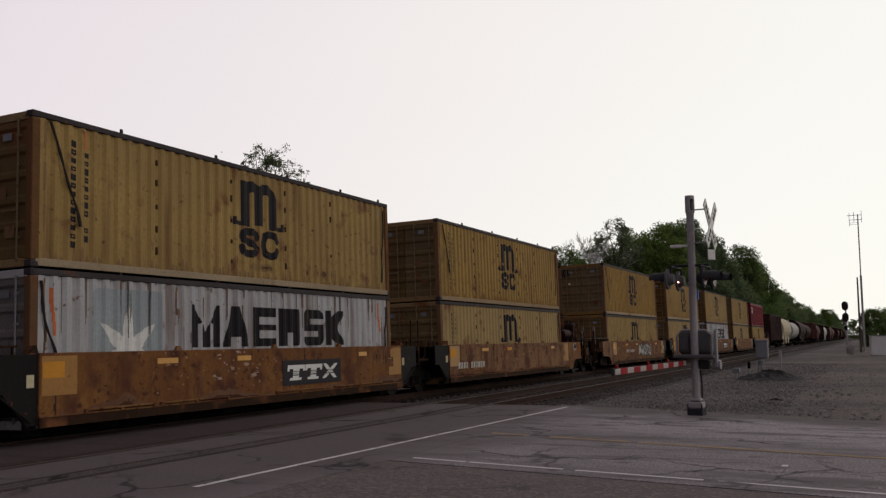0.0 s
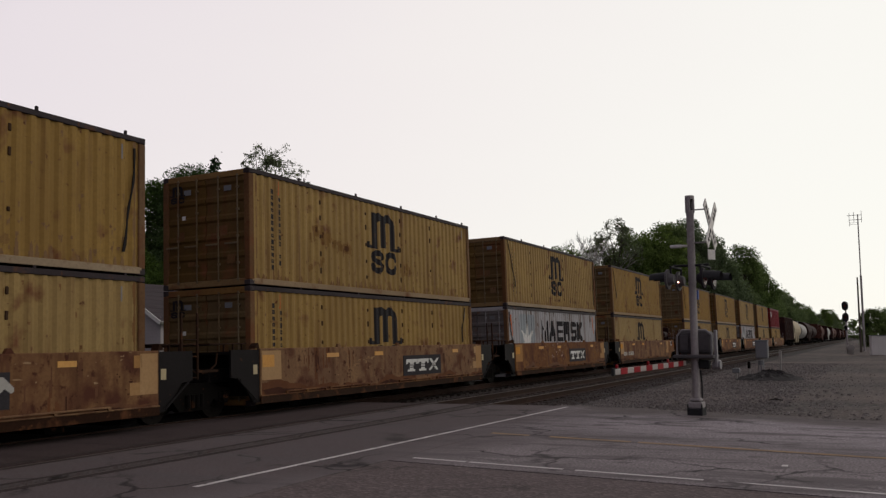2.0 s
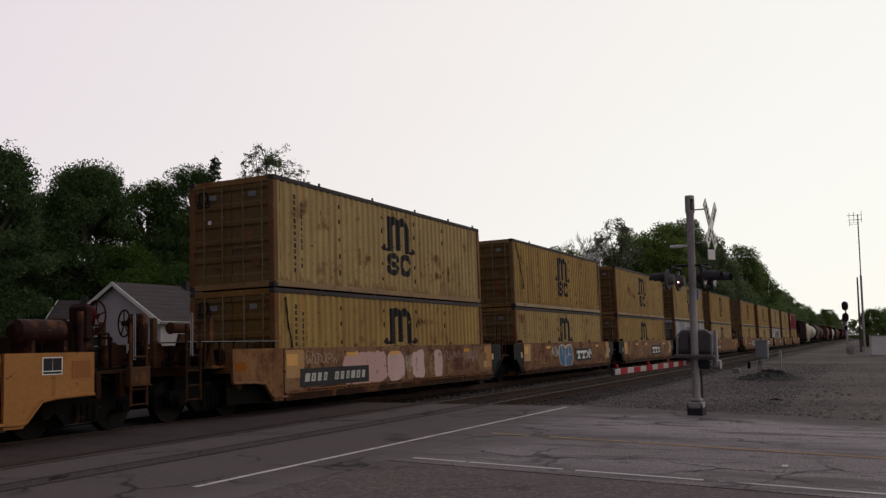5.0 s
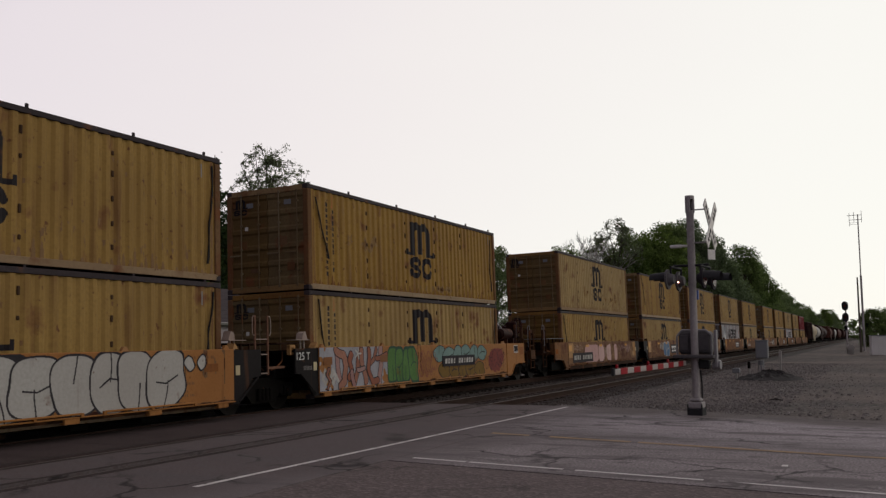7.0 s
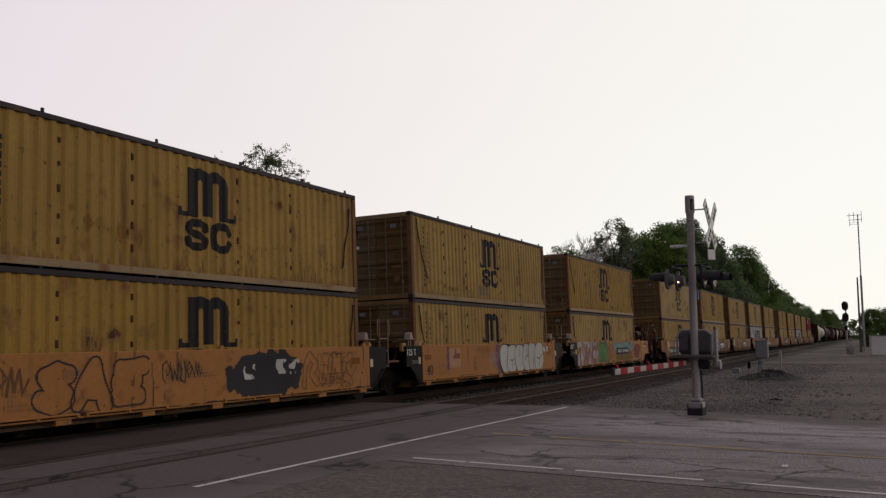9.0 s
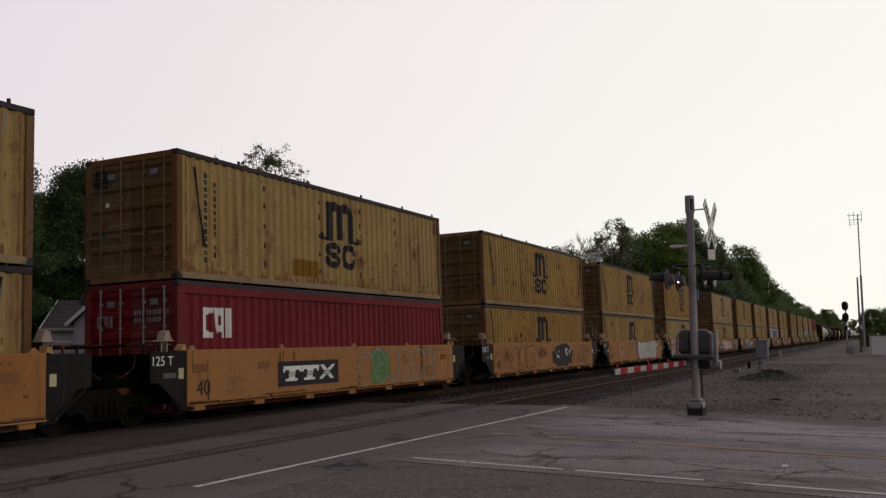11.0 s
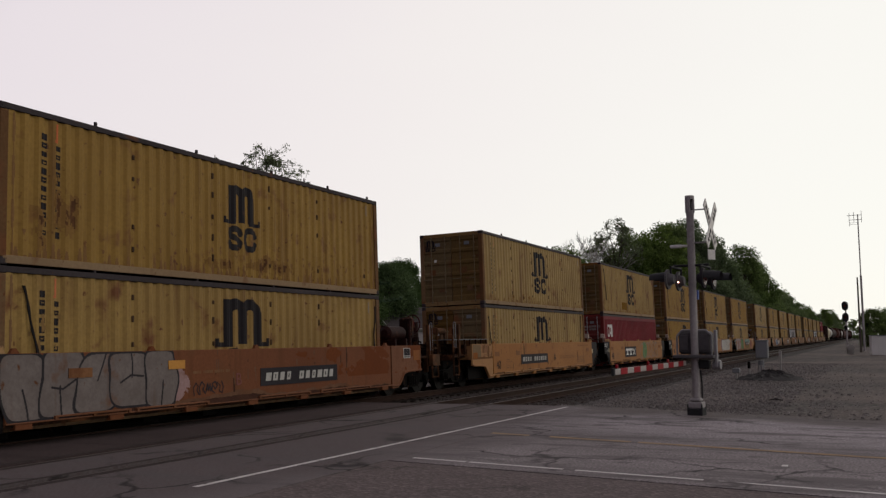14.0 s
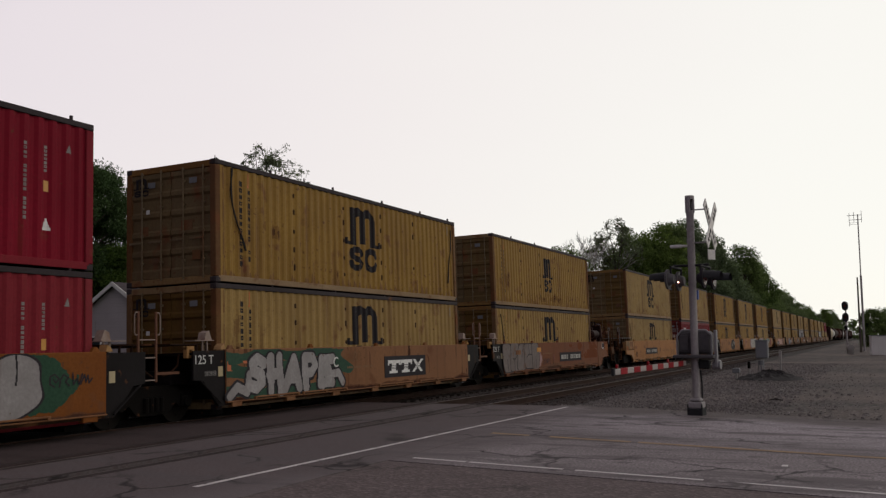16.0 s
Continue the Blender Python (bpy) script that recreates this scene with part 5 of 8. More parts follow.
def weather_sill(car, paint, seed):
    """Rust and dirt on a car's near side: thick along the bottom edge and in runs and blots above it."""
    top, low = SILL_TOP - 0.004, SILL_LOW + 0.1
    heavy = {"old_tan": 1.0, "brick": 0.6, "orange": 0.4, "tan": 0.2}[paint]
    def climb(x, z, more):
        edge = low + (0.34 * heavy + 0.03) * fbm(x * 0.7, x * 0 + 3, seed) ** 2 * more + 0.10 * (fbm(x * 4, z * 3, seed + 1) - 0.4)
        return z < edge
    def runs(x, z, lim):
        return (fbm(x * 11, z * 0.9 + 4, seed + 3, 3) > lim + 0.08 * np.sin(x * 1.7 + seed)) & (fbm(x * 1.3, z * 1.5, seed + 7) > 0.45)
    def specks(x, z, lim):
        return (fbm(x * 9, z * 11, seed + 4, 4) > lim) & (fbm(x * 0.9, z * 1.2, seed + 6) > 0.5)
    k = 0.07 * (1 - heavy)
    layers = [("sill_wash" if paint != "tan" else "dirt_film", lambda x, z: climb(x, z, 1.4) | runs(x, z, 0.70 + k), 0.002),
              ("sill_rust", lambda x, z: climb(x, z, 0.7) | runs(x, z, 0.80 + k) | specks(x, z, 0.77 + 2 * k), 0.003)]
    if paint == "old_tan":
        layers.append(("sill_scuff", lambda x, z: (fbm(x * 5.0, z * 16, seed + 5, 4) > 0.76) & (z > 0.6) & (fbm(x * 0.8, z, seed + 8) > 0.5), 0.0035))
    for material, shape, lift in layers:
        def make(bm):
            painted(bm, shape, -6.1, 6.1, low, top, flat(SILL_Y), (), 0.03, lift)
        me = shared("weather_%s_%d" % (material, seed), make)
        tagged(part("rust_patch" if material != "sill_scuff" else "scuffed_paint", me, material, car, "rust and dirt on the side" if material != "sill_scuff" else "pale scuffs"), kind="stuff")


def bubbles(car, fill, line, seed, x0, x1, z0, z1, n, lift, fat=0.66, thin=0.018, square=2.6, slit=True):
    """A row of fat sprayed shapes that overlap, with thin dark outlines."""
    r = random.Random(seed)
    w = (x1 - x0) / n
    forms = [(x0 + (i + 0.5) * w + r.uniform(-0.05, 0.05) * w, (z0 + z1) / 2 + r.uniform(-0.03, 0.03), w * fat * r.uniform(0.85, 1.15), (z1 - z0) / 2 * r.uniform(0.92, 1.06), r.uniform(-0.22, 0.22)) for i in range(n)]
    def near(f, x, z):
        cx, cz, hw, hh, lean = f
        wob = 1 + 0.13 * np.sin(4.0 * z / hh + cx * 3) * np.cos(2.2 * (x - cx) / hw + cz)
        return ((abs(x - cx - lean * (z - cz)) / (hw * wob)) ** square + (abs(z - cz) / hh) ** square) ** (1 / square)
    def body(x, z):
        return np.any([near(f, x, z) < 1 for f in forms], axis=0)
    def edges(x, z):
        hit = np.zeros(x.shape, bool)
        for i, f in enumerate(forms):
            d = (near(f, x, z) - 1) * f[2]
            over = near(forms[i + 1], x, z) < 1 if i + 1 < n else np.zeros(x.shape, bool)
            hit |= (abs(d) < thin) & ~over
            if slit:
                u = x - f[0] - f[4] * (z - f[1]) - 0.12 * f[2] * np.sin(4 * z + i)
                side = 1 if (i * 3 + seed) % 5 in (0, 2) else -1
                hit |= (abs(u) < thin * 0.8) & ((z - f[1]) * side > 0.05 * f[3]) & (near(f, x, z) < 1) & ~over
                if i % 2:
                    hit |= near_line(x - f[0], z - f[1], [(-0.5 * f[2], -0.1 * f[3]), (0.0, 0.16 * f[3] * side), (0.6 * f[2], 0.1 * f[3])], thin * 0.8) & ~over
        return hit
    a, b, lo, hi = x0 - w, x1 + w, max(z0 - 0.06, SILL_LOW + 0.1), min(z1 + 0.06, SILL_TOP - 0.004)
    if fill:
        spray(car, fill, body, a, b, lo, hi, lift)
    if line:
        spray(car, line, edges, a, b, lo, hi, lift + 0.002, step=0.0125)


def stencil(car, x0, x1, z0, z1, material="spray_black", n=12):
    """Lines of small stencilled dashes with gaps between groups."""
    rows = max(1, round((z1 - z0) / 0.075))
    def dashes(x, z):
        r = np.floor((z - z0) / (z1 - z0) * rows)
        v = (z - z0) / (z1 - z0) * rows - r
        c = (x - x0) / (x1 - x0) * n * 1.6
        i = np.floor(c)
        return (c - i < 0.66) & (v > 0.2) & (v < 0.75) & ((i + 3 * r) % 7 != 5) & (i < n * 1.6 - 4 * (r % 3))
    bm = bmesh.new()
    painted(bm, dashes, x0, x1, z0, z1, flat(SILL_Y), (), 0.0125, 0.005)
    tagged(part("stencil_text", bm, material, car), kind="stuff")


def truck(car, x, turning):
    """A two-axle truck under a car, its middle at x."""
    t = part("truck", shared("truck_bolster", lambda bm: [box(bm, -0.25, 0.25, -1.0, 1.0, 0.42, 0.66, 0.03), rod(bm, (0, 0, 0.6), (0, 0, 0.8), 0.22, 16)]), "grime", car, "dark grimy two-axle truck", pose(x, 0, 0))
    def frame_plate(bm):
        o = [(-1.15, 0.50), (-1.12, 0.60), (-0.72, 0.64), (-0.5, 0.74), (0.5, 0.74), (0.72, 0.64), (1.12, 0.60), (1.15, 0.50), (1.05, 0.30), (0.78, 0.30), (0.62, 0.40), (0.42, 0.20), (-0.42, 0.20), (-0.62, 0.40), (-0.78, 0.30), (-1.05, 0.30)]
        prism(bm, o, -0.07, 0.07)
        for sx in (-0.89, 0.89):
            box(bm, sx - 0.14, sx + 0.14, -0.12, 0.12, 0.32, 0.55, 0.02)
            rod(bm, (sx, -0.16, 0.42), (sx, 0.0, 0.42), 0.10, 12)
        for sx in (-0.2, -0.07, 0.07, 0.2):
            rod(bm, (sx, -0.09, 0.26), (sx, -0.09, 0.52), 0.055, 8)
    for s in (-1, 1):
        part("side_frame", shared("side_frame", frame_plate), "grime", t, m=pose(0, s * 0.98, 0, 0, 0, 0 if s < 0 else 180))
    def wheels(bm):
        rod(bm, (0, -1.0, 0), (0, 1.0, 0), 0.08, 10)
        for s in (-1, 1):
            rod(bm, (0, s * 0.69, 0), (0, s * 0.80, 0), 0.42, 28)
            rod(bm, (0, s * 0.655, 0), (0, s * 0.69, 0), 0.445, 28)
            rod(bm, (0, s * 0.80, 0), (0, s * 0.835, 0), 0.17, 14)
            for k in range(6):
                a = k * math.pi / 3
                rod(bm, (0.29 * math.cos(a), s * 0.798, 0.29 * math.sin(a)), (0.29 * math.cos(a), s * 0.808, 0.29 * math.sin(a)), 0.045, 8)
    for sx in (-0.89, 0.89):
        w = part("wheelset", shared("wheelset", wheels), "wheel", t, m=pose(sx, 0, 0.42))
        if turning:
            WHEELSETS.append((w, sx))


def coupler_end(car, paint, s):
    """The coupled end of a car: platform over the truck, air tank, hand brake, steps and coupler. s: +1 front, -1 rear."""
    x0 = 6.2
    def shell(bm):
        o = [(6.2, SILL_LOW), (6.55, SILL_LOW), (6.9, 0.64), (7.2, 0.68), (7.98, 0.70), (7.98, SILL_TOP), (6.2, SILL_TOP)]
        prism(bm, o, SILL_Y, SILL_Y + 0.06)
        prism(bm, o, -SILL_Y - 0.06, -SILL_Y)
        box(bm, 6.2, 7.95, SILL_Y + 0.06, -SILL_Y - 0.06, SILL_TOP - 0.12, SILL_TOP - 0.06)
        box(bm, 7.9, 7.95, SILL_Y + 0.06, -SILL_Y - 0.06, 0.9, SILL_TOP - 0.12)
    turn = pose(0, 0, 0, 0, 0, 0 if s > 0 else 180)
    part("end_shell", shared("end_shell", shell), paint, car, m=turn)
    for y in (SILL_Y - 0.01, -SILL_Y + 0.01):
        part("ledge", shared("end_ledge%d" % (y > 0), lambda bm: tube(bm, [(7.97, y, 0.70), (7.2, y, 0.68), (6.9, y, 0.64), (6.6, y, 0.33), (6.45, y, SILL_LOW + 0.06), (6.1, y, SILL_LOW + 0.08)], 0.028, 6)), paint, car, "bent bottom ledge", turn)
    # added dark plates that hide the lit shell insides, standing for shade there
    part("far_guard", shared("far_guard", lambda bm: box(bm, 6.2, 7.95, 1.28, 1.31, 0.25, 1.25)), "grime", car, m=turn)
    part("far_guard", shared("near_backing", lambda bm: box(bm, 6.2, 7.95, -1.31, -1.28, 0.85, 1.25)), "grime", car, m=turn)
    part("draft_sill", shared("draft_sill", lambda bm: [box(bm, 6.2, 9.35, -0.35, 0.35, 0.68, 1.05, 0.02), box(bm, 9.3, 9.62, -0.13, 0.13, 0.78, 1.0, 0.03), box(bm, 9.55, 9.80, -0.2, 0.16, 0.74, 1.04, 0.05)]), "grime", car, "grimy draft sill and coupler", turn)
    part("end_deck", shared("end_deck", lambda bm: [box(bm, 7.95, 9.35, -1.3, 1.3, 1.02, 1.08), box(bm, 9.25, 9.35, -1.4, 1.4, 0.9, 1.08, 0.01)]), "rusty", car, "rusty end platform", turn)
    def tank(bm):
        rod(bm, (6.8, -1.0, 1.76), (7.68, -1.0, 1.76), 0.2, 24)
        rod(bm, (6.72, -1.0, 1.76), (6.8, -1.0, 1.76), 0.11, 24, 0.2)
        rod(bm, (7.68, -1.0, 1.76), (7.76, -1.0, 1.76), 0.2, 24, 0.11)
        for x in (6.95, 7.6):
            box(bm, x - 0.04, x + 0.04, -1.25, -0.75, SILL_TOP - 0.06, 1.6, 0.01)
    def wheel(bm):
        lean = math.atan(0.15 if s > 0 else 0.38)
        ring(bm, (0, 0, 0), (math.cos(lean), -math.sin(lean), 0), 0.27, 0.018, 24)
        for k in range(5):
            a = 2 * math.pi * k / 5 + 0.4
            rod(bm, (0, 0, 0), (0.26 * math.cos(a) * math.sin(lean), 0.26 * math.cos(a) * math.cos(lean), 0.26 * math.sin(a)), 0.013, 6)
        rod(bm, (-0.2, 0.06, 0), (0.04, -0.01, 0), 0.05, 10)
    def brake_case(bm):
        box(bm, -0.42, -0.2, -0.16, 0.26, -0.45, 0.2, 0.06)
        rod(bm, (-0.25, 0.06, 0.0), (-0.12, 0.03, 0.0), 0.18, 16, 0.12)
        box(bm, -0.36, -0.26, -0.05, 0.15, -0.66, -0.4)
        tube(bm, [(-0.3, 0.2, -0.3), (-0.2, 0.3, -0.5), (-0.3, 0.3, -0.66)], 0.025)
    if s > 0:
        part("air_tank", shared("air_tank", tank), "maroon_gear", car, "dark maroon air tank", turn)
        part("valve_box", shared("valve_box", lambda bm: [box(bm, 7.9, 8.15, -0.9, -0.3, 1.3, 1.95, 0.05), rod(bm, (8.0, -1.15, 1.3), (8.0, -1.15, 2.1), 0.05, 10), box(bm, 8.3, 8.7, -0.8, -0.3, 1.06, 1.9, 0.06), rod(bm, (7.9, -0.1, 1.34), (7.9, -0.1, 1.9), 0.06, 10), tube(bm, [(7.3, -0.8, 1.8), (7.5, -0.7, 1.9), (7.9, -0.4, 1.8), (8.0, -0.3, 1.5)], 0.03)]), "maroon_gear", car, "dark maroon valves and pipes", turn)
    at = turn @ (pose(8.5, -1.0, 2.04) if s > 0 else pose(9.15, -0.3, 1.99))
    case = part("brake_case", shared("brake_case", brake_case), "maroon_gear", car, "dark maroon brake gear case", at)
    part("hand_brake", shared("hand_brake%d" % s, wheel), "brake_red" if s > 0 else "rigging", case, "dark red spoked hand brake wheel" if s > 0 else "dark spoked hand brake wheel")
    if s > 0:
        part("chain_drum", shared("chain_drum", lambda bm: rod(bm, (-0.14, 0.07, 0.0), (-0.05, 0.02, 0.0), 0.17, 20)), "drum_red", case, "maroon chain drum")
    else:
        def cylinder(bm):
            rod(bm, (8.1, 0.55, 1.86), (8.72, 0.55, 1.86), 0.1, 16)
            rod(bm, (8.72, 0.55, 1.86), (8.77, 0.55, 1.86), 0.12, 16)
            prism(bm, [(8.35, 1.08), (8.8, 1.08), (8.7, 1.5), (8.62, 1.74), (8.5, 1.74)], 0.62, 0.7)
            box(bm, 8.1, 8.2, 0.45, 0.65, 1.08, 1.78, 0.01)
        part("brake_cylinder", shared("brake_cylinder", cylinder), "gear_tan", car, "rust-brown brake cylinder on brackets", turn)
    def rigging(bm):
        r = random.Random(77 + s)
        high = 1.95 if s > 0 else 1.55
        for _ in range(46 if s > 0 else 30):
            x, y, z = r.uniform(8.0, 9.0), r.uniform(-0.95, 0.95), r.uniform(1.12, high)
            if r.random() < 0.45:
                a, b, c = r.uniform(0.05, 0.16), r.uniform(0.06, 0.2), r.uniform(0.05, 0.16)
                box(bm, x - a, x + a, y - b, y + b, z - c, z + c, 0.02)
                rod(bm, (x, y, 1.05), (x, y, z), 0.03, 6)
            else:
                q = (r.uniform(8.0, 9.1), r.uniform(-1.0, 1.0), 1.06)
                tube(bm, [q, (q[0], q[1], z), (x, y, z), (x, y, 1.06)], r.uniform(0.018, 0.04), 6)
        box(bm, 8.0, 8.12, -0.95, 0.95, 1.06, high - 0.2, 0.02)
        box(bm, 8.1, 9.0, -0.5, 0.6, 1.06, 1.3, 0.03)
    part("brake_rigging", shared("rigging%d" % s, rigging), "rigging", car, "dark rust-brown brake rigging and pipes", turn)
    for k, (y, z) in enumerate(((-1.28, 0.96), (-1.1, 1.16), (0.9, 1.2), (1.2, 1.0))):
        part("brake_pipe", shared("brake_pipe%d" % k, lambda bm: tube(bm, [(7.95, y, z), (8.4, y, z), (8.6, y * 0.9, z - 0.05), (9.15, y * 0.85, z - 0.04)], 0.024, 6)), "grime", car, "", turn)
    part("air_hose", shared("air_hose", lambda bm: tube(bm, [(9.2, -0.5, 0.95), (9.5, -0.5, 0.8), (9.75, -0.42, 0.52), (9.95, -0.36, 0.46)], 0.026, 6)), "grime", car, "dark hanging air hose", turn)
    part("uncoupling_rod", shared("uncoupling_rod", lambda bm: tube(bm, [(9.1, -1.2, 0.92), (9.25, -1.25, 0.86), (9.3, -1.0, 0.84), (9.55, -0.25, 0.86)], 0.016, 6)), "rusty", car, "thin uncoupling rod", turn)
    def guards(bm):
        box(bm, 7.96, 8.06, -1.3, 1.3, 1.08, 1.40, 0.01)
        box(bm, 8.15, 8.5, -0.85, -0.3, 1.08, 1.34, 0.06)
        box(bm, 8.2, 8.7, 0.3, 0.85, 1.08, 1.42, 0.08)
        rod(bm, (8.1, 0.0, 1.3), (8.9, 0.0, 1.3), 0.12, 12)
        rod(bm, (8.75, -0.95, 1.1), (8.75, -0.95, 1.52), 0.06, 8)
        for x in (8.2, 8.75):
            box(bm, x, x + 0.12, -1.32, -1.2, 0.6, 1.05, 0.01)
    part("brake_gear", shared("end_guards", guards), "rusty", car, "rust-brown brake cylinders and brackets", turn)
    part("underframe", shared("end_under", lambda bm: box(bm, 7.95, 9.1, -0.95, 0.95, 0.55, 1.0, 0.03)), "grime", car, "black grimy underframe", turn)
    if s < 0:
        if paint == "tan":
            for x0, x1, z0, z1, mat, words in ((-7.93, -7.24, 0.89, 1.38, "patch_grey", "greyed repaint panel"), (-7.15, -6.6, 1.1, 1.38, "orange", "orange-brown repaint patch")):
                bm = bmesh.new()
                box(bm, x0, x1, SILL_Y - 0.004, SILL_Y, z0, z1)
                part("paint_patch", bm, mat, car, words)
            bm = bmesh.new()
            painted(bm, lambda x, z: (z > 0.9 + 0.0 * x) & ((fbm(x * 9, z * 2, 12) > 0.66) | (z < 0.93 + 0.08 * fbm(x * 3, z, 4))), -7.93, -6.2, 0.88, 1.39, flat(SILL_Y), (), 0.03, 0.0055)
            tagged(part("dirt_stain", bm, "dirt_film", car, "brown grime on the end"), kind="stuff")
            bm = bmesh.new()
            painted(bm, lambda x, z: small_bars((x + 7.1) / 0.8, (z - 1.0) / 0.05, 12), -7.1, -6.3, 1.0, 1.05, flat(SILL_Y), (), 0.02, 0.007)
            tagged(part("stencil_text", bm, "stencil_brown", car), kind="stuff")
        walk_on = part("walkway", shared("end_grating", lambda bm: box(bm, -9.2, -6.15, -1.36, -0.5, 1.555, 1.572)), "cabinet", car, "pale grating walkway on short posts")
        for i in range(7):
            part("walkway_post", shared("walkway_post%d" % (i > 2), lambda bm: box(bm, -0.02, 0.02, -1.33, -1.29, SILL_TOP - 0.02 if i > 2 else 1.06, 1.556)), "rusty", walk_on, m=pose(-9.1 + i * 0.47, 0, 0))
        part("guide_plate", shared("guide_plate", lambda bm: [prism(bm, [(-9.28, 1.06), (-8.75, 1.06), (-8.75, 1.3), (-9.2, 1.62), (-9.28, 1.6)], -0.6, -0.55), prism(bm, [(-9.28, 1.06), (-8.75, 1.06), (-8.75, 1.3), (-9.2, 1.62), (-9.28, 1.6)], 0.5, 0.55)]), "gear_tan", car, "slanted guide plates")
    post = shared("end_post", lambda bm: [box(bm, 0, 0.12, -0.05, 0.05, 0, 1.0, 0.012), prism(bm, [(-0.1, 0), (0.2, 0), (0.1, 0.34), (0, 0.34)], -0.02, 0.02)])
    for x, y in ((8.55, 0.2), (8.95, 0.5)) if s > 0 else ((8.72, -1.26), (8.2, 1.15), (9.13, 0.5)):
        part("guide_post", post, "gear_tan", car, "stained guide post", turn @ pose(x, y, 1.06))
    part("step_box", shared("step_box", lambda bm: [box(bm, 8.85, 9.35, -1.47, -1.34, 0.80, 1.12, 0.012), box(bm, 8.85, 9.35, -1.5, -1.3, 0.78, 0.80)]), "gear_tan", car, "stained sheet steel step", turn)
    def ladder(bm):
        for x in (8.9, 9.3):
            rod(bm, (x, -1.42, 0.42), (x, -1.42, 1.9), 0.03, 6)
        for z in (0.45, 0.72, 1.0, 1.3):
            rod(bm, (8.9, -1.42, z), (9.3, -1.42, z), 0.016, 6)
    part("ladder", shared("end_ladder", ladder), "gear_tan", car, "rusty side ladder and step", turn)
    part("ladder", shared("end_ladder", ladder), "rusty", car, "rusty side ladder and step", turn @ Matrix.Diagonal((1, -1, 1, 1)))
    rail = shared("grab_rail", lambda bm: tube(bm, [(0, 0, 0), (0, 0, 0.8), (0.03, 0.05, 0.84), (0.06, 0.1, 0.8), (0.06, 0.1, 0)], 0.011, 5))
    for x, y, z in ((9.08, -1.36, 1.24),) if s > 0 else ((8.7, -0.2, 1.22), (9.1, 1.36, 1.28), (8.75, -1.36, 1.18)):
        part("handrail", rail, "steel", car, "pale bent handrail", turn @ pose(x, y, z))
    side = turn if s > 0 else turn @ Matrix.Diagonal((1, -1, 1, 1))
    if s > 0:
        panel = part("data_panel", shared("data_panel", lambda bm: box(bm, 6.9, 7.3, SILL_Y - 0.006, SILL_Y, 1.05, 1.33)), "white", car, "white-framed dark data panel", side)
        part("panel_field", shared("panel_field", lambda bm: [box(bm, 6.92, 7.095, SILL_Y - 0.01, SILL_Y, 1.115, 1.315), box(bm, 7.105, 7.28, SILL_Y - 0.01, SILL_Y, 1.115, 1.315), box(bm, 6.92, 7.28, SILL_Y - 0.01, SILL_Y, 1.065, 1.1)]), "spray_black", panel)
    part("reflector", shared("end_reflector%d" % s, lambda bm: box(bm, 7.5, 7.9, SILL_Y - 0.007, SILL_Y, 0.98, 1.26) if s > 0 else box(bm, 7.55, 7.9, SILL_Y - 0.007, SILL_Y, 0.92, 1.12)), "amber", car, "worn orange reflector patch", side)


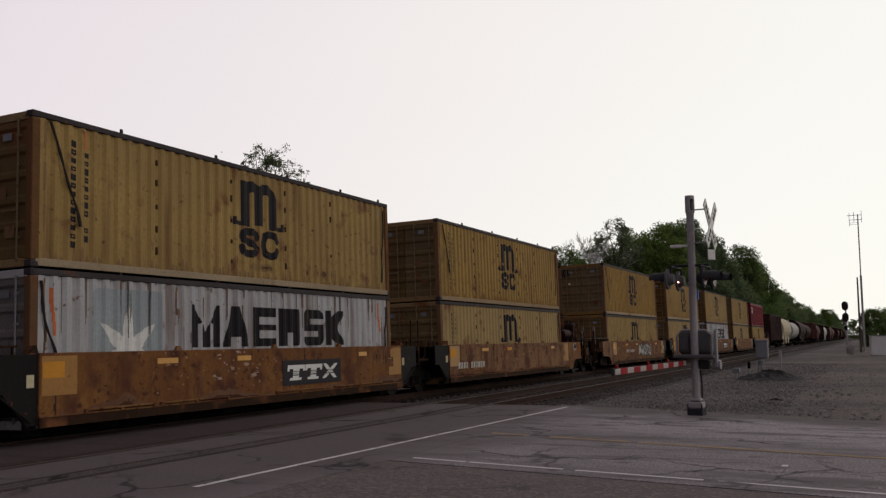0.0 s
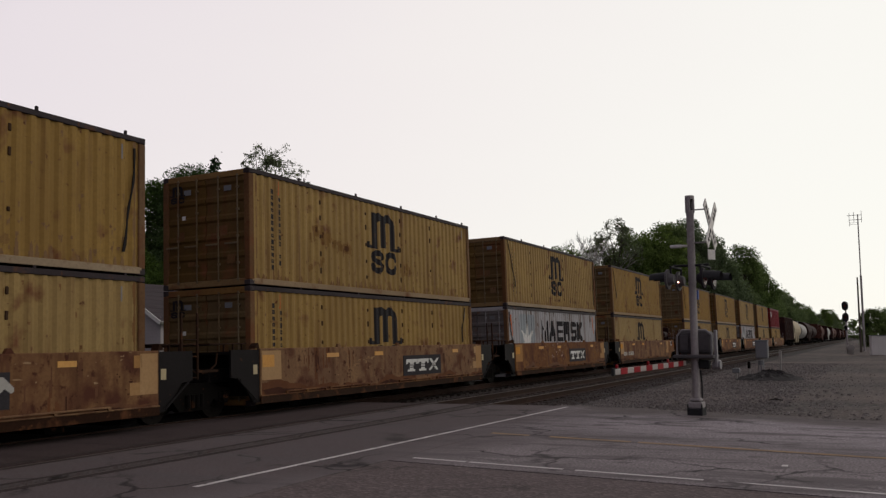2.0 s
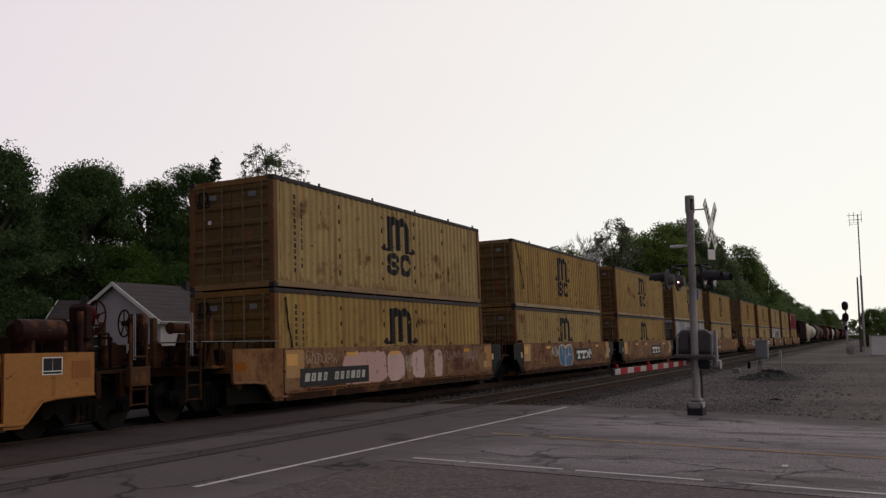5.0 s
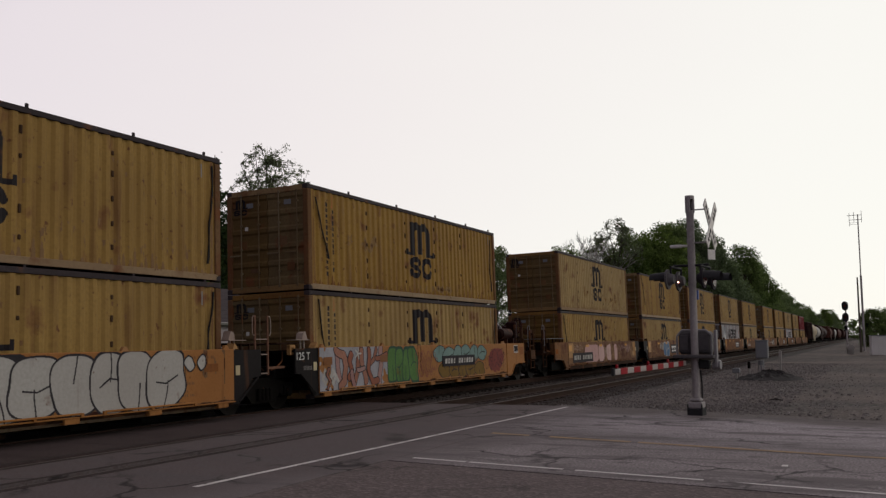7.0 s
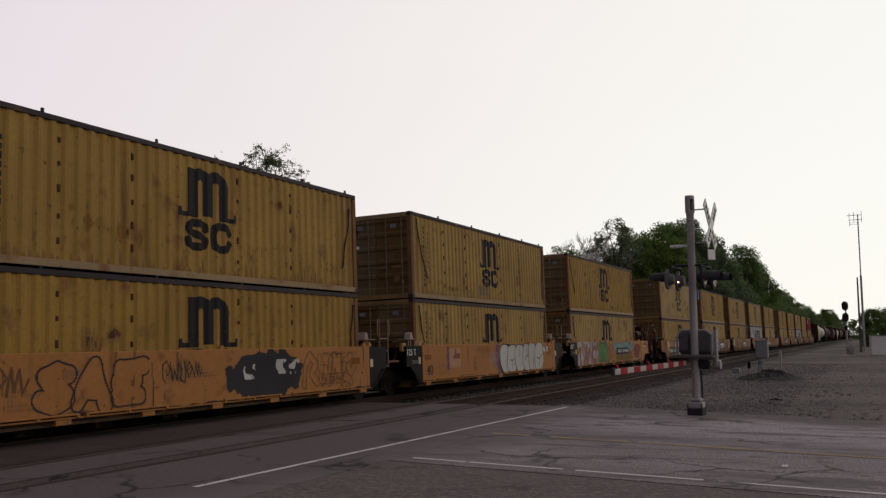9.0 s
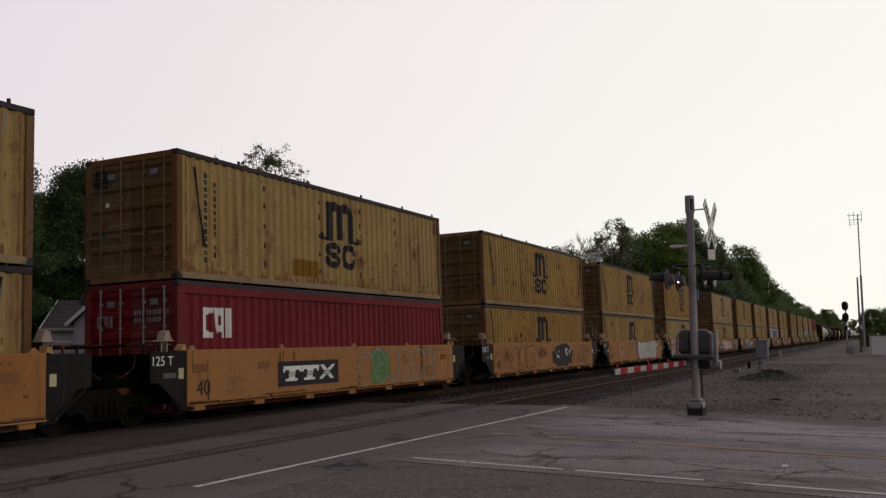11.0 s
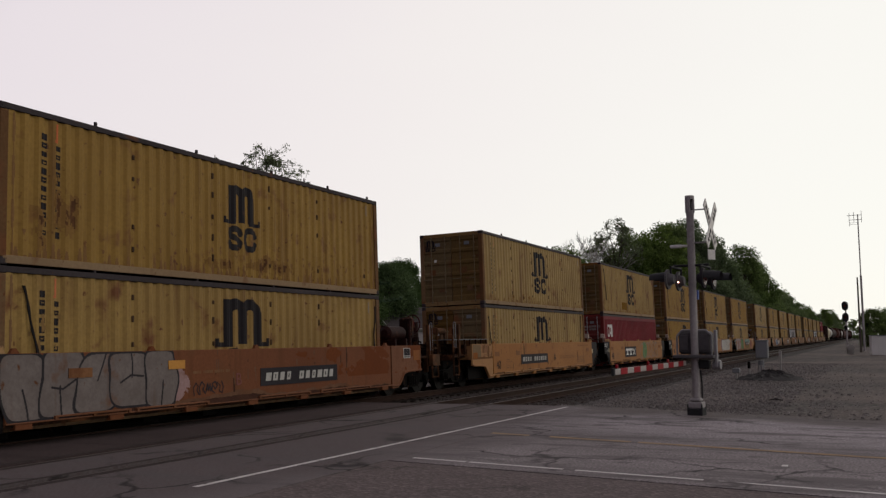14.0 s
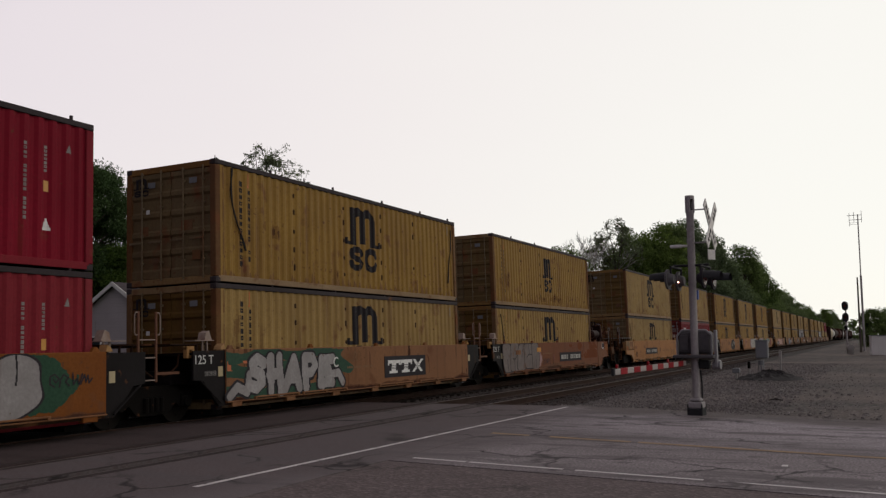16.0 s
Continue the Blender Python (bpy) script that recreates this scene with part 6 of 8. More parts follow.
def joint_end(car, s, ladder_here, old):
    """The articulated end: black side plates over the shared truck."""
    flip = Matrix.Identity(4) if s > 0 else Matrix.Diagonal((-1, 1, 1, 1))
    for y0, y1 in ((SILL_Y + 0.03, SILL_Y + 0.08), (-SILL_Y - 0.08, -SILL_Y - 0.03)):
        part("end_plate", shared("joint_plate%d" % (y0 > 0), lambda bm: prism(bm, [(6.14, SILL_LOW + 0.02), (6.35, SILL_LOW + 0.02), (6.8, 0.78), (7.1, 0.82), (7.1, 1.38), (6.14, 1.38)], y0, y1)), "black", car, "black articulated end plate", flip)
    part("end_frame", shared("joint_frame", lambda bm: [box(bm, 6.14, 6.2, SILL_Y + 0.08, -SILL_Y - 0.08, 0.4, 1.36), box(bm, 6.2, 7.1, -0.9, 0.9, 0.72, 1.0, 0.02), box(bm, 6.2, 7.05, SILL_Y + 0.08, -SILL_Y - 0.08, 1.3, 1.35)]), "black", car, "black end frame", flip)
    part("pull_rod", shared("pull_rod", lambda bm: rod(bm, (6.3, SILL_Y - 0.01, 0.32), (6.95, SILL_Y - 0.01, 0.8), 0.02, 6)), "black", car, m=flip)
    part("walkway", shared("walkway", lambda bm: [box(bm, 6.3, 7.5, -1.25, 1.25, 1.50, 1.53)] + [box(bm, 6.4 + 0.3 * i, 6.43 + 0.3 * i, -1.24, -1.2, 1.35, 1.5) for i in range(3)]), "rusty", car, "rusty grating walkway", flip)
    def guide(bm):
        prism(bm, [(6.14, SILL_TOP), (6.3, SILL_TOP), (6.26, 1.46), (6.18, 1.52)], SILL_Y + 0.02, SILL_Y + 0.2)
    part("container_guide", shared("guide", guide), "rusty" if old else "patch_tan", car, "bent container guide", flip)
    if not old:
        part("lamp_bracket", shared("bracket", lambda bm: [box(bm, 6.36, 6.92, -1.37, -1.1, 1.575, 1.592), prism(bm, [(6.37, 1.59), (6.6, 1.59), (6.56, 1.74), (6.46, 1.78)], -1.33, -1.15), box(bm, 6.46, 6.49, -1.3, -1.27, 1.35, 1.58), box(bm, 6.6, 6.63, -1.3, -1.27, 1.35, 1.58)]), "bracket_pale", car, "pale wedge-shaped bracket", flip @ pose(0 if s < 0 else -0.2, 0, 0))
    part("hose", shared("hose", lambda bm: tube(bm, [(7.15, -1.15, 1.32), (7.25, -1.2, 1.1), (7.5, -1.2, 0.95), (7.62, -1.15, 0.92)], 0.02)), "rusty", car, "hanging brown hose", flip)
    part("sticker", shared("joint_sticker", lambda bm: box(bm, 6.22, 6.36, SILL_Y + 0.022, SILL_Y + 0.032, 0.86, 1.06)), "sticker", car, "pale yellow sticker", flip)
    if ladder_here and s < 0:
        def rails(bm):
            for x in (8.02, 8.48):
                box(bm, x - 0.026, x + 0.026, -1.39, -1.35, 0.82, 2.12, 0.008)
            box(bm, 7.4, 8.02, -1.38, -1.34, 0.95, 1.0)
        ladder = part("ladder", shared("joint_ladder", rails), "rusty" if old else "gear_rose", car, "rust-dark ladder" if old else "rusty ladder with pale grab irons", flip)
        for z in (0.86, 1.27, 1.6):
            part("rung", shared("ladder_rung", lambda bm: rod(bm, (8.02, -1.37, 0), (8.48, -1.37, 0), 0.013, 6)), "rusty" if old else "bracket_pale", ladder, "" if old else "pale worn rung", pose(0, 0, z))
        for x, d in () if old else ((8.0, -0.08), (8.5, 0.08)):
            part("grab_iron", shared("grab_iron%d" % (d > 0), lambda bm: tube(bm, [(x, -1.38, 2.1), (x + d * 0.7, -1.38, 2.1), (x + d, -1.38, 2.05), (x + d, -1.38, 1.74), (x + d * 0.7, -1.38, 1.69), (x, -1.38, 1.69)], 0.011, 5)), "bracket_pale", ladder, "pale bent grab iron")
        if not old:
            part("tow_lug", shared("tow_lug", lambda bm: [box(bm, 6.98, 7.04, -1.4, -1.3, 1.24, 1.46, 0.01), box(bm, 7.14, 7.2, -1.4, -1.3, 1.24, 1.46, 0.01), box(bm, 6.98, 7.2, -1.4, -1.3, 1.4, 1.47, 0.01), box(bm, 7.04, 7.14, -1.33, -1.3, 1.24, 1.42)]), "patch_tan", car, "tan steel lug with a slot", flip)


def well_car(paint, rear, front, turning, ladder_here=False):
    """One unit of a well car. Origin: rail level below the middle of its well."""
    car = new("well_car")
    def sill(bm):
        box(bm, -6.14, 6.14, SILL_Y, SILL_Y + 0.10, SILL_LOW + 0.09, SILL_TOP, 0.012)
        for i in range(7):
            x = -5.8 + i * 1.93
            box(bm, x - 0.16, x + 0.16, SILL_Y - 0.012, SILL_Y + 0.1, SILL_LOW - 0.02, SILL_LOW + 0.1, 0.008)
    def flange(bm):
        box(bm, -6.14, 6.14, SILL_Y + 0.03, SILL_Y + 0.2, SILL_LOW + 0.02, SILL_LOW + 0.09)
    def rods(bm):
        box(bm, -6.14, 6.14, SILL_Y - 0.03, SILL_Y + 0.04, SILL_LOW + 0.07, SILL_LOW + 0.095, 0.006)
        for x0, x1 in ((-5.2, -3.6), (-3.4, -1.5), (0.2, 2.1), (2.6, 4.9)):
            box(bm, x0, x1, SILL_Y - 0.055, SILL_Y - 0.02, SILL_LOW + 0.12, SILL_LOW + 0.155, 0.008)
            for x in (x0, (x0 + x1) / 2, x1):
                box(bm, x - 0.03, x + 0.03, SILL_Y - 0.05, SILL_Y + 0.02, SILL_LOW + 0.085, SILL_LOW + 0.15)
    me = shared("side_sill", sill)
    for s in (0, 180):
        part("side_sill", me, paint, car, m=pose(0, 0, 0, 0, 0, s))
        part("sill_flange", shared("sill_flange", flange), "rusty", car, "rust-dark lower flange", pose(0, 0, 0, 0, 0, s))
        part("ledge", shared("sill_ledge", rods), paint, car, "bottom ledge with tie rods", pose(0, 0, 0.06 if paint == "old_tan" else 0, 0, 0, s))
        if paint == "old_tan":
            part("bottom_strip", shared("bottom_strip", lambda bm: box(bm, -6.14, 6.14, SILL_Y - 0.018, SILL_Y + 0.02, SILL_LOW - 0.025, SILL_LOW + 0.13, 0.004)), "rusty", car, "rust-dark bottom strip", pose(0, 0, 0, 0, 0, s))
    for i in range(8):
        part("cross_bearer", shared("cross_bearer", lambda bm: box(bm, -0.2, 0.2, SILL_Y + 0.45, -SILL_Y - 0.45, 0.08, 0.17)), "grime", car, m=pose(-5.9 + i * 1.68, 0, 0))
    for s, kind in ((-1, rear), (1, front)):
        (coupler_end(car, paint, s) if kind == "coupled" else joint_end(car, s, ladder_here, paint == "old_tan"))
    truck(car, -7.75 if rear == "joint" else -8.2, turning)
    if front == "coupled":
        truck(car, 8.2, turning)
    if rear == "joint" and paint != "old_tan":
        lettering("stencil_number", "125 T", 0.25, "white", car, pose(-6.8, SILL_Y + 0.026, 1.12) @ UPRIGHT, "white stencilled figures")
        bm = bmesh.new()
        painted(bm, lambda x, z: small_bars((x + 6.78) / 0.36, ((z - 0.88) / 0.1 * 2) % 1.25, 9), -6.8, -6.4, 0.88, 0.98, flat(SILL_Y + 0.028), (), 0.012, 0.003)
        tagged(part("stencil_text", bm, "spray_grey", car), kind="stuff")
    return car


CAR_WORDS = {"old_tan": "rust-stained tan", "tan": "pale tan", "orange": "rust-orange", "brick": "brick-brown"}
BOX_WORDS = {"yellow": "weathered yellow steel container with dark marks", "pale": "pale grey-white steel container with star mark", "red": "dark red steel container with white mark", "redtext": "red steel container with small white marks", "yellow_b": "weathered yellow steel container with dark marks", "yellow_c": "weathered yellow steel container with a small faded mark"}


def build_train():
    masters = {}
    def stack(kind, x, level):
        if kind not in masters:
            c = masters[kind] = container(kind)
        else:
            c = copy_thing(masters[kind], Matrix.Identity(4))
        place = "on another container" if level else "in a well car"
        tagged(c, BOX_WORDS[kind] + ", " + place, "shipping container", "stacked containers")
        MOVERS.append((c, x + LENGTH / 2, 0.18 + level * (TALL + 0.02)))
        return c
    # rear end of the stack beside the first unit's, paint, upper box, lower box, rear end, front end
    units, loads = [], []
    plan = [("old_tan", "red", "yellow"), ("old_tan", "yellow", "yellow"), ("old_tan", "yellow", "pale"), ("old_tan", "yellow", "yellow"), ("old_tan", "yellow", "yellow"),
            ("old_tan", "yellow", "yellow"), ("old_tan", "yellow", "pale"), ("old_tan", "yellow", "yellow"), ("old_tan", "yellow", "yellow"), ("old_tan", "yellow", "yellow"),
            ("tan", "yellow", "yellow"), ("tan", "yellow_b", "yellow_b"), ("tan", "yellow_b", "yellow_b"), ("tan", "yellow", "red"), ("tan", "yellow", "yellow"),
            ("brick", "yellow_c", "yellow"), ("orange", "yellow", "yellow"), ("orange", "redtext", "redtext")]
    start = 15.5 + 19.75 + 15.5 * 4
    slack = {8: 0.12, 9: 0.12, 10: 0.2, 11: 0.2, 12: 0.3, 13: 0.1}
    for i, (paint, up, low) in enumerate(plan):
        if i:
            start -= 19.75 if i % 5 == 0 else 15.5
        pos = start + slack.get(i, 0.0)
        front = "coupled" if i % 5 == 0 else "joint"
        rear = "coupled" if i % 5 == 4 else "joint"
        car = well_car(paint, rear, front, i >= 4, i in (5, 6, 7, 8, 10, 11, 15, 16))
        tagged(car, f"{CAR_WORDS[paint]} steel well car unit carrying stacked containers", "railway wagon", "well car units")
        MOVERS.append((car, pos + LENGTH / 2, 0.0))
        boxes = (stack(low, pos, 0), stack(up, pos, 1))
        units.append(car)
        loads.append(boxes)
    for i, boxes in enumerate(loads):
        for lv, b in enumerate(boxes):
            for line in STRAPS.get((i, lv), ()):
                strap_on(b, *line)
            if (i, lv) in SCRAPES:
                scrape(b, 10 * i + lv, SCRAPES[i, lv])
        if i == 11:
            part("repair_patch", wall_paint("grey_patch", lambda x, z: (abs(x + 0.55) < 0.5) & (abs(z - 0.46) < 0.17) | (abs(x + 0.2) < 0.2) & (abs(z - 0.7) < 0.2), -1.1, 0.05, 0.25, 0.95), "patch_grey", boxes[1], "greyed square of repainted wall")
        if i == 13:
            part("repair_patch", wall_paint("ochre_patch", lambda x, z: (abs(x + 1.55) < 0.55) & (abs(z - 0.5) < 0.2), -2.2, -0.9, 0.25, 0.75), "patch_ochre", boxes[1], "ochre square of repainted wall")
    o = -6.095     # container's rear end in a unit's space
    def patches(car, two=True):
        for a, b, z in ((0.0, 0.72, 0.72), (11.75, 12.2, 0.62), (11.5, 11.75, 0.62), (11.6, 11.8, 1.1)):
            bm = bmesh.new()
            box(bm, o + a, o + b - 0.004, SILL_Y - 0.005, SILL_Y, z, 1.35 if b - a > 0.3 else z + 0.22)
            part("paint_patch", bm, "patch_tan", car, "paler tan repaint patch")
        for a, b, z in ((0.02, 0.45, 1.0), (2.6, 3.15, 1.16), (4.95, 5.4, 1.16), (9.9, 10.3, 1.16)):
            bm = bmesh.new()
            box(bm, o + a, o + b, SILL_Y - 0.009, SILL_Y, z, 1.26)
            part("reflector", bm, "patch_yellow", car, "worn yellow reflector patch")
    u = units
    for k, car in enumerate(units):
        weather_sill(car, plan[k][0], 3 + (k if k > 3 else 4 + k))
    for k in range(10):
        patches(u[k])
    # first cars, rusty
    for k in (6, 7, 8, 2, 3):
        name_box(u[k], o + 6.55, o + 9.0, 0.56, 1.12)
    for k in (5, 0):
        name_box(u[k], o + 0.45, o + 2.9, 0.52, 0.94, 11, board=False)
    name_box(u[9], o + 0.55, o + 3.7, 0.5, 0.92, 11)
    scrawl(u[4], "spray_white", "spray_black", 2, o + 5.6, o + 8.6, 0.5, 1.3, 5, 0.06, 0.07)
    name_box(u[4], o + 2.6, o + 4.6, 0.72, 1.02, 11, board=False)
    spray(u[6], "spray_faint", lambda x, z: (fbm(x * 7, z * 12, 3, 4) > 0.72) & (fbm(x * 1.1, z * 2, 8) > 0.48), o + 1.2, o + 6.4, 0.8, 1.36, 0.006, "pale scratches", 0.02)
    bubbles(u[8], "spray_blue", "spray_white", 12, o + 4.35, o + 6.0, 0.36, 1.3, 2, 0.006, 0.6, 0.035)
    scrawl(u[8], "spray_white", None, 14, o + 3.25, o + 4.15, 0.75, 1.32, 3, 0.022)
    scrawl(u[8], "spray_white", None, 15, o + 8.55, o + 9.0, 0.7, 1.15, 1, 0.06, base=0.018)
    for a, b, s in ((2.4, 4.7, 5), (4.75, 5.75, 6), (6.2, 7.0, 7), (7.65, 8.25, 9)):
        spray(u[9], "pink", lambda x, z: ((abs(x - o - (a + b) / 2) / ((b - a) / 2)) ** 4 + (abs(z - 0.86) / 0.42) ** 4 + 1.3 * (fbm(x * 3.2, z * 3.2, s) - 0.5) < 0.9) & (fbm(x * 11, z * 8, s + 1) > 0.22), o + a - 0.2, o + b + 0.2, 0.4, 1.36, 0.0055, step=0.02)
    for n, (a, b, lo, hi) in enumerate(((8.4, 10.0, 0.88, 1.26), (10.1, 11.0, 0.75, 1.28), (5.8, 6.2, 0.6, 1.2), (0.8, 2.2, 0.98, 1.3))):
        scrawl(u[9], "spray_lilac" if n < 2 else "spray_faint", None, 16 + n, o + a, o + b, lo, hi, 5, 0.012)
    # second cars, tan: the painted one
    spray(u[10], "spray_ice", lambda x, z: fbm(x * 2.2, z * 2.2, 6) > 0.36 + 0.5 * np.maximum(0, x - o - 3.0), o - 0.05, o + 3.5, SILL_LOW + 0.11, SILL_TOP - 0.01, 0.005)
    fat = (([(0.68, 1.3), (0.78, 0.95), (0.84, 0.55)], 0.085), ([(0.7, 1.3), (1.02, 1.2), (1.16, 0.9), (1.06, 0.55), (0.86, 0.45)], 0.1),
           ([(1.42, 1.22), (1.28, 1.05), (1.44, 0.8), (1.3, 0.62)], 0.075), ([(1.4, 0.78), (1.54, 0.45)], 0.07), ([(1.86, 1.32), (1.74, 0.95), (1.6, 0.5)], 0.08),
           ([(1.9, 1.3), (1.98, 0.9), (2.14, 0.5)], 0.09), ([(1.74, 0.82), (2.06, 0.84)], 0.05), ([(2.3, 1.3), (2.28, 0.8), (2.44, 0.5), (2.72, 0.5)], 0.08),
           ([(2.3, 0.95), (2.55, 1.06), (2.72, 1.3)], 0.06), ([(2.96, 1.34), (2.92, 0.9), (2.84, 0.46)], 0.095), ([(2.7, 1.08), (3.28, 1.16)], 0.055), ([(0.35, 0.9), (0.22, 0.75), (0.4, 0.6), (0.3, 0.42)], 0.03))
    for n, (line, w) in enumerate(fat):
        a, b = o + min(p[0] for p in line) - 0.2, o + max(p[0] for p in line) + 0.2
        bend = lambda x, z: (x - o + 0.025 * np.sin(z * 9 + n), z + 0.02 * np.sin((x - o) * 8 + n))
        spray(u[10], "spray_black", lambda x, z: near_line(*bend(x, z), line, w + 0.024), a, b, 0.36, 1.395, 0.0065 + 0.003 * (n % 4), step=0.0125)
        spray(u[10], "spray_salmon" if n % 3 else "spray_rose", lambda x, z: near_line(*bend(x, z), line, w), a, b, 0.36, 1.395, 0.008 + 0.003 * (n % 4), step=0.0125)
    for a, b in ((0.1, 0.5), (2.9, 3.3)):
        spray(u[10], "orange", lambda x, z: (abs(x - o - (a + b) / 2) < 0.2) & (abs(z - 1.07) < 0.09), o + a - 0.1, o + b + 0.1, 0.9, 1.25, 0.018)
    scrawl(u[10], "spray_white", None, 22, o + 0.05, o + 0.75, 0.36, 0.95, 2, 0.04)
    spray(u[10], "spray_white", lambda x, z: np.hypot(x - o - 1.72, z - 1.22) < 0.05 + 0.13 * abs(np.cos(2.5 * np.arctan2(z - 1.22, x - o - 1.72))) ** 4, o + 1.5, o + 1.95, 1.0, 1.38, 0.022)
    bubbles(u[10], "spray_green", "spray_dkgreen", 23, o + 3.38, o + 5.05, 0.36, 1.37, 4, 0.006, 0.62, 0.02, 4.0)
    scrawl(u[10], None, "spray_maroon", 24, o + 5.05, o + 6.35, 0.42, 1.3, 4, 0.05, 0.02)
    bubbles(u[10], "spray_teal", "spray_black", 25, o + 6.3, o + 10.3, 0.84, 1.37, 6, 0.006, 0.6, 0.018, 1.8)
    bubbles(u[10], "spray_ochre", "spray_black", 27, o + 6.6, o + 10.0, 0.36, 0.86, 5, 0.0075, 0.56, 0.018, 2.0)
    name_box(u[10], o + 6.8, o + 9.25, 0.74, 1.06, 11, 0.035)
    spray(u[10], "spray_maroon", lambda x, z: np.hypot((x - o - 11.2) / 0.95, (z - 0.85) / 0.5) + 0.6 * (fbm(x * 3, z * 3, 8) - 0.5) < 0.8, o + 10.2, o + 12.1, 0.36, 1.36, 0.005)
    scrawl(u[10], None, "spray_black", 26, o + 10.2, o + 12.0, 0.45, 1.3, 3, 0.08, 0.015, base=0.007)
    # white rounded shapes with a dark shadow behind
    spray(u[11], "spray_violet", lambda x, z: (abs(x - o - 6.0 - 0.18 * np.cos(z * 3)) < 0.16) & (fbm(x * 6, z * 6, 4) > 0.25), o + 5.7, o + 6.5, 0.36, 1.38, 0.0045)
    spray(u[11], "spray_black", lambda x, z: np.hypot((x - o - 6.75) / 0.72, (z - 0.8) / 0.62) < 1, o + 5.9, o + 7.2, 0.36, 1.39, 0.005)
    bubbles(u[11], "spray_white", "spray_black", 31, o + 6.25, o + 10.6, 0.36, 1.39, 6, 0.007, 0.7, 0.018, 2.8)
    scrawl(u[11], "spray_lilac", None, 29, o + 5.15, o + 5.85, 0.5, 1.2, 3, 0.02)
    bubbles(u[11], "spray_white", "spray_black", 28, o + 10.7, o + 11.4, 1.0, 1.32, 2, 0.006, 0.42, 0.015, 1.6, False)
    spray(u[11], "spray_violet", lambda x, z: (abs(x - (o + 1.72)) < 0.07 + 0.02 * np.sin(z * 20)) & (z > 0.62), o + 1.6, o + 2.3, 0.55, 1.34, 0.006)
    spray(u[11], "spray_wash", lambda x, z: (abs(x - o - 2.25) < 0.4 + 0.05 * fbm(x * 0, z * 5, 3)) & (abs(z - 0.98) < 0.3) & (fbm(x * 6, z * 6, 3) > 0.3), o + 1.75, o + 2.9, 0.55, 1.34, 0.004, step=0.0125)
    spray(u[11], "spray_violet", lambda x, z: near_line(x - o, z, [(2.15, 1.0), (2.25, 1.06), (2.3, 1.22)], 0.05), o + 2.0, o + 2.5, 0.9, 1.3, 0.006)
    lettering("stencil_letter", "C", 0.34, "spray_maroon", u[11], pose(o + 3.9, SILL_Y - 0.006, 0.76) @ UPRIGHT)
    stencil(u[11], o + 4.4, o + 5.6, 0.92, 1.04, "stencil_brown", 16)
    scrawl(u[11], "stencil_brown", None, 32, o + 4.1, o + 5.1, 1.05, 1.34, 4, 0.012)
    scrawl(u[12], None, "spray_black", 33, o + 1.65, o + 4.05, 0.36, 1.34, 3, 0.15, 0.03, "SAE", -0.04)
    scrawl(u[12], "spray_dim", None, 34, o + 0.75, o + 1.5, 0.6, 1.3, 2, 0.02)
    scrawl(u[12], "spray_black", None, 35, o + 4.5, o + 5.6, 0.75, 1.25, 5, 0.010)
    stencil(u[12], o + 4.6, o + 6.1, 0.86, 0.98, "stencil_brown", 18)
    spray(u[12], "spray_black", lambda x, z: np.hypot((x - o - 7.72) / 1.42, (z - 0.84) / 0.54) + 0.45 * (fbm(x * 4, z * 5, 9) - 0.5) + 0.05 * np.sin(13 * x) < 0.95, o + 6.0, o + 9.5, 0.36, 1.38, 0.006)
    for a, lo in ((7.0, 0.78), (8.15, 0.86), (8.65, 0.84)):
        spray(u[12], "spray_white", lambda x, z: (abs(x - o - a - 0.12) < 0.22 - 0.3 * abs(z - lo - 0.16)) & (abs(z - lo - 0.14) < 0.16) & (fbm(x * 6, z * 5, int(a)) > 0.5), o + a - 0.2, o + a + 0.4, lo - 0.1, lo + 0.4, 0.012, step=0.0125)
    scrawl(u[12], None, "spray_dim", 38, o + 9.2, o + 11.5, 0.38, 1.34, 4, 0.08, 0.022, "3615")
    name_box(u[13], o + 2.92, o + 5.42, 0.55, 1.1)
    cloud(u[13], "spray_green", 41, o + 7.1, o + 7.8, 0.5, 1.15, 5)
    bubbles(u[13], None, "spray_grey", 42, o + 6.4, o + 10.9, 0.42, 1.3, 6, 0.008, 0.6, 0.02, 2.0)
    name_box(u[14], o + 2.7, o + 5.77, 0.62, 0.98, 11)
    lettering("stencil_letter", "A", 0.42, "spray_black", u[14], pose(o + 6.7, SILL_Y - 0.006, 0.66) @ UPRIGHT)
    stencil(u[14], o + 7.4, o + 9.6, 0.72, 0.86, "stencil_brown", 22)
    for k in (11, 12, 13, 14):
        lettering("stencil_number", "40", 0.42, "spray_black", u[k], pose(o + 0.42, SILL_Y - 0.006, 0.52) @ UPRIGHT, "black stencilled figures")
        for a in (0.1, 2.2, 11.3):
            part("reflector", shared("sill_reflector", lambda bm: box(bm, 0, 0.42, SILL_Y - 0.006, SILL_Y, 0.96, 1.12)), "orange", u[k], "orange-brown reflector patch", pose(o + a, 0, 0))
        stencil(u[k], o + 9.9, o + 11.0, 0.5, 0.8, "stencil_brown", 14)
        stencil(u[k], o + 10.0, o + 11.6, 1.2, 1.3, "stencil_brown", 18)
        stencil(u[k], o + 1.15, o + 1.75, 0.5, 0.86, "stencil_brown", 6)
    # third cars, orange
    bubbles(u[15], "spray_dull", "spray_black", 51, o - 0.1, o + 3.7, 0.36, 1.39, 5, 0.006, 0.6, 0.022, 5.5)
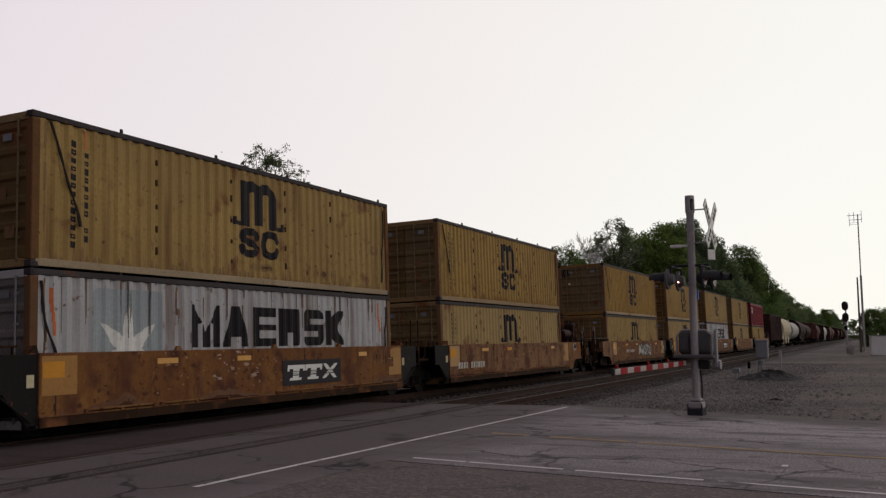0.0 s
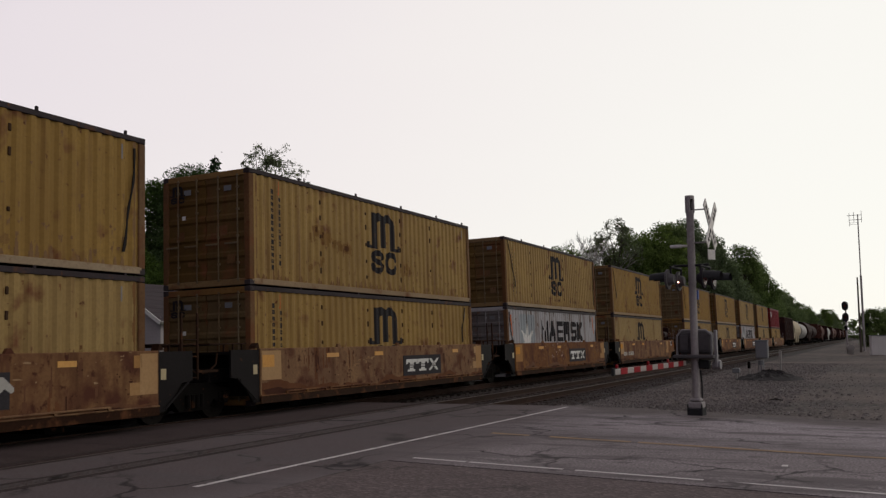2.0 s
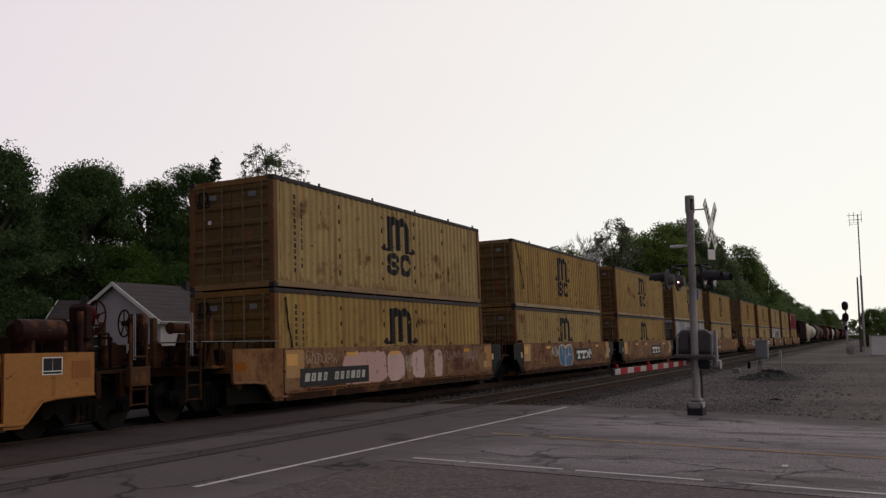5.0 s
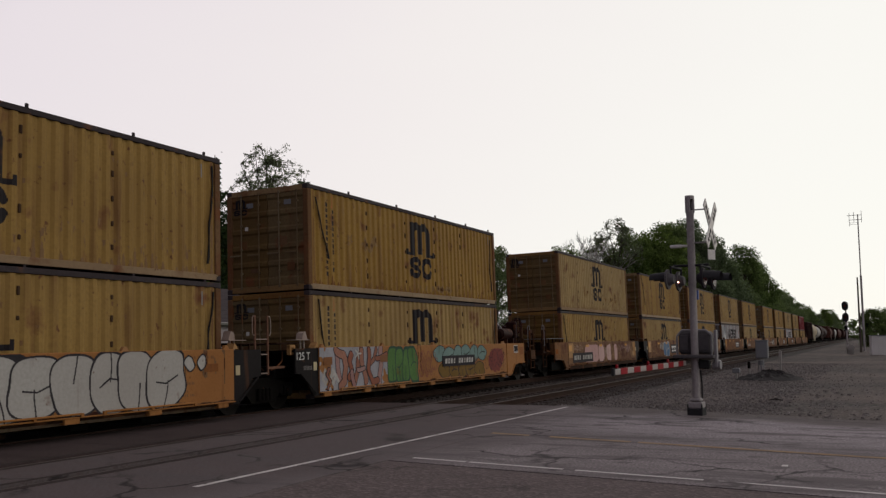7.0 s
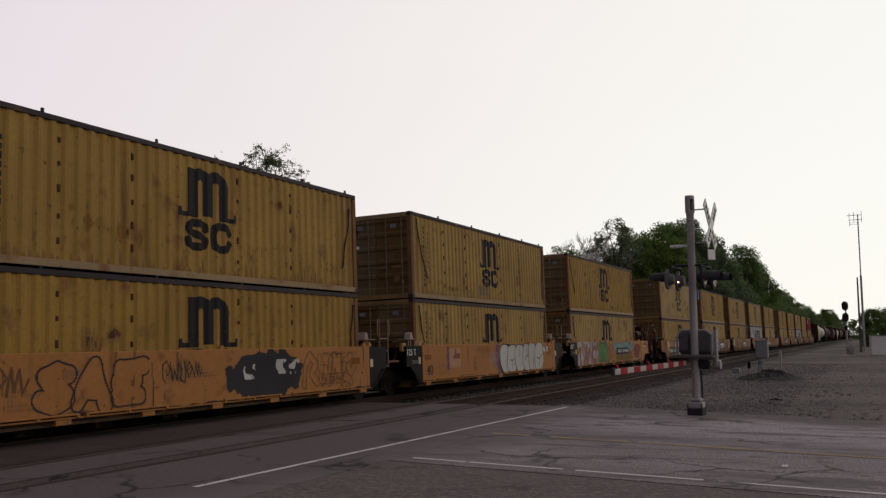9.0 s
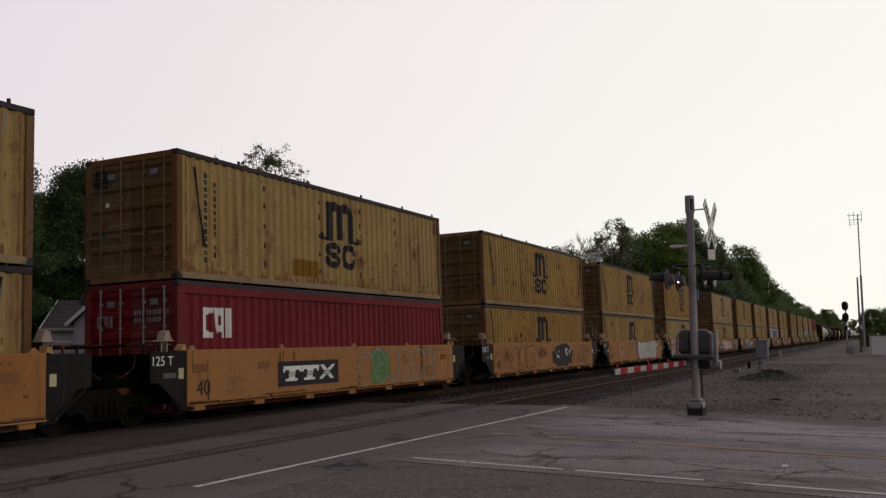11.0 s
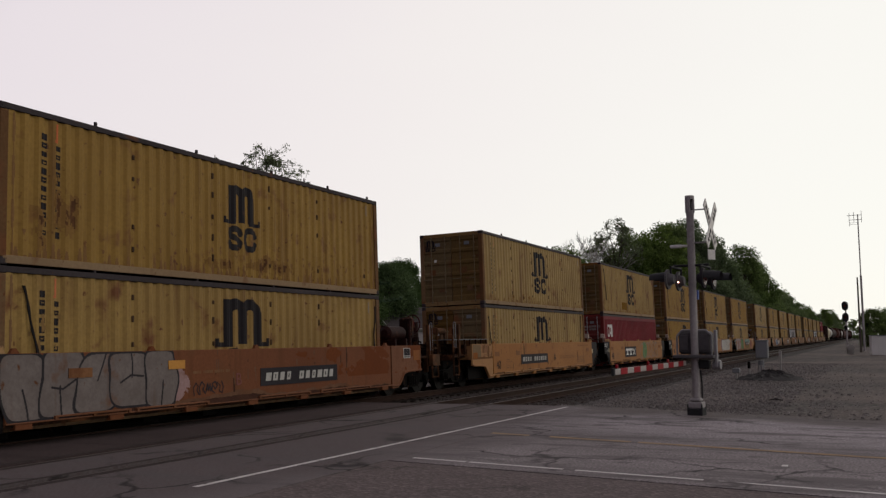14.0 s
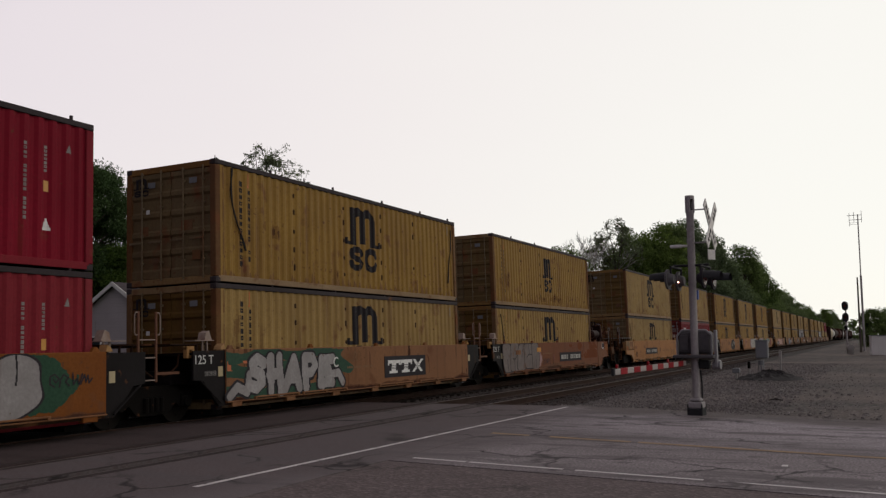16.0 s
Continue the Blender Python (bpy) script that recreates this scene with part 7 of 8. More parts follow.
    spray(u[15], "spray_lilac", lambda x, z: np.hypot((x - o - 3.5) / 0.6, (z - 0.8) / 0.45) + 0.6 * (fbm(x * 4, z * 4, 2) - 0.5) < 0.9, o + 2.8, o + 4.3, 0.36, 1.36, 0.0045)
    for x0, x1, z, mat in ((3.5, 3.95, 1.05, "patch_yellow"), (1.15, 1.65, 0.98, "orange")):
        bm = bmesh.new()
        box(bm, o + x0, o + x1, SILL_Y - 0.02, SILL_Y, z, z + 0.16)
        part("reflector", bm, mat, u[15], "worn reflector patch")
    spray(u[15], "rust_wash", lambda x, z: (fbm(x * 1.6, z * 2.4, 12, 4) > 0.72 - 0.05 * np.minimum(x - 1.0, 5.0)) & ((x < 6.5) | (z > 0.72)) & ((x < 6.13) | (x > 6.21)), 1.0, 7.95, SILL_LOW + 0.42, SILL_TOP - 0.01, 0.0045, "dark rust blots", 0.02)
    name_box(u[15], o + 6.35, o + 9.45, 0.6, 0.98, 11)
    lettering("stencil_letter", "B", 0.36, "spray_maroon", u[15], pose(o + 5.6, SILL_Y - 0.006, 0.66) @ UPRIGHT)
    scrawl(u[15], "spray_black", None, 52, o + 4.2, o + 5.1, 0.5, 0.8, 5, 0.012)
    stencil(u[15], o + 4.2, o + 5.3, 0.92, 1.02, "stencil_brown", 14)
    for z, m in ((0.5, 1), (0.95, 2), (1.25, 3)):
        spray(u[16], "spray_dkgreen", lambda x, z2: (abs(z2 - z - 0.05 * np.sin(x * 3 + m)) < 0.11 + 0.16 * (fbm(x * 1.6, z2 * 2, m) - 0.4)) & (x < o + 4.7 + 0.3 * np.sin(9 * z2)), o - 0.05, o + 5.1, 0.36, 1.38, 0.004)
    spray(u[16], "spray_orange", lambda x, z: (abs(z - 1.05) < 0.1) & (fbm(x * 2, z * 2, 5) > 0.4), o - 0.02, o + 0.9, 0.9, 1.2, 0.0045)
    scrawl(u[16], "spray_black", None, 62, o + 0.62, o + 4.0, 0.30, 1.40, 5, 0.185, 0, "SHAPE", -0.02, 0.008)
    scrawl(u[16], "spray_pale", None, 62, o + 0.62, o + 4.0, 0.345, 1.355, 5, 0.125, 0, "SHAPE", -0.02, 0.018)
    for pts in ([(0.05, 0.44), (0.3, 0.62), (0.62, 0.5), (0.7, 0.85)], [(3.55, 0.5), (3.9, 0.75), (4.25, 0.78), (4.45, 0.55)]):
        spray(u[16], "spray_black", lambda x, z: near_line(x - o, z, pts, 0.15), o - 0.1, o + 4.8, 0.36, 1.3, 0.007)
        spray(u[16], "spray_pale", lambda x, z: near_line(x - o, z, pts, 0.095), o - 0.1, o + 4.8, 0.36, 1.3, 0.014)
    lettering("stencil_letter", "C", 0.34, "white", u[16], pose(o + 4.12, SILL_Y - 0.03, 0.92) @ UPRIGHT)
    name_box(u[16], o + 6.62, o + 9.1, 0.55, 1.12)
    scrawl(u[16], "stencil_brown", None, 65, o + 4.6, o + 5.4, 1.0, 1.32, 4, 0.014)
    stencil(u[16], o + 4.7, o + 6.0, 0.84, 0.94, "stencil_brown", 14)
    spray(u[17], "spray_dkgreen", lambda x, z: (np.hypot((x - o - 10.4) / 1.3, (z - 0.9) / 0.5) + 0.5 * (fbm(x * 3, z * 3, 7) - 0.5) < 0.9), o + 8.6, o + 12.0, 0.36, 1.38, 0.004)
    bubbles(u[17], "spray_pale", "spray_black", 73, o + 6.4, o + 10.7, 0.36, 1.36, 5, 0.007, 0.72, 0.022, 2.0)
    scrawl(u[17], "spray_black", None, 74, o + 11.0, o + 11.9, 0.82, 1.08, 4, 0.014)
    # guide lugs along the top of the sides
    def lug(bm):
        prism(bm, [(-0.09, 0), (0.09, 0), (0.06, 0.04), (0.02, 0.085), (-0.04, 0.08), (-0.07, 0.03)], SILL_Y + 0.005, SILL_Y + 0.07)
    for k in range(4, 18):
        for a in (0.12, 3.1, 6.25, 9.2, 12.0) if k > 9 else (3.2, 6.3, 9.0):
            part("guide_lug", shared("guide_lug", lug), plan[k][0], u[k], "bent guide lug on the top edge", pose(o + a, 0, SILL_TOP - 0.002))
    return pos


def hopper_car(paint, kind):
    """A freight car ahead of the containers, far off. Origin: rail level below its middle."""
    c = new({"hopper": "covered_hopper_car", "box": "box_car", "tank": "tank_car"}[kind])
    def body(bm):
        if kind == "box":
            box(bm, -7.6, 7.6, -1.5, 1.5, 1.05, 4.5, 0.05)
            for i in range(13):
                box(bm, -7.5 + i * 1.24, -7.4 + i * 1.24, -1.56, 1.56, 1.1, 4.4, 0.01)
        elif kind == "hopper":
            n = 14
            o = [(1.58 * math.cos(a), 2.75 + 1.75 * math.sin(a)) for a in [math.pi * (-0.18 + 1.36 * i / n) for i in range(n + 1)]]
            a = [bm.verts.new((-7.0, y, z)) for y, z in o]
            b = [bm.verts.new((7.0, y, z)) for y, z in o]
            bm.faces.new(a)
            bm.faces.new(b[::-1])
            for i in range(len(a)):
                j = (i + 1) % len(a)
                bm.faces.new((a[j], a[i], b[i], b[j]))
            for x in (-4.6, 0, 4.6):
                prism(bm, [(x - 2.1, 1.9), (x + 2.1, 1.9), (x + 0.5, 0.55), (x - 0.5, 0.55)], -1.2, 1.2)
        else:
            rod(bm, (-6.6, 0, 2.6), (6.6, 0, 2.6), 1.5, 24)
            for s in (-1, 1):
                rod(bm, (s * 6.6, 0, 2.6), (s * 7.1, 0, 2.6), 1.5 if s > 0 else 0.7, 24, 0.7 if s > 0 else 1.5)
            rod(bm, (0, 0, 4.0), (0, 0, 4.5), 0.45, 14)
    part("body", shared("freight_" + kind, body), paint, c)
    part("underframe", shared("freight_frame", lambda bm: [box(bm, -8.1, 8.1, -0.4, 0.4, 0.75, 1.05), box(bm, -8.1, -7.8, -1.5, 1.5, 0.7, 1.2), box(bm, 7.8, 8.1, -1.5, 1.5, 0.7, 1.2), box(bm, -8.7, 8.7, -0.12, 0.12, 0.8, 0.98)]), "grime", c)
    part("running_board", shared("running_board" + kind, lambda bm: box(bm, -7.4, 7.4, -0.4, 0.4, 4.5, 4.56)), "grime", c)
    for x in (-6.3, 6.3):
        truck(c, x, False)
    return c


def build_far_cars():
    words = {"box": "steel box car", "hopper": "steel covered hopper car", "tank": "steel tank car"}
    row = [("dark_car", "box"), ("cream_car", "hopper"), ("white_car", "tank"), ("dark_car", "hopper"), ("dark_car", "tank"), ("brown_car", "box"), ("brown_car", "hopper"), ("dark_car", "box"), ("white_car", "hopper"),
           ("dark_car", "box"), ("brown_car", "hopper")] + [("dark_car" if i % 3 else "brown_car", k) for i, k in enumerate(("hopper", "box", "box", "hopper", "box", "hopper", "box", "box"))]
    made = {}
    x = 15.5 * 5 + 19.75 + LENGTH + 13.0
    for paint, kind in row:
        key = (paint, kind)
        if key in made:
            c = copy_thing(made[key], Matrix.Identity(4))
        else:
            c = made[key] = hopper_car(paint, kind)
        tone = {"brown_car": "rusty brown", "white_car": "dirty white", "dark_car": "dark maroon", "cream_car": "dusty cream"}[paint]
        tagged(c, f"{tone} {words[kind].replace('brown ', '')} ahead", "railway wagon", "freight cars ahead")
        MOVERS.append((c, x, 0.0))
        x += 17.7


build_train()
build_far_cars()

# ---- crossing signal ----
def crossing_signal():
    x, y = 19.7, 3.4
    s = tagged(new("crossing_signal"), "grey crossing signal mast with crossbuck, lamps and lowered red-white arm", "crossing signal")
    s.matrix_basis = pose(x, y, -0.03, 0, 0, -5.5)
    bm = bmesh.new()
    rod(bm, (0, 0, 0.28), (0, 0, 4.3), 0.078, 16)
    for z in (0.95, 2.75, 3.3, 3.62, 3.9):
        rod(bm, (0, 0, z), (0, 0, z + 0.05), 0.084, 16)
    rod(bm, (0, 0, 4.2), (0, 0, 4.3), 0.084, 16)
    part("mast", bm, "pole", s)
    bm = bmesh.new()
    for a in range(0, 360, 30):
        if a in (210, 240, 30, 60):
            continue
        c, d = math.cos(radians(a)), math.sin(radians(a))
        box(bm, -0.018, 0.018, -0.022, 0.022, 4.26, 4.58, m=pose(0.078 * c, 0.078 * d, 0, 0, 0, a))
    rod(bm, (0, 0, 4.54), (0, 0, 4.62), 0.095, 16)
    part("mast_top", bm, "pole", s)
    bm = bmesh.new()
    box(bm, -0.16, 0.16, -0.16, 0.16, 0.0, 0.17, 0.02)
    for dx in (-0.14, 0.14):
        for dy in (-0.14, 0.14):
            rod(bm, (dx, dy, -0.02), (dx, dy, 0.26), 0.018, 6)
    part("base", bm, "dark_metal", s, "dark bolted mast base")
    bm = bmesh.new()
    box(bm, -0.15, 0.15, -0.15, 0.15, 0.17, 0.30, 0.02)
    box(bm, -0.12, 0.12, -0.12, 0.12, 0.30, 0.38, 0.03)
    part("base_collar", bm, "pole", s, "pale cast collar")
    # crossbuck, facing the road's traffic
    for tilt, dx in ((48, 0), (-48, 0)):
        bm = bmesh.new()
        box(bm, -0.60, 0.60, -0.012, 0.012, -0.11, 0.11, 0.004, m=pose(0.0, -0.40 - (0.013 if tilt > 0 else 0.04), 3.97, 0, 0, 0) @ pose(0, 0, 0, 0, tilt, 0))
        b = part("crossbuck_blade", bm, "sign_white", s, "white crossbuck blade")
        bm = bmesh.new()
        m = pose(0.0, -0.40 - (0.013 if tilt > 0 else 0.04), 3.97) @ pose(0, 0, 0, 0, tilt, 0)
        for i in range(8):
            if i not in (3, 4):
                box(bm, -0.5 + i * 0.13, -0.42 + i * 0.13, -0.0155, -0.011, -0.05, 0.05, m=m)
        part("blade_writing", bm, "spray_black", b)
    bm = bmesh.new()
    box(bm, -0.10, 0.10, -0.0075, 0.0075, 3.24, 3.45, 0.004, m=pose(0, -0.42, 0, 0, 0, -32))
    part("track_count_plate", bm, "sign_white", s, "small white plate")
    bm = bmesh.new()
    box(bm, -0.02, 0.02, -0.40, -0.06, 4.30, 4.325)
    box(bm, -0.02, 0.02, -0.40, -0.06, 3.60, 3.63)
    part("sign_bracket", bm, "pole", s)
    # bell arm
    bm = bmesh.new()
    box(bm, -0.04, 0.04, 0.05, 0.44, 3.535, 3.58, 0.01)
    box(bm, -0.05, 0.05, 0.2, 0.44, 3.525, 3.59, 0.01)
    part("side_arm", bm, "white", s, "pale side arm")
    # lamps on a cross arm, one pair each way
    bm = bmesh.new()
    rod(bm, (0, -0.36, 3.14), (0, 0.40, 3.14), 0.028, 10)
    for dy in (-0.28, 0.34):
        rod(bm, (-0.38, dy, 3.1), (0.38, dy, 3.1), 0.024, 8)
        for dx in (-0.38, 0.38):
            rod(bm, (dx, dy, 2.84), (dx, dy, 3.12), 0.022, 8)
    part("lamp_arm", bm, "dark_metal", s)
    for dx, dy, turn, lit in ((-0.38, -0.34, 0, False), (-0.38, 0.40, 180, False), (0.38, -0.34, 0, False), (0.38, 0.40, 180, True)):
        bm = bmesh.new()
        rod(bm, (0, -0.02, 0), (0, 0.02, 0), 0.21, 24)
        rod(bm, (0, 0.02, 0), (0, 0.13, 0), 0.14, 18, 0.09)
        lamp = part("flasher", bm, "gearcase" if dy > 0 else "spray_black", s, "round flasher lamp with backing disc", pose(dx, dy, 2.84, 0, 0, turn))
        bm = bmesh.new()
        n = 14
        for i in range(n):
            a0, a1 = math.pi * (0.0 + i / n), math.pi * (0.0 + (i + 1) / n)
            v = [bm.verts.new(p) for p in ((0.16 * math.cos(a0), -0.02, 0.16 * math.sin(a0)), (0.16 * math.cos(a1), -0.02, 0.16 * math.sin(a1)), (0.16 * math.cos(a1), -0.36, 0.15 * math.sin(a1) - 0.02), (0.16 * math.cos(a0), -0.36, 0.15 * math.sin(a0) - 0.02))]
            bm.faces.new(v)
        part("visor", bm, "dark_metal", lamp)
        bm = bmesh.new()
        rod(bm, (0, -0.03, 0), (0, -0.021, 0), 0.145, 20)
        part("lens", bm, "lens", lamp)
        if lit:
            bm = bmesh.new()
            rod(bm, (0.135, 0.04, -0.03), (0.15, 0.04, -0.03), 0.016, 12)
            part("peep_light", bm, "lamp_red", lamp, "small lit red sight window", pose(0.02, 0, 0))
    bm = bmesh.new()
    box(bm, 0.02, 0.12, -0.1, -0.075, 2.42, 2.62, 0.004)
    part("notice", bm, "sign_blue", s, "small blue notice")
    # gate mechanism
    bm = bmesh.new()
    box(bm, 0.09, 0.40, -0.31, 0.37, 1.28, 1.76, 0.05)
    box(bm, 0.06, 0.1, 0.14, 0.33, 1.36, 1.68, 0.01)
    box(bm, 0.06, 0.1, -0.28, -0.05, 1.36, 1.7, 0.01)
    part("gate_mechanism", bm, "gearcase", s, "dark grey gate mechanism housing")
    bm = bmesh.new()
    box(bm, -0.24, 0.26, -0.44, 0.40, 1.20, 1.27, 0.015)
    part("bracket_plate", bm, "gearcase", s, "grey bracket plate")
    bm = bmesh.new()
    tube(bm, [(0.08, 0.39, 1.27), (0.08, 0.39, 1.66), (0.08, 0.28, 1.78), (0.08, -0.22, 1.78), (0.08, -0.33, 1.68), (0.08, -0.33, 1.27)], 0.022, 6)
    part("housing_frame", bm, "steel", s, "pale rim round the housing")
    bm = bmesh.new()
    box(bm, -0.05, 0.05, -0.47, -0.41, 1.02, 1.78, 0.01)
    box(bm, 0.02, 0.30, -0.47, -0.38, 0.98, 1.16, 0.02)
    rod(bm, (0.05, -0.52, 1.06), (0.05, -0.36, 1.06), 0.09, 14)
    part("counterweight", bm, "steel", s, "pale steel counterweight arm")
    bm = bmesh.new()
    box(bm, -0.06, 0.12, -0.3, -0.08, 0.98, 1.16, 0.02)
    part("pivot", bm, "dark_metal", s)
    bm = bmesh.new()
    tube(bm, [(0.06, -0.09, 0.95), (0.09, -0.10, 0.7), (0.09, -0.1, 0.4), (0.05, -0.09, 0.26)], 0.018)
    part("cable", bm, "dark_metal", s)
    arm = tagged(part("gate_arm", shared("gate_arm", lambda bm: box(bm, -4.6, -0.1, 0.16, 0.19, -0.048, 0.048, 0.006)), "spray_silver", s, m=pose(0, 0, 1.10, 0, -0.4, 1.0)), "red and white striped lowered gate arm")
    for i in range(6):
        bm = bmesh.new()
        x0 = -0.34 - i * 0.72
        v = [(x0, -0.051), (x0 - 0.36, -0.051), (x0 - 0.36, 0.051), (x0, 0.051)]
        prism(bm, v[::-1], 0.155, 0.195)
        part("red_stripe", bm, "sign_red", arm)
    bm = bmesh.new()
    box(bm, -4.68, -4.596, 0.15, 0.2, -0.06, 0.06, 0.008)
    part("arm_tip", bm, "dark_metal", arm, "black arm tip")
    for x0 in (-4.45, -2.7, -1.4):
        bm = bmesh.new()
        box(bm, x0 - 0.035, x0 + 0.035, 0.155, 0.195, 0.05, 0.12, 0.015)
        part("arm_lamp", bm, "sign_red", arm, "small red arm lamp")


def relay_cabinet():
    c = tagged(new("relay_cabinet"), "silver metal relay cabinet on a pale post, on a dark heap", "cabinet")
    c.matrix_basis = pose(43.4, 4.55, -0.2)
    bm = bmesh.new()
    box(bm, -0.2, 0.2, -0.26, 0.26, 0.85, 1.62, 0.03)
    box(bm, -0.22, 0.22, -0.28, 0.28, 1.6, 1.66, 0.02)
    part("housing", bm, "cabinet", c)
    bm = bmesh.new()
    box(bm, -0.212, -0.2, -0.22, 0.22, 0.9, 1.56, 0.005)
    rod(bm, (-0.23, 0.15, 1.2), (-0.2, 0.15, 1.2), 0.025, 8)
    part("door", bm, "cabinet", c)
    bm = bmesh.new()
    rod(bm, (0, 0.06, -0.05), (0, 0.06, 0.76), 0.13, 14)
    part("post", bm, "cabinet", c)
    for dy in (0.11, 0.0):
        bm = bmesh.new()
        box(bm, -0.138, -0.128, dy - 0.03, dy + 0.03, 0.22, 0.55)
        part("post_label", bm, "spray_white", c, "white label strip on the post")
    bm = bmesh.new()
    tube(bm, [(27.85, 2.8, -0.19), (27.9, 2.66, -0.165), (27.9, 2.52, -0.18), (27.95, 2.42, -0.19)], 0.014, 5)
    tube(bm, [(27.9, 2.66, -0.165), (27.88, 2.6, -0.13), (27.9, 2.56, -0.14)], 0.01, 5)
    tagged(part("broken_branch", bm, "grime"), "short dark broken branch lying on the gravel", "branch")
    for n, (px, py, h, w) in {"post_box": (47.5, 4.15, 1.15, 0.13), "junction_box": (41.2, 5.4, 0.5, 0.3), "marker_post": (42.3, 5.0, 0.75, 0.12)}.items():
        p = tagged(new(n), {"post_box": "small tan junction box on a short post", "junction_box": "low pale junction box on the gravel", "marker_post": "short dark marker post by the track"}[n], "junction box")
        p.matrix_basis = pose(px, py, -0.22)
        bm = bmesh.new()
        rod(bm, (0, 0, 0), (0, 0, h * 0.7), 0.04, 8)
        part("post", bm, "concrete", p)
        bm = bmesh.new()
        box(bm, -w / 2, w / 2, -w / 2, w / 2, h * 0.6, h, 0.02)
        part("housing", bm, {"post_box": "concrete", "junction_box": "cabinet", "marker_post": "grime"}[n], p)
    # the heap of cinders
    bm = bmesh.new()
    rng = random.Random(4)
    n, rings = 40, 9
    g = []
    for j in range(rings + 1):
        f = j / rings
        g.append([bm.verts.new((41.8 + 2.1 * f * math.cos(2 * math.pi * i / n), 4.1 + 1.55 * f * math.sin(2 * math.pi * i / n), -0.24 + 0.46 * (1 - f ** 1.4) * (0.8 + 0.5 * noise.noise((i * 0.5, j * 0.7, 1))) + rng.uniform(-0.02, 0.02))) for i in range(n)])
    for j in range(rings):
        for i in range(n):
            bm.faces.new((g[j][i], g[j + 1][i], g[j + 1][(i + 1) % n], g[j][(i + 1) % n]))
    tagged(part("cinder_heap", bm, "mound"), "low heap of dark cinders on the gravel", "heap", kind="stuff")


def wayside():
    # block signal
    s = tagged(new("block_signal"), "black railway block signal with two round heads on a mast", "railway signal")
    s.matrix_basis = pose(103.5, 2.5, -0.2)
    bm = bmesh.new()
    rod(bm, (0, 0, 0), (0, 0, 5.3), 0.08, 10)
    part("mast", bm, "pole", s)
    for z in (4.9, 3.72):
        bm = bmesh.new()
        for dz in (0.16, -0.16):
            rod(bm, (-0.05, 0.05, z + dz), (-0.12, 0.05, z + dz), 0.31, 22)
        box(bm, -0.118, -0.052, -0.26, 0.36, z - 0.16, z + 0.16)
        box(bm, -0.05, 0.15, -0.16, 0.26, z - 0.35, z + 0.35, 0.03)
        h = part("signal_head", bm, "dark_metal", s, "black oval target")
        for dz in (0.25, 0, -0.25):
            bm = bmesh.new()
            rod(bm, (-0.12, 0.05, z + dz), (-0.34, 0.05, z + dz), 0.1, 10)
            part("visor", bm, "spray_black", h)
        bm = bmesh.new()
        rod(bm, (-0.345, 0.05, z), (-0.35, 0.05, z), 0.09, 12)
        part("lens", bm, "lens", h, "dark red lens")
    bm = bmesh.new()
    box(bm, -0.12, 0.12, -0.1, 0.2, 2.4, 2.85, 0.03)
    part("junction_box", bm, "dark_metal", s)
    # radio mast and plain pole
    a = tagged(new("radio_mast"), "tall thin radio mast with dipole antennas", "antenna")
    a.matrix_basis = pose(120.6, 1.05, -0.2)
    bm = bmesh.new()
    rod(bm, (0, 0, 0), (0, 0, 9), 0.12, 8)
    rod(bm, (0, 0, 9), (0, 0, 16.4), 0.07, 8)
    part("mast", bm, "pole", a)
    bm = bmesh.new()
    for z, y0, y1 in ((16.3, -0.4, 1.2), (15.75, -0.4, 0.95)):
        rod(bm, (0, y0, z), (0, y1, z), 0.028, 6)
    for y, z0, z1 in ((0.95, 15.0, 16.6), (0.45, 15.5, 16.7), (-0.4, 15.4, 16.8)):
        rod(bm, (0, y, z0), (0, y, z1), 0.028, 6)
    for z in (15.2, 15.4):
        rod(bm, (0, 0, z), (0, 0.95, z), 0.015, 6)
    part("antenna", bm, "steel", a)
    p = tagged(new("pole"), "plain grey timber pole beside the radio mast", "pole")
    p.matrix_basis = pose(112.0, 1.35, -0.2)
    bm = bmesh.new()
    rod(bm, (0, 0, 0), (0, 0, 8.3), 0.12, 10, 0.08)
    part("shaft", bm, "bark", p)
    # gas tank on legs
    t = tagged(new("gas_tank"), "small pale steel gas tank on legs", "tank")
    t.matrix_basis = pose(101.2, 2.2, -0.2, 0, 0, 8)
    bm = bmesh.new()
    rod(bm, (-0.6, 0, 0.62), (0.6, 0, 0.62), 0.32, 20)
    for e in (-1, 1):
        rod(bm, (e * 0.6, 0, 0.62), (e * 0.78, 0, 0.62), 0.32 if e > 0 else 0.16, 20, 0.16 if e > 0 else 0.32)
    rod(bm, (0, 0, 0.92), (0, 0, 1.04), 0.1, 10)
    part("body", bm, "concrete", t)
    for dx in (-0.4, 0.4):
        bm = bmesh.new()
        box(bm, dx - 0.08, dx + 0.08, -0.25, 0.25, 0, 0.36)
        part("leg", bm, "concrete", t)
    # white equipment hut
    h = tagged(new("equipment_hut"), "white metal equipment hut with a flat roof", "hut")
    h.matrix_basis = pose(96.8, -0.98, -0.2, 0, 0, 4)
    bm = bmesh.new()
    box(bm, -1.4, 1.4, -1.3, 1.3, 0.0, 1.78, 0.02)
    wall = part("wall", bm, "white", h)
    rib = shared("hut_rib", lambda bm: box(bm, -1.42, -1.4, 0, 0.06, 0.1, 1.74))
    for i in range(7):
        part("rib", rib, "white", wall, m=pose(0, -1.2 + i * 0.38, 0))
    bm = bmesh.new()
    box(bm, -1.46, 1.46, -1.36, 1.36, 1.78, 1.86, 0.02)
    part("roof", bm, "cabinet", h)


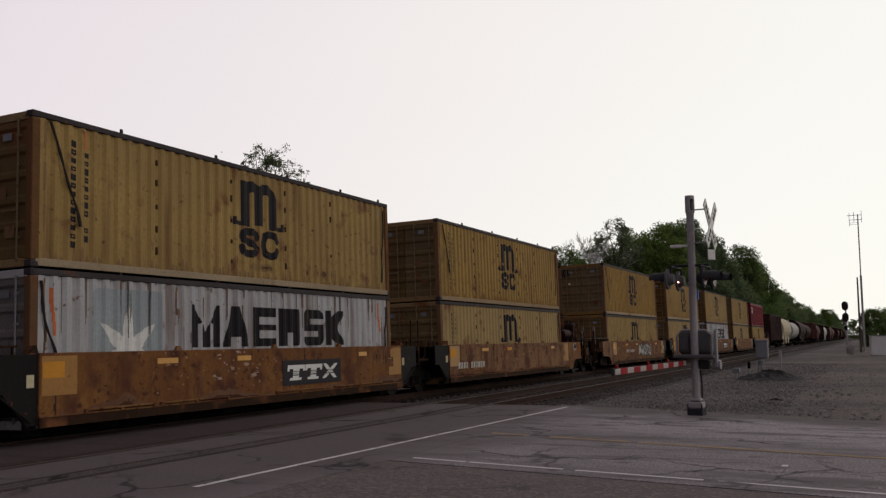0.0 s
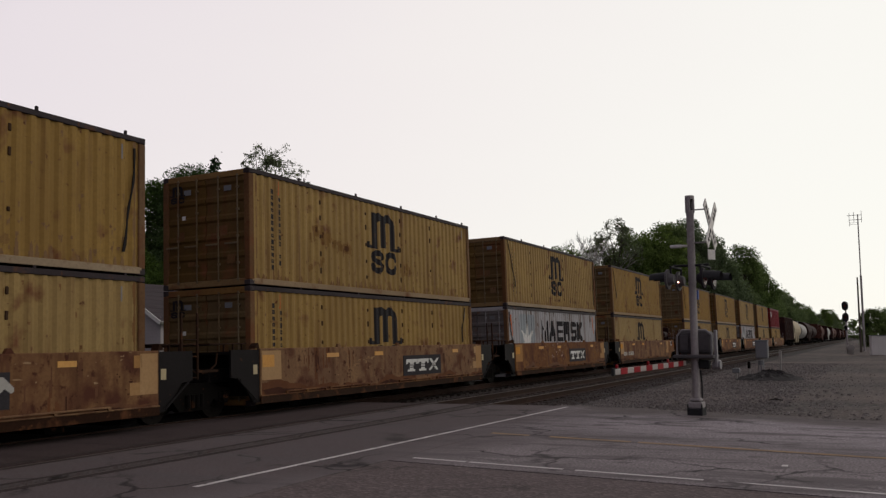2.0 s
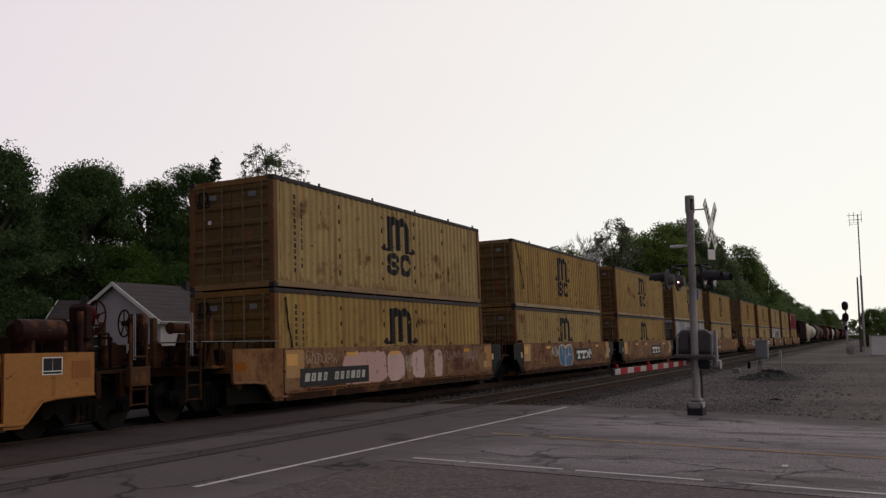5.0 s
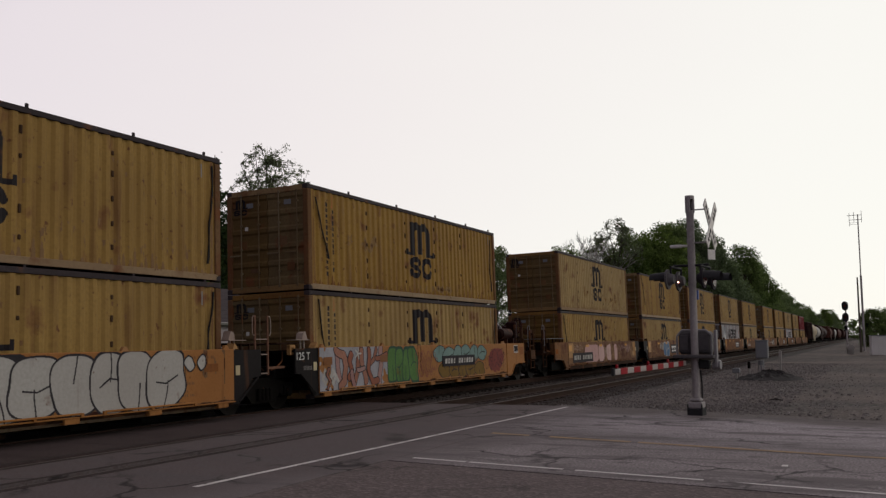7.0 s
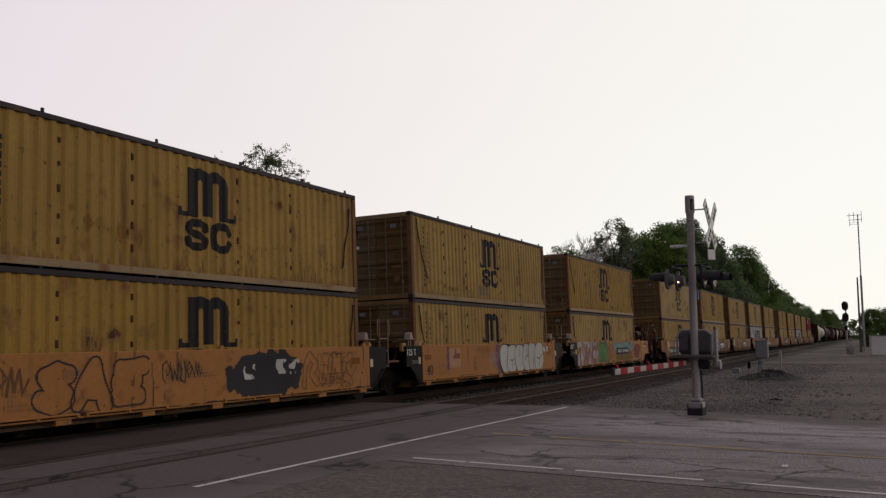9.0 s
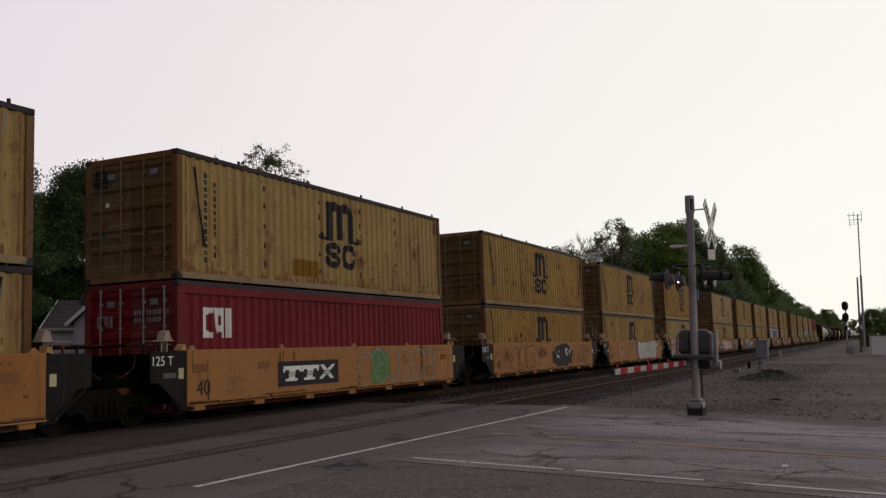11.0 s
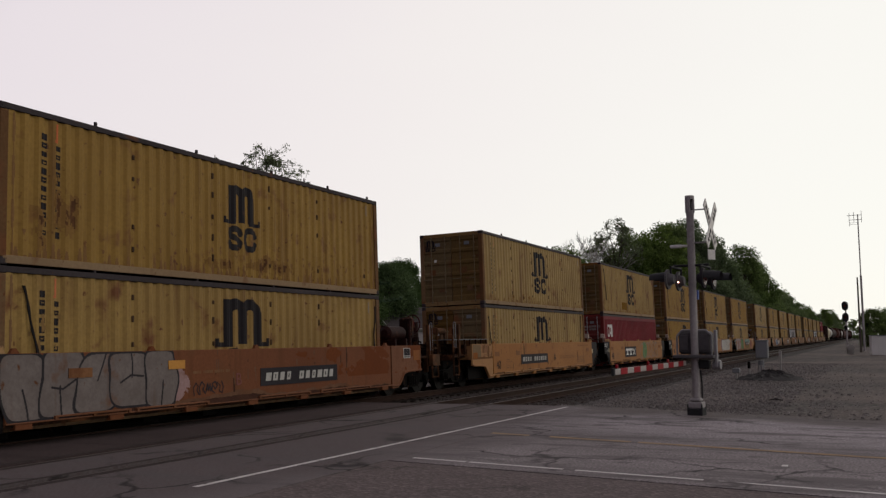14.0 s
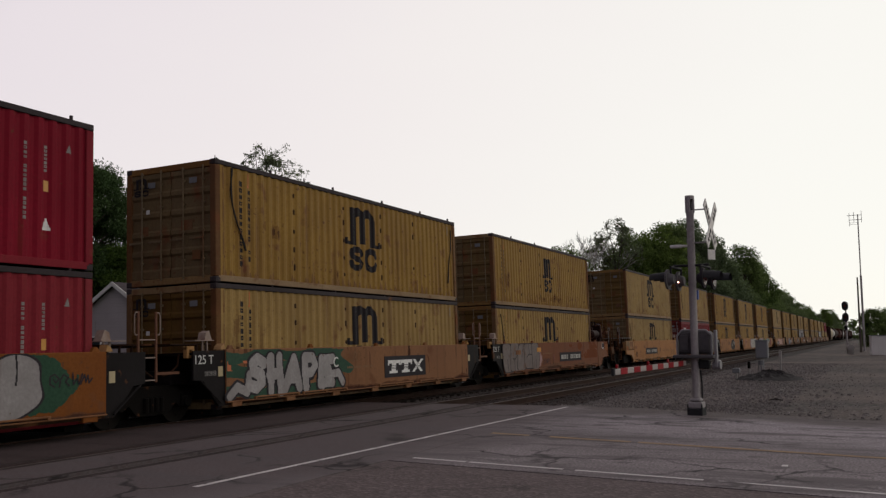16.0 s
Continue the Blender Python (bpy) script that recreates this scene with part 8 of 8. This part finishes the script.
# ---- houses behind the railway ----
def house(x, y, length, half, eave, ridge, turn, label, wall="siding", windows=True):
    """A gabled house; its gable faces -x, the ridge runs along x."""
    h = tagged(new("house"), label, "house")
    h.matrix_basis = pose(x, y, -0.2, 0, 0, turn)
    for e, xx in ((-1, 0.0), (1, length)):
        bm = bmesh.new()
        a = [(-half, 0.0), (half, 0.0), (half, eave), (0.0, ridge - 0.1), (-half, eave)]
        v0 = [bm.verts.new((xx, p, q)) for p, q in a]
        v1 = [bm.verts.new((xx + 0.18 * -e, p, q)) for p, q in a]
        bm.faces.new(v0)
        bm.faces.new(v1[::-1])
        for i in range(5):
            bm.faces.new((v0[(i + 1) % 5], v0[i], v1[i], v1[(i + 1) % 5]))
        boards = []
        for i in range(int(ridge / 0.2)):
            z = 0.1 + i * 0.2
            w = half if z < eave else half * (ridge - 0.1 - z) / (ridge - 0.1 - eave)
            if w > 0.15 and e < 0:
                boards.append((w, z))
        g = part("gable_wall", bm, wall, h)
        for w, z in boards:
            part("siding_board", shared("siding_board", lambda bm: box(bm, -0.02, -0.001, -1, 1, 0, 0.03)), wall, g, m=pose(xx, 0, z) @ Matrix.Diagonal((1, w, 1, 1)))
    for s in (-1, 1):
        bm = bmesh.new()
        box(bm, 0.18, length - 0.18, s * half - (0.18 if s > 0 else 0), s * half + (0 if s > 0 else 0.18), 0, eave)
        part("side_wall", bm, wall, h)
        ang = math.atan2(ridge - eave, half)
        run = math.hypot(half, ridge - eave) + 0.45
        m = pose(0, 0, ridge, 0, 0, 0) @ pose(0, 0, 0, -s * math.degrees(ang), 0, 0)
        bm = bmesh.new()
        box(bm, -0.38, length + 0.38, min(0, s * run), max(0, s * run), -0.09, -0.02, m=m)
        slope = part("roof_slope", bm, "shingle", h)
        rows = int(run / 0.28)
        for i in range(rows):
            y0, y1 = i * run / rows, (i + 1) * run / rows + 0.03
            bm = bmesh.new()
            box(bm, -0.4, length + 0.4, min(s * y0, s * y1), max(s * y0, s * y1), -0.02, 0.004 + 0.012 * (i % 2), m=m)
            part("shingle_course", bm, "shingle", slope)
        for xx in (-0.44, length + 0.36):
            bm = bmesh.new()
            box(bm, xx, xx + 0.07, min(0, s * (run + 0.02)), max(0, s * (run + 0.02)), -0.22, 0.02, m=m)
            part("rake_board", bm, "white", h, "white rake board")
        bm = bmesh.new()
        box(bm, -0.4, length + 0.4, min(s * run, s * (run + 0.08)), max(s * run, s * (run + 0.08)), -0.16, 0.02, m=m)
        part("gutter", bm, "concrete", h, "white eaves gutter")
    if windows:
        for wy in (-half * 0.45, half * 0.45):
            bm = bmesh.new()
            box(bm, -0.05, -0.005, wy - 0.5, wy + 0.5, 0.9, 2.2)
            w = part("window", bm, "white", h, "white window frame")
            bm = bmesh.new()
            box(bm, -0.055, -0.045, wy - 0.42, wy + 0.42, 0.98, 1.52)
            box(bm, -0.055, -0.045, wy - 0.42, wy + 0.42, 1.58, 2.12)
            part("pane", bm, "glass", w)
        for wx in (length * 0.2, length * 0.5, length * 0.8):
            bm = bmesh.new()
            box(bm, wx - 0.6, wx + 0.6, -half - 0.05, -half - 0.005, 0.9, 2.2)
            w = part("window", bm, "white", h, "white window frame")
            bm = bmesh.new()
            box(bm, wx - 0.5, wx + 0.5, -half - 0.055, -half - 0.045, 0.98, 2.12)
            part("pane", bm, "glass", w)
    bm = bmesh.new()
    box(bm, length * 0.29, length * 0.29 + 0.4, -0.6, -0.2, ridge - 0.6, ridge + 0.3, 0.02)
    part("chimney", bm, "dark_metal", h, "dark roof vent")
    return h


# ---- trees ----
def leaf_cloud(rng, centres, per, spread, size):
    """Many small leaves round the given centres."""
    n = len(centres) * per
    c = np.repeat(np.array(centres), per, axis=0)
    d = rng.normal(size=(n, 3))
    d /= np.linalg.norm(d, axis=1)[:, None]
    p = c[:, :3] + d * (spread * c[:, 3:4] * rng.random((n, 1)) ** 0.45) * (1, 1, 0.8)
    u = rng.normal(size=(n, 3))
    u /= np.linalg.norm(u, axis=1)[:, None]
    w = np.cross(u, rng.normal(size=(n, 3)))
    w /= np.linalg.norm(w, axis=1)[:, None]
    s = size * rng.uniform(0.6, 1.3, (n, 1))
    verts = np.stack((p - u * s, p + w * s * 0.45, p + u * s, p - w * s * 0.45), axis=1).reshape(-1, 3)
    return verts.tolist(), [(4 * i, 4 * i + 1, 4 * i + 2, 4 * i + 3) for i in range(n)]


def leaf_mesh(name, verts, faces):
    me = bpy.data.meshes.new(name)
    me.from_pydata(verts, [], faces)
    me.materials.append(None)
    return me


def tree(seed, tall, wide, clear, clumps, per, size, leaf="leaf", label="", sparse=False):
    """A broad-leaved tree: tapered trunk, limbs, a crown of leaf clumps. Origin at its foot."""
    rng = np.random.default_rng(seed)
    t = tagged(new("tree"), label or "tall leafy green tree behind the railway", "tree", "trees by the railway")
    bm = bmesh.new()
    p = Vector((0, 0, -0.3))
    r = tall * 0.018 + 0.05
    spine = [p.copy()]
    for i in range(6):
        q = p + Vector((rng.uniform(-0.25, 0.25), rng.uniform(-0.25, 0.25), tall * 0.14))
        rod(bm, p, q, r, 8, r * 0.82)
        p, r = q, r * 0.82
        spine.append(p.copy())
    centres = []
    for i in range(clumps):
        a = rng.uniform(0, 2 * math.pi)
        f = rng.random()
        z = clear + (tall - clear) * f
        prof = math.sin(math.pi * min(1, 0.16 + 0.80 * f)) ** 0.6 * (0.75 + 0.4 * noise.noise((math.cos(a) * 1.5 + seed, math.sin(a) * 1.5, f * 3)))
        rad = wide * prof * rng.uniform(0.45, 1.0) ** 0.6
        c = (rad * math.cos(a), rad * math.sin(a), z, rng.uniform(0.65, 1.25))
        centres.append(c)
        if i % 2 == 0 or sparse:
            root = spine[min(6, (2 if sparse else 1) + int(f * (4 if sparse else 5)))]
            tip = Vector(c[:3])
            mid = (root + tip) / 2 + Vector((0, 0, 0.06 * tall * rng.uniform(-0.3, 0.4)))
            br = tall * (0.0026 if sparse else 0.0055)
            rod(bm, root, mid, br, 5, br * 0.65)
            rod(bm, mid, tip, br * 0.65, 5, br * 0.2)
    part("trunk", bm, "bark", t, "brown trunk and limbs")
    v, fc = leaf_cloud(rng, centres, per, wide * (0.17 if sparse else 0.27), size)
    part("crown", leaf_mesh("crown", v, fc), leaf, t, "crown of small leaves")
    return t


def spruce(seed, tall):
    rng = np.random.default_rng(seed)
    t = tagged(new("tree"), "dark pointed spruce tree behind the houses", "tree", "trees by the railway")
    bm = bmesh.new()
    rod(bm, (0, 0, -0.3), (0, 0, tall), 0.22, 8, 0.03)
    cs = []
    for i in range(96):
        f = i / 96
        z = tall * (0.12 + 0.87 * f)
        a = i * 2.4 + rng.uniform(-0.3, 0.3)
        ln = tall * 0.27 * (1 - f) ** 0.85 * rng.uniform(0.45, 1.25) + 0.15
        up = rng.uniform(0.05, 0.35)
        tip = Vector((ln * math.cos(a), ln * math.sin(a), z + up * ln))
        rod(bm, (0, 0, z), tip, 0.035, 4, 0.01)
        for k in np.arange(0.25, 1.02, 0.3 / max(0.6, ln)):
            w = 0.16 + 0.5 * (1 - k) * min(1.0, ln * 0.4)
            cs.append((tip[0] * k, tip[1] * k, z + up * ln * k - 0.1 * (1 - k), w))
            side = Vector((-math.sin(a), math.cos(a), 0))
            for sg in (-1, 1):
                cs.append((tip[0] * k + side.x * sg * w * 0.9, tip[1] * k + side.y * sg * w * 0.9, z + up * ln * k - 0.15, w * 0.8))
    part("trunk", bm, "bark", t)
    v, fc = leaf_cloud(rng, cs, 7, 0.75, 0.14)
    part("crown", leaf_mesh("crown", v, fc), "needle", t, "dark needled branches")
    return t


def dead_tree(seed, tall):
    rng = random.Random(seed)
    t = tagged(new("tree"), "bare pale branches of a dying tree", "tree", "trees by the railway")
    bm = bmesh.new()
    def grow(p, d, ln, r, depth):
        q = p + d * ln
        rod(bm, p, q, r, 5, r * 0.65)
        if depth:
            for _ in range(3):
                e = (d + Vector((rng.uniform(-0.75, 0.75), rng.uniform(-0.75, 0.75), rng.uniform(-0.1, 0.5)))).normalized()
                grow(q, e, ln * rng.uniform(0.55, 0.75), r * 0.6, depth - 1)
    grow(Vector((0, 0, -0.3)), Vector((0, 0, 1)), tall * 0.36, tall * 0.016, 5)
    part("trunk", bm, "spray_silver", t)
    return t


def airy_tree(seed, tall):
    """A tall thin-leaved tree with a deep rounded crown whose branches show against the sky."""
    rng = random.Random(seed)
    t = tagged(new("tree"), "tall sparse pale-leaved tree behind the houses", "tree", "trees by the railway")
    bm = bmesh.new()
    fork, mid_z, rx, rz = tall * 0.48, tall * 0.725, tall * 0.20, tall * 0.285
    rod(bm, (0, 0, -0.3), (0.15, 0.1, fork), 0.26, 8, 0.19)
    joints, limbs = [], 9
    for i in range(limbs):
        # limbs rise from the fork, bend outwards and reach the crown's edge
        a = 2 * math.pi * i / limbs + rng.uniform(-0.3, 0.3)
        f = rng.uniform(-0.25, 0.95)
        reach = rx * math.sqrt(max(0.1, 1 - f * f)) * 0.85
        p = Vector((0.15, 0.1, fork * rng.uniform(0.9, 1.12)))
        end = Vector((reach * math.cos(a), reach * math.sin(a), mid_z + rz * f * 0.9))
        r = 0.14
        for s in range(1, 6):
            g = s / 5
            q = p.lerp(end, 1 / (6 - s)) + Vector((rng.uniform(-0.2, 0.2), rng.uniform(-0.2, 0.2), 0.35 * math.sin(math.pi * g)))
            rod(bm, p, q, r, 5, r * 0.72)
            p, r = q, r * 0.72
            joints.append(p.copy())
    tips = []
    for i in range(420):
        while True:
            v = Vector((rng.uniform(-1, 1), rng.uniform(-1, 1), rng.uniform(-1, 1)))
            if 0.25 < v.length < 1 and rng.random() < v.length:
                break
        bulge = 0.85 + 0.35 * noise.noise((v.x * 2 + 5, v.y * 2, v.z * 2))
        tip = Vector((v.x * rx, v.y * rx, v.z * rz)) * bulge + Vector((0, 0, mid_z))
        root = min(joints, key=lambda j: (j - tip).length)
        bend = (root + tip) / 2 + Vector((0, 0, rng.uniform(-0.1, 0.25)))
        rod(bm, root, bend, 0.028, 4, 0.02)
        rod(bm, bend, tip, 0.02, 4, 0.007)
        tips.append((*tip, rng.uniform(0.5, 1.2)))
        tips.append((*bend, rng.uniform(0.3, 0.7)))
    part("trunk", bm, "bark", t, "dark thin branches")
    v, fc = leaf_cloud(np.random.default_rng(seed), tips, 15, 0.46, 0.105)
    part("crown", leaf_mesh("crown", v, fc), "leaf_pale", t, "thin crown of pale leaves")
    return t


def build_trees():
    kinds = [tree(11, 17, 5.2, 2.0, 130, 380, 0.125, "leaf_backlit"), tree(12, 15, 5.0, 1.0, 140, 380, 0.125, "leaf_backlit"), tree(13, 18, 4.4, 3.0, 120, 360, 0.12, "leaf_backlit"), tree(14, 9, 4.6, 0.3, 130, 380, 0.115, "leaf_mid", label="dense green bush-like tree near the houses"),
             tree(21, 17, 5.4, 1.0, 130, 190, 0.18), tree(22, 15, 5.2, 0.6, 130, 190, 0.18), tree(23, 18, 4.8, 1.0, 130, 190, 0.18), tree(24, 9, 4.8, 0.2, 120, 180, 0.17, label="dense green undergrowth tree by the line")]
    rng = random.Random(3)
    used = set()

    def put(k, x, y, tall, wide=None, label=""):
        base = {0: 18.1, 1: 16.1, 2: 19.0, 3: 10.1}[k]
        k = k + 4 if x > 112 else k
        s = tall / base
        w = s if wide is None else wide
        m = pose(x, y, -0.2, 0, 0, rng.uniform(0, 360)) @ Matrix.Diagonal((w, w, s, 1))
        if k in used:
            copy_thing(kinds[k], m @ Matrix.Diagonal([1 / v for v in kinds[k].scale] + [1]))
        else:
            used.add(k)
            kinds[k].matrix_basis = m
    # left of the road, behind the houses
    for k, x, y, h in ((0, 47.5, 62, 16.9), (1, 41.5, 61, 16.0), (1, 54.6, 57.5, 16.9), (2, 58.0, 59, 17.0), (0, 61.5, 57, 16.2), (3, 58, 64, 9.5), (3, 56, 54, 10.0), (3, 41, 66, 10), (3, 62, 52.5, 9.0), (1, 66, 56, 13.0), (3, 68, 50, 9.5), (3, 73, 49, 11.5), (1, 78, 50, 12.5), (3, 84, 51, 10.5), (0, 36, 66, 19), (1, 44.9, 56.5, 16.3), (2, 62.5, 53.0, 17.4),
                       (3, 92, 50, 11), (1, 100, 52, 12), (3, 108, 50, 12), (0, 118, 47, 15), (3, 128, 44, 12), (3, 38, 56, 9), (0, 44, 70, 17), (1, 50, 68, 16), (0, 57, 66, 15.5), (3, 63, 60, 8), (3, 59, 51, 8.5), (3, 53, 62, 12), (3, 38, 62, 12), (3, 50, 67, 12), (3, 70, 56, 11), (3, 66.3, 51.5, 13.0), (3, 71.0, 52.0, 13.4), (3, 76.0, 50.5, 13.0), (3, 62.0, 55.0, 12.5)):
        put(k, x, y, h)
    # along the line beyond the crossing
    for k, x, y, h in [(k, x, y, 0.98 * h) for k, x, y, h in ((1, 138, 43, 17), (3, 140, 38, 13), (0, 152, 36, 20.5), (1, 158, 33, 22), (0, 163, 32, 23.4), (2, 171, 30, 24.4), (1, 176, 28.5, 23), (0, 183, 27, 17.6), (3, 166, 27, 15), (3, 150, 31, 13), (3, 178, 24.5, 14), (2, 196, 23.6, 21.4), (1, 203, 23.2, 19.2), (3, 190, 24, 13), (0, 190, 28, 17),
                       (1, 216, 25, 15.5), (0, 230, 24, 15), (3, 222, 22.5, 12), (1, 246, 23.5, 14.5), (0, 262, 23, 15.5), (1, 278, 23, 15.8), (3, 252, 21, 11), (2, 296, 23, 14.5), (0, 316, 22, 13.5), (1, 338, 21, 13.5), (3, 330, 19.5, 11), (0, 362, 21, 12), (1, 392, 21, 12), (0, 450, 19.5, 15), (1, 462, 18, 14.8), (0, 474, 17, 13.5),
                       (1, 520, 18, 13), (0, 600, 16, 13), (1, 680, 12, 14), (0, 760, 4, 14), (1, 800, -4, 15))]:
        put(k, x, y, h)
    # right of the line
    for k, x, y, h in ((1, 214, -2.6, 8.0), (3, 222, -6, 8.6), (0, 240, -9, 11), (3, 210, -9, 9), (1, 230, -16, 11), (3, 172, -0.2, 6.9), (3, 176, -3.4, 6.6)):
        put(k, x, y, h)
    a = airy_tree(31, 19.5)
    a.matrix_basis = pose(66.0, 47.4, -0.2)
    copy_thing(a, pose(147.0, 37.2, -0.2, 0, 0, 40) @ Matrix.Diagonal((1.25, 1.25, 1.12, 1)))
    copy_thing(a, pose(146.0, 40.4, -0.2, 0, 0, 200) @ Matrix.Diagonal((1.1, 1.1, 0.93, 1)))
    s = spruce(5, 17.0)
    s.matrix_basis = pose(70.3, 46.8, -0.2) @ Matrix.Diagonal((1.9, 1.9, 0.98, 1))
    copy_thing(s, pose(71.8, 45.6, -0.2, 0, 0, 70) @ Matrix.Diagonal((1.0, 1.0, 0.82, 1)) @ Matrix.Diagonal([1 / v for v in s.scale] + [1]))
    copy_thing(s, pose(63.3, 51.4, -0.2, 0, 0, 150) @ Matrix.Diagonal((1.1, 1.1, 1.06, 1)) @ Matrix.Diagonal([1 / v for v in s.scale] + [1]))
    d = dead_tree(9, 18.5)
    d.matrix_basis = pose(144.5, 40.5, -0.2)
    copy_thing(d, pose(139.5, 42.0, -0.2, 0, 0, 120) @ Matrix.Diagonal((0.9, 0.9, 0.93, 1)))


def bird():
    """A small dark bird that leaves the treetop and flies up over the railway."""
    b = tagged(new("bird"), "small dark bird flying over the treetops", "bird")
    bm = bmesh.new()
    bmesh.ops.create_uvsphere(bm, u_segments=10, v_segments=8, radius=1.0, matrix=Matrix.Diagonal((0.06, 0.024, 0.024, 1)))
    bmesh.ops.create_uvsphere(bm, u_segments=8, v_segments=6, radius=0.017, matrix=Matrix.Translation((0.062, 0, 0.008)))
    part("body", bm, "spray_black", b)
    for s in (-1, 1):
        bm = bmesh.new()
        prism(bm, [(-0.012, 0.0), (0.02, 0.0), (0.008, 0.08), (-0.02, 0.095)], -0.003, 0.003)
        part("wing", bm, "spray_black", b, m=pose(0, s * 0.014, 0.008, -s * 65, 0, 0))
    bm = bmesh.new()
    prism(bm, [(-0.05, -0.005), (-0.095, -0.008), (-0.095, 0.008), (-0.05, 0.005)], -0.012, 0.012)
    part("tail", bm, "spray_black", b)
    return b


BIRD = bird()
crossing_signal()
relay_cabinet()
wayside()
house(45.3, 44.6, 19.0, 4.1, 3.3, 5.7, -5, "white-sided single-storey house with a grey shingled roof")
house(49.4, 53.8, 5.0, 3.0, 3.0, 4.9, -62, "low house with a grey roof and pale eaves", windows=False)
house(90.5, 50.5, 13.0, 4.5, 3.2, 5.5, -40, "low house with a dark grey roof behind the tracks", "siding", False)
build_trees()


# ---- what moves ----
def motions():
    times = [0.0, 2.0, 4.0, 6.0, 8.0, 10.0, 12.0, 14.0, 16.0]
    for thing, x, z in MOVERS:
        walk(thing, [(t, on_track(travelled(t) + x, z)) for t in times])
    perch = pose(63.28, 50.68, 18.0, 0, 0, 170)
    way = ((12.5, 55.89, 47.49, 18.13), (12.9, 52.32, 45.45, 19.0), (13.2, 49.48, 43.97, 20.87), (13.5, 46.35, 43.16, 22.5), (13.8, 43.99, 43.22, 23.56), (16.0, 24.0, 44.0, 31.0))
    walk(BIRD, [(0.0, perch), (6.0, perch), (12.1, perch)] + [(t, pose(x, y, z, 0, -18, 205)) for t, x, y, z in way])
    for w, sx in WHEELSETS:
        walk(w, [(i / FPS, pose(sx, 0, 0.42, 0, math.degrees(travelled(i / FPS) / 0.42) % 360, 0)) for i in range(16 * FPS + 1)])


motions()
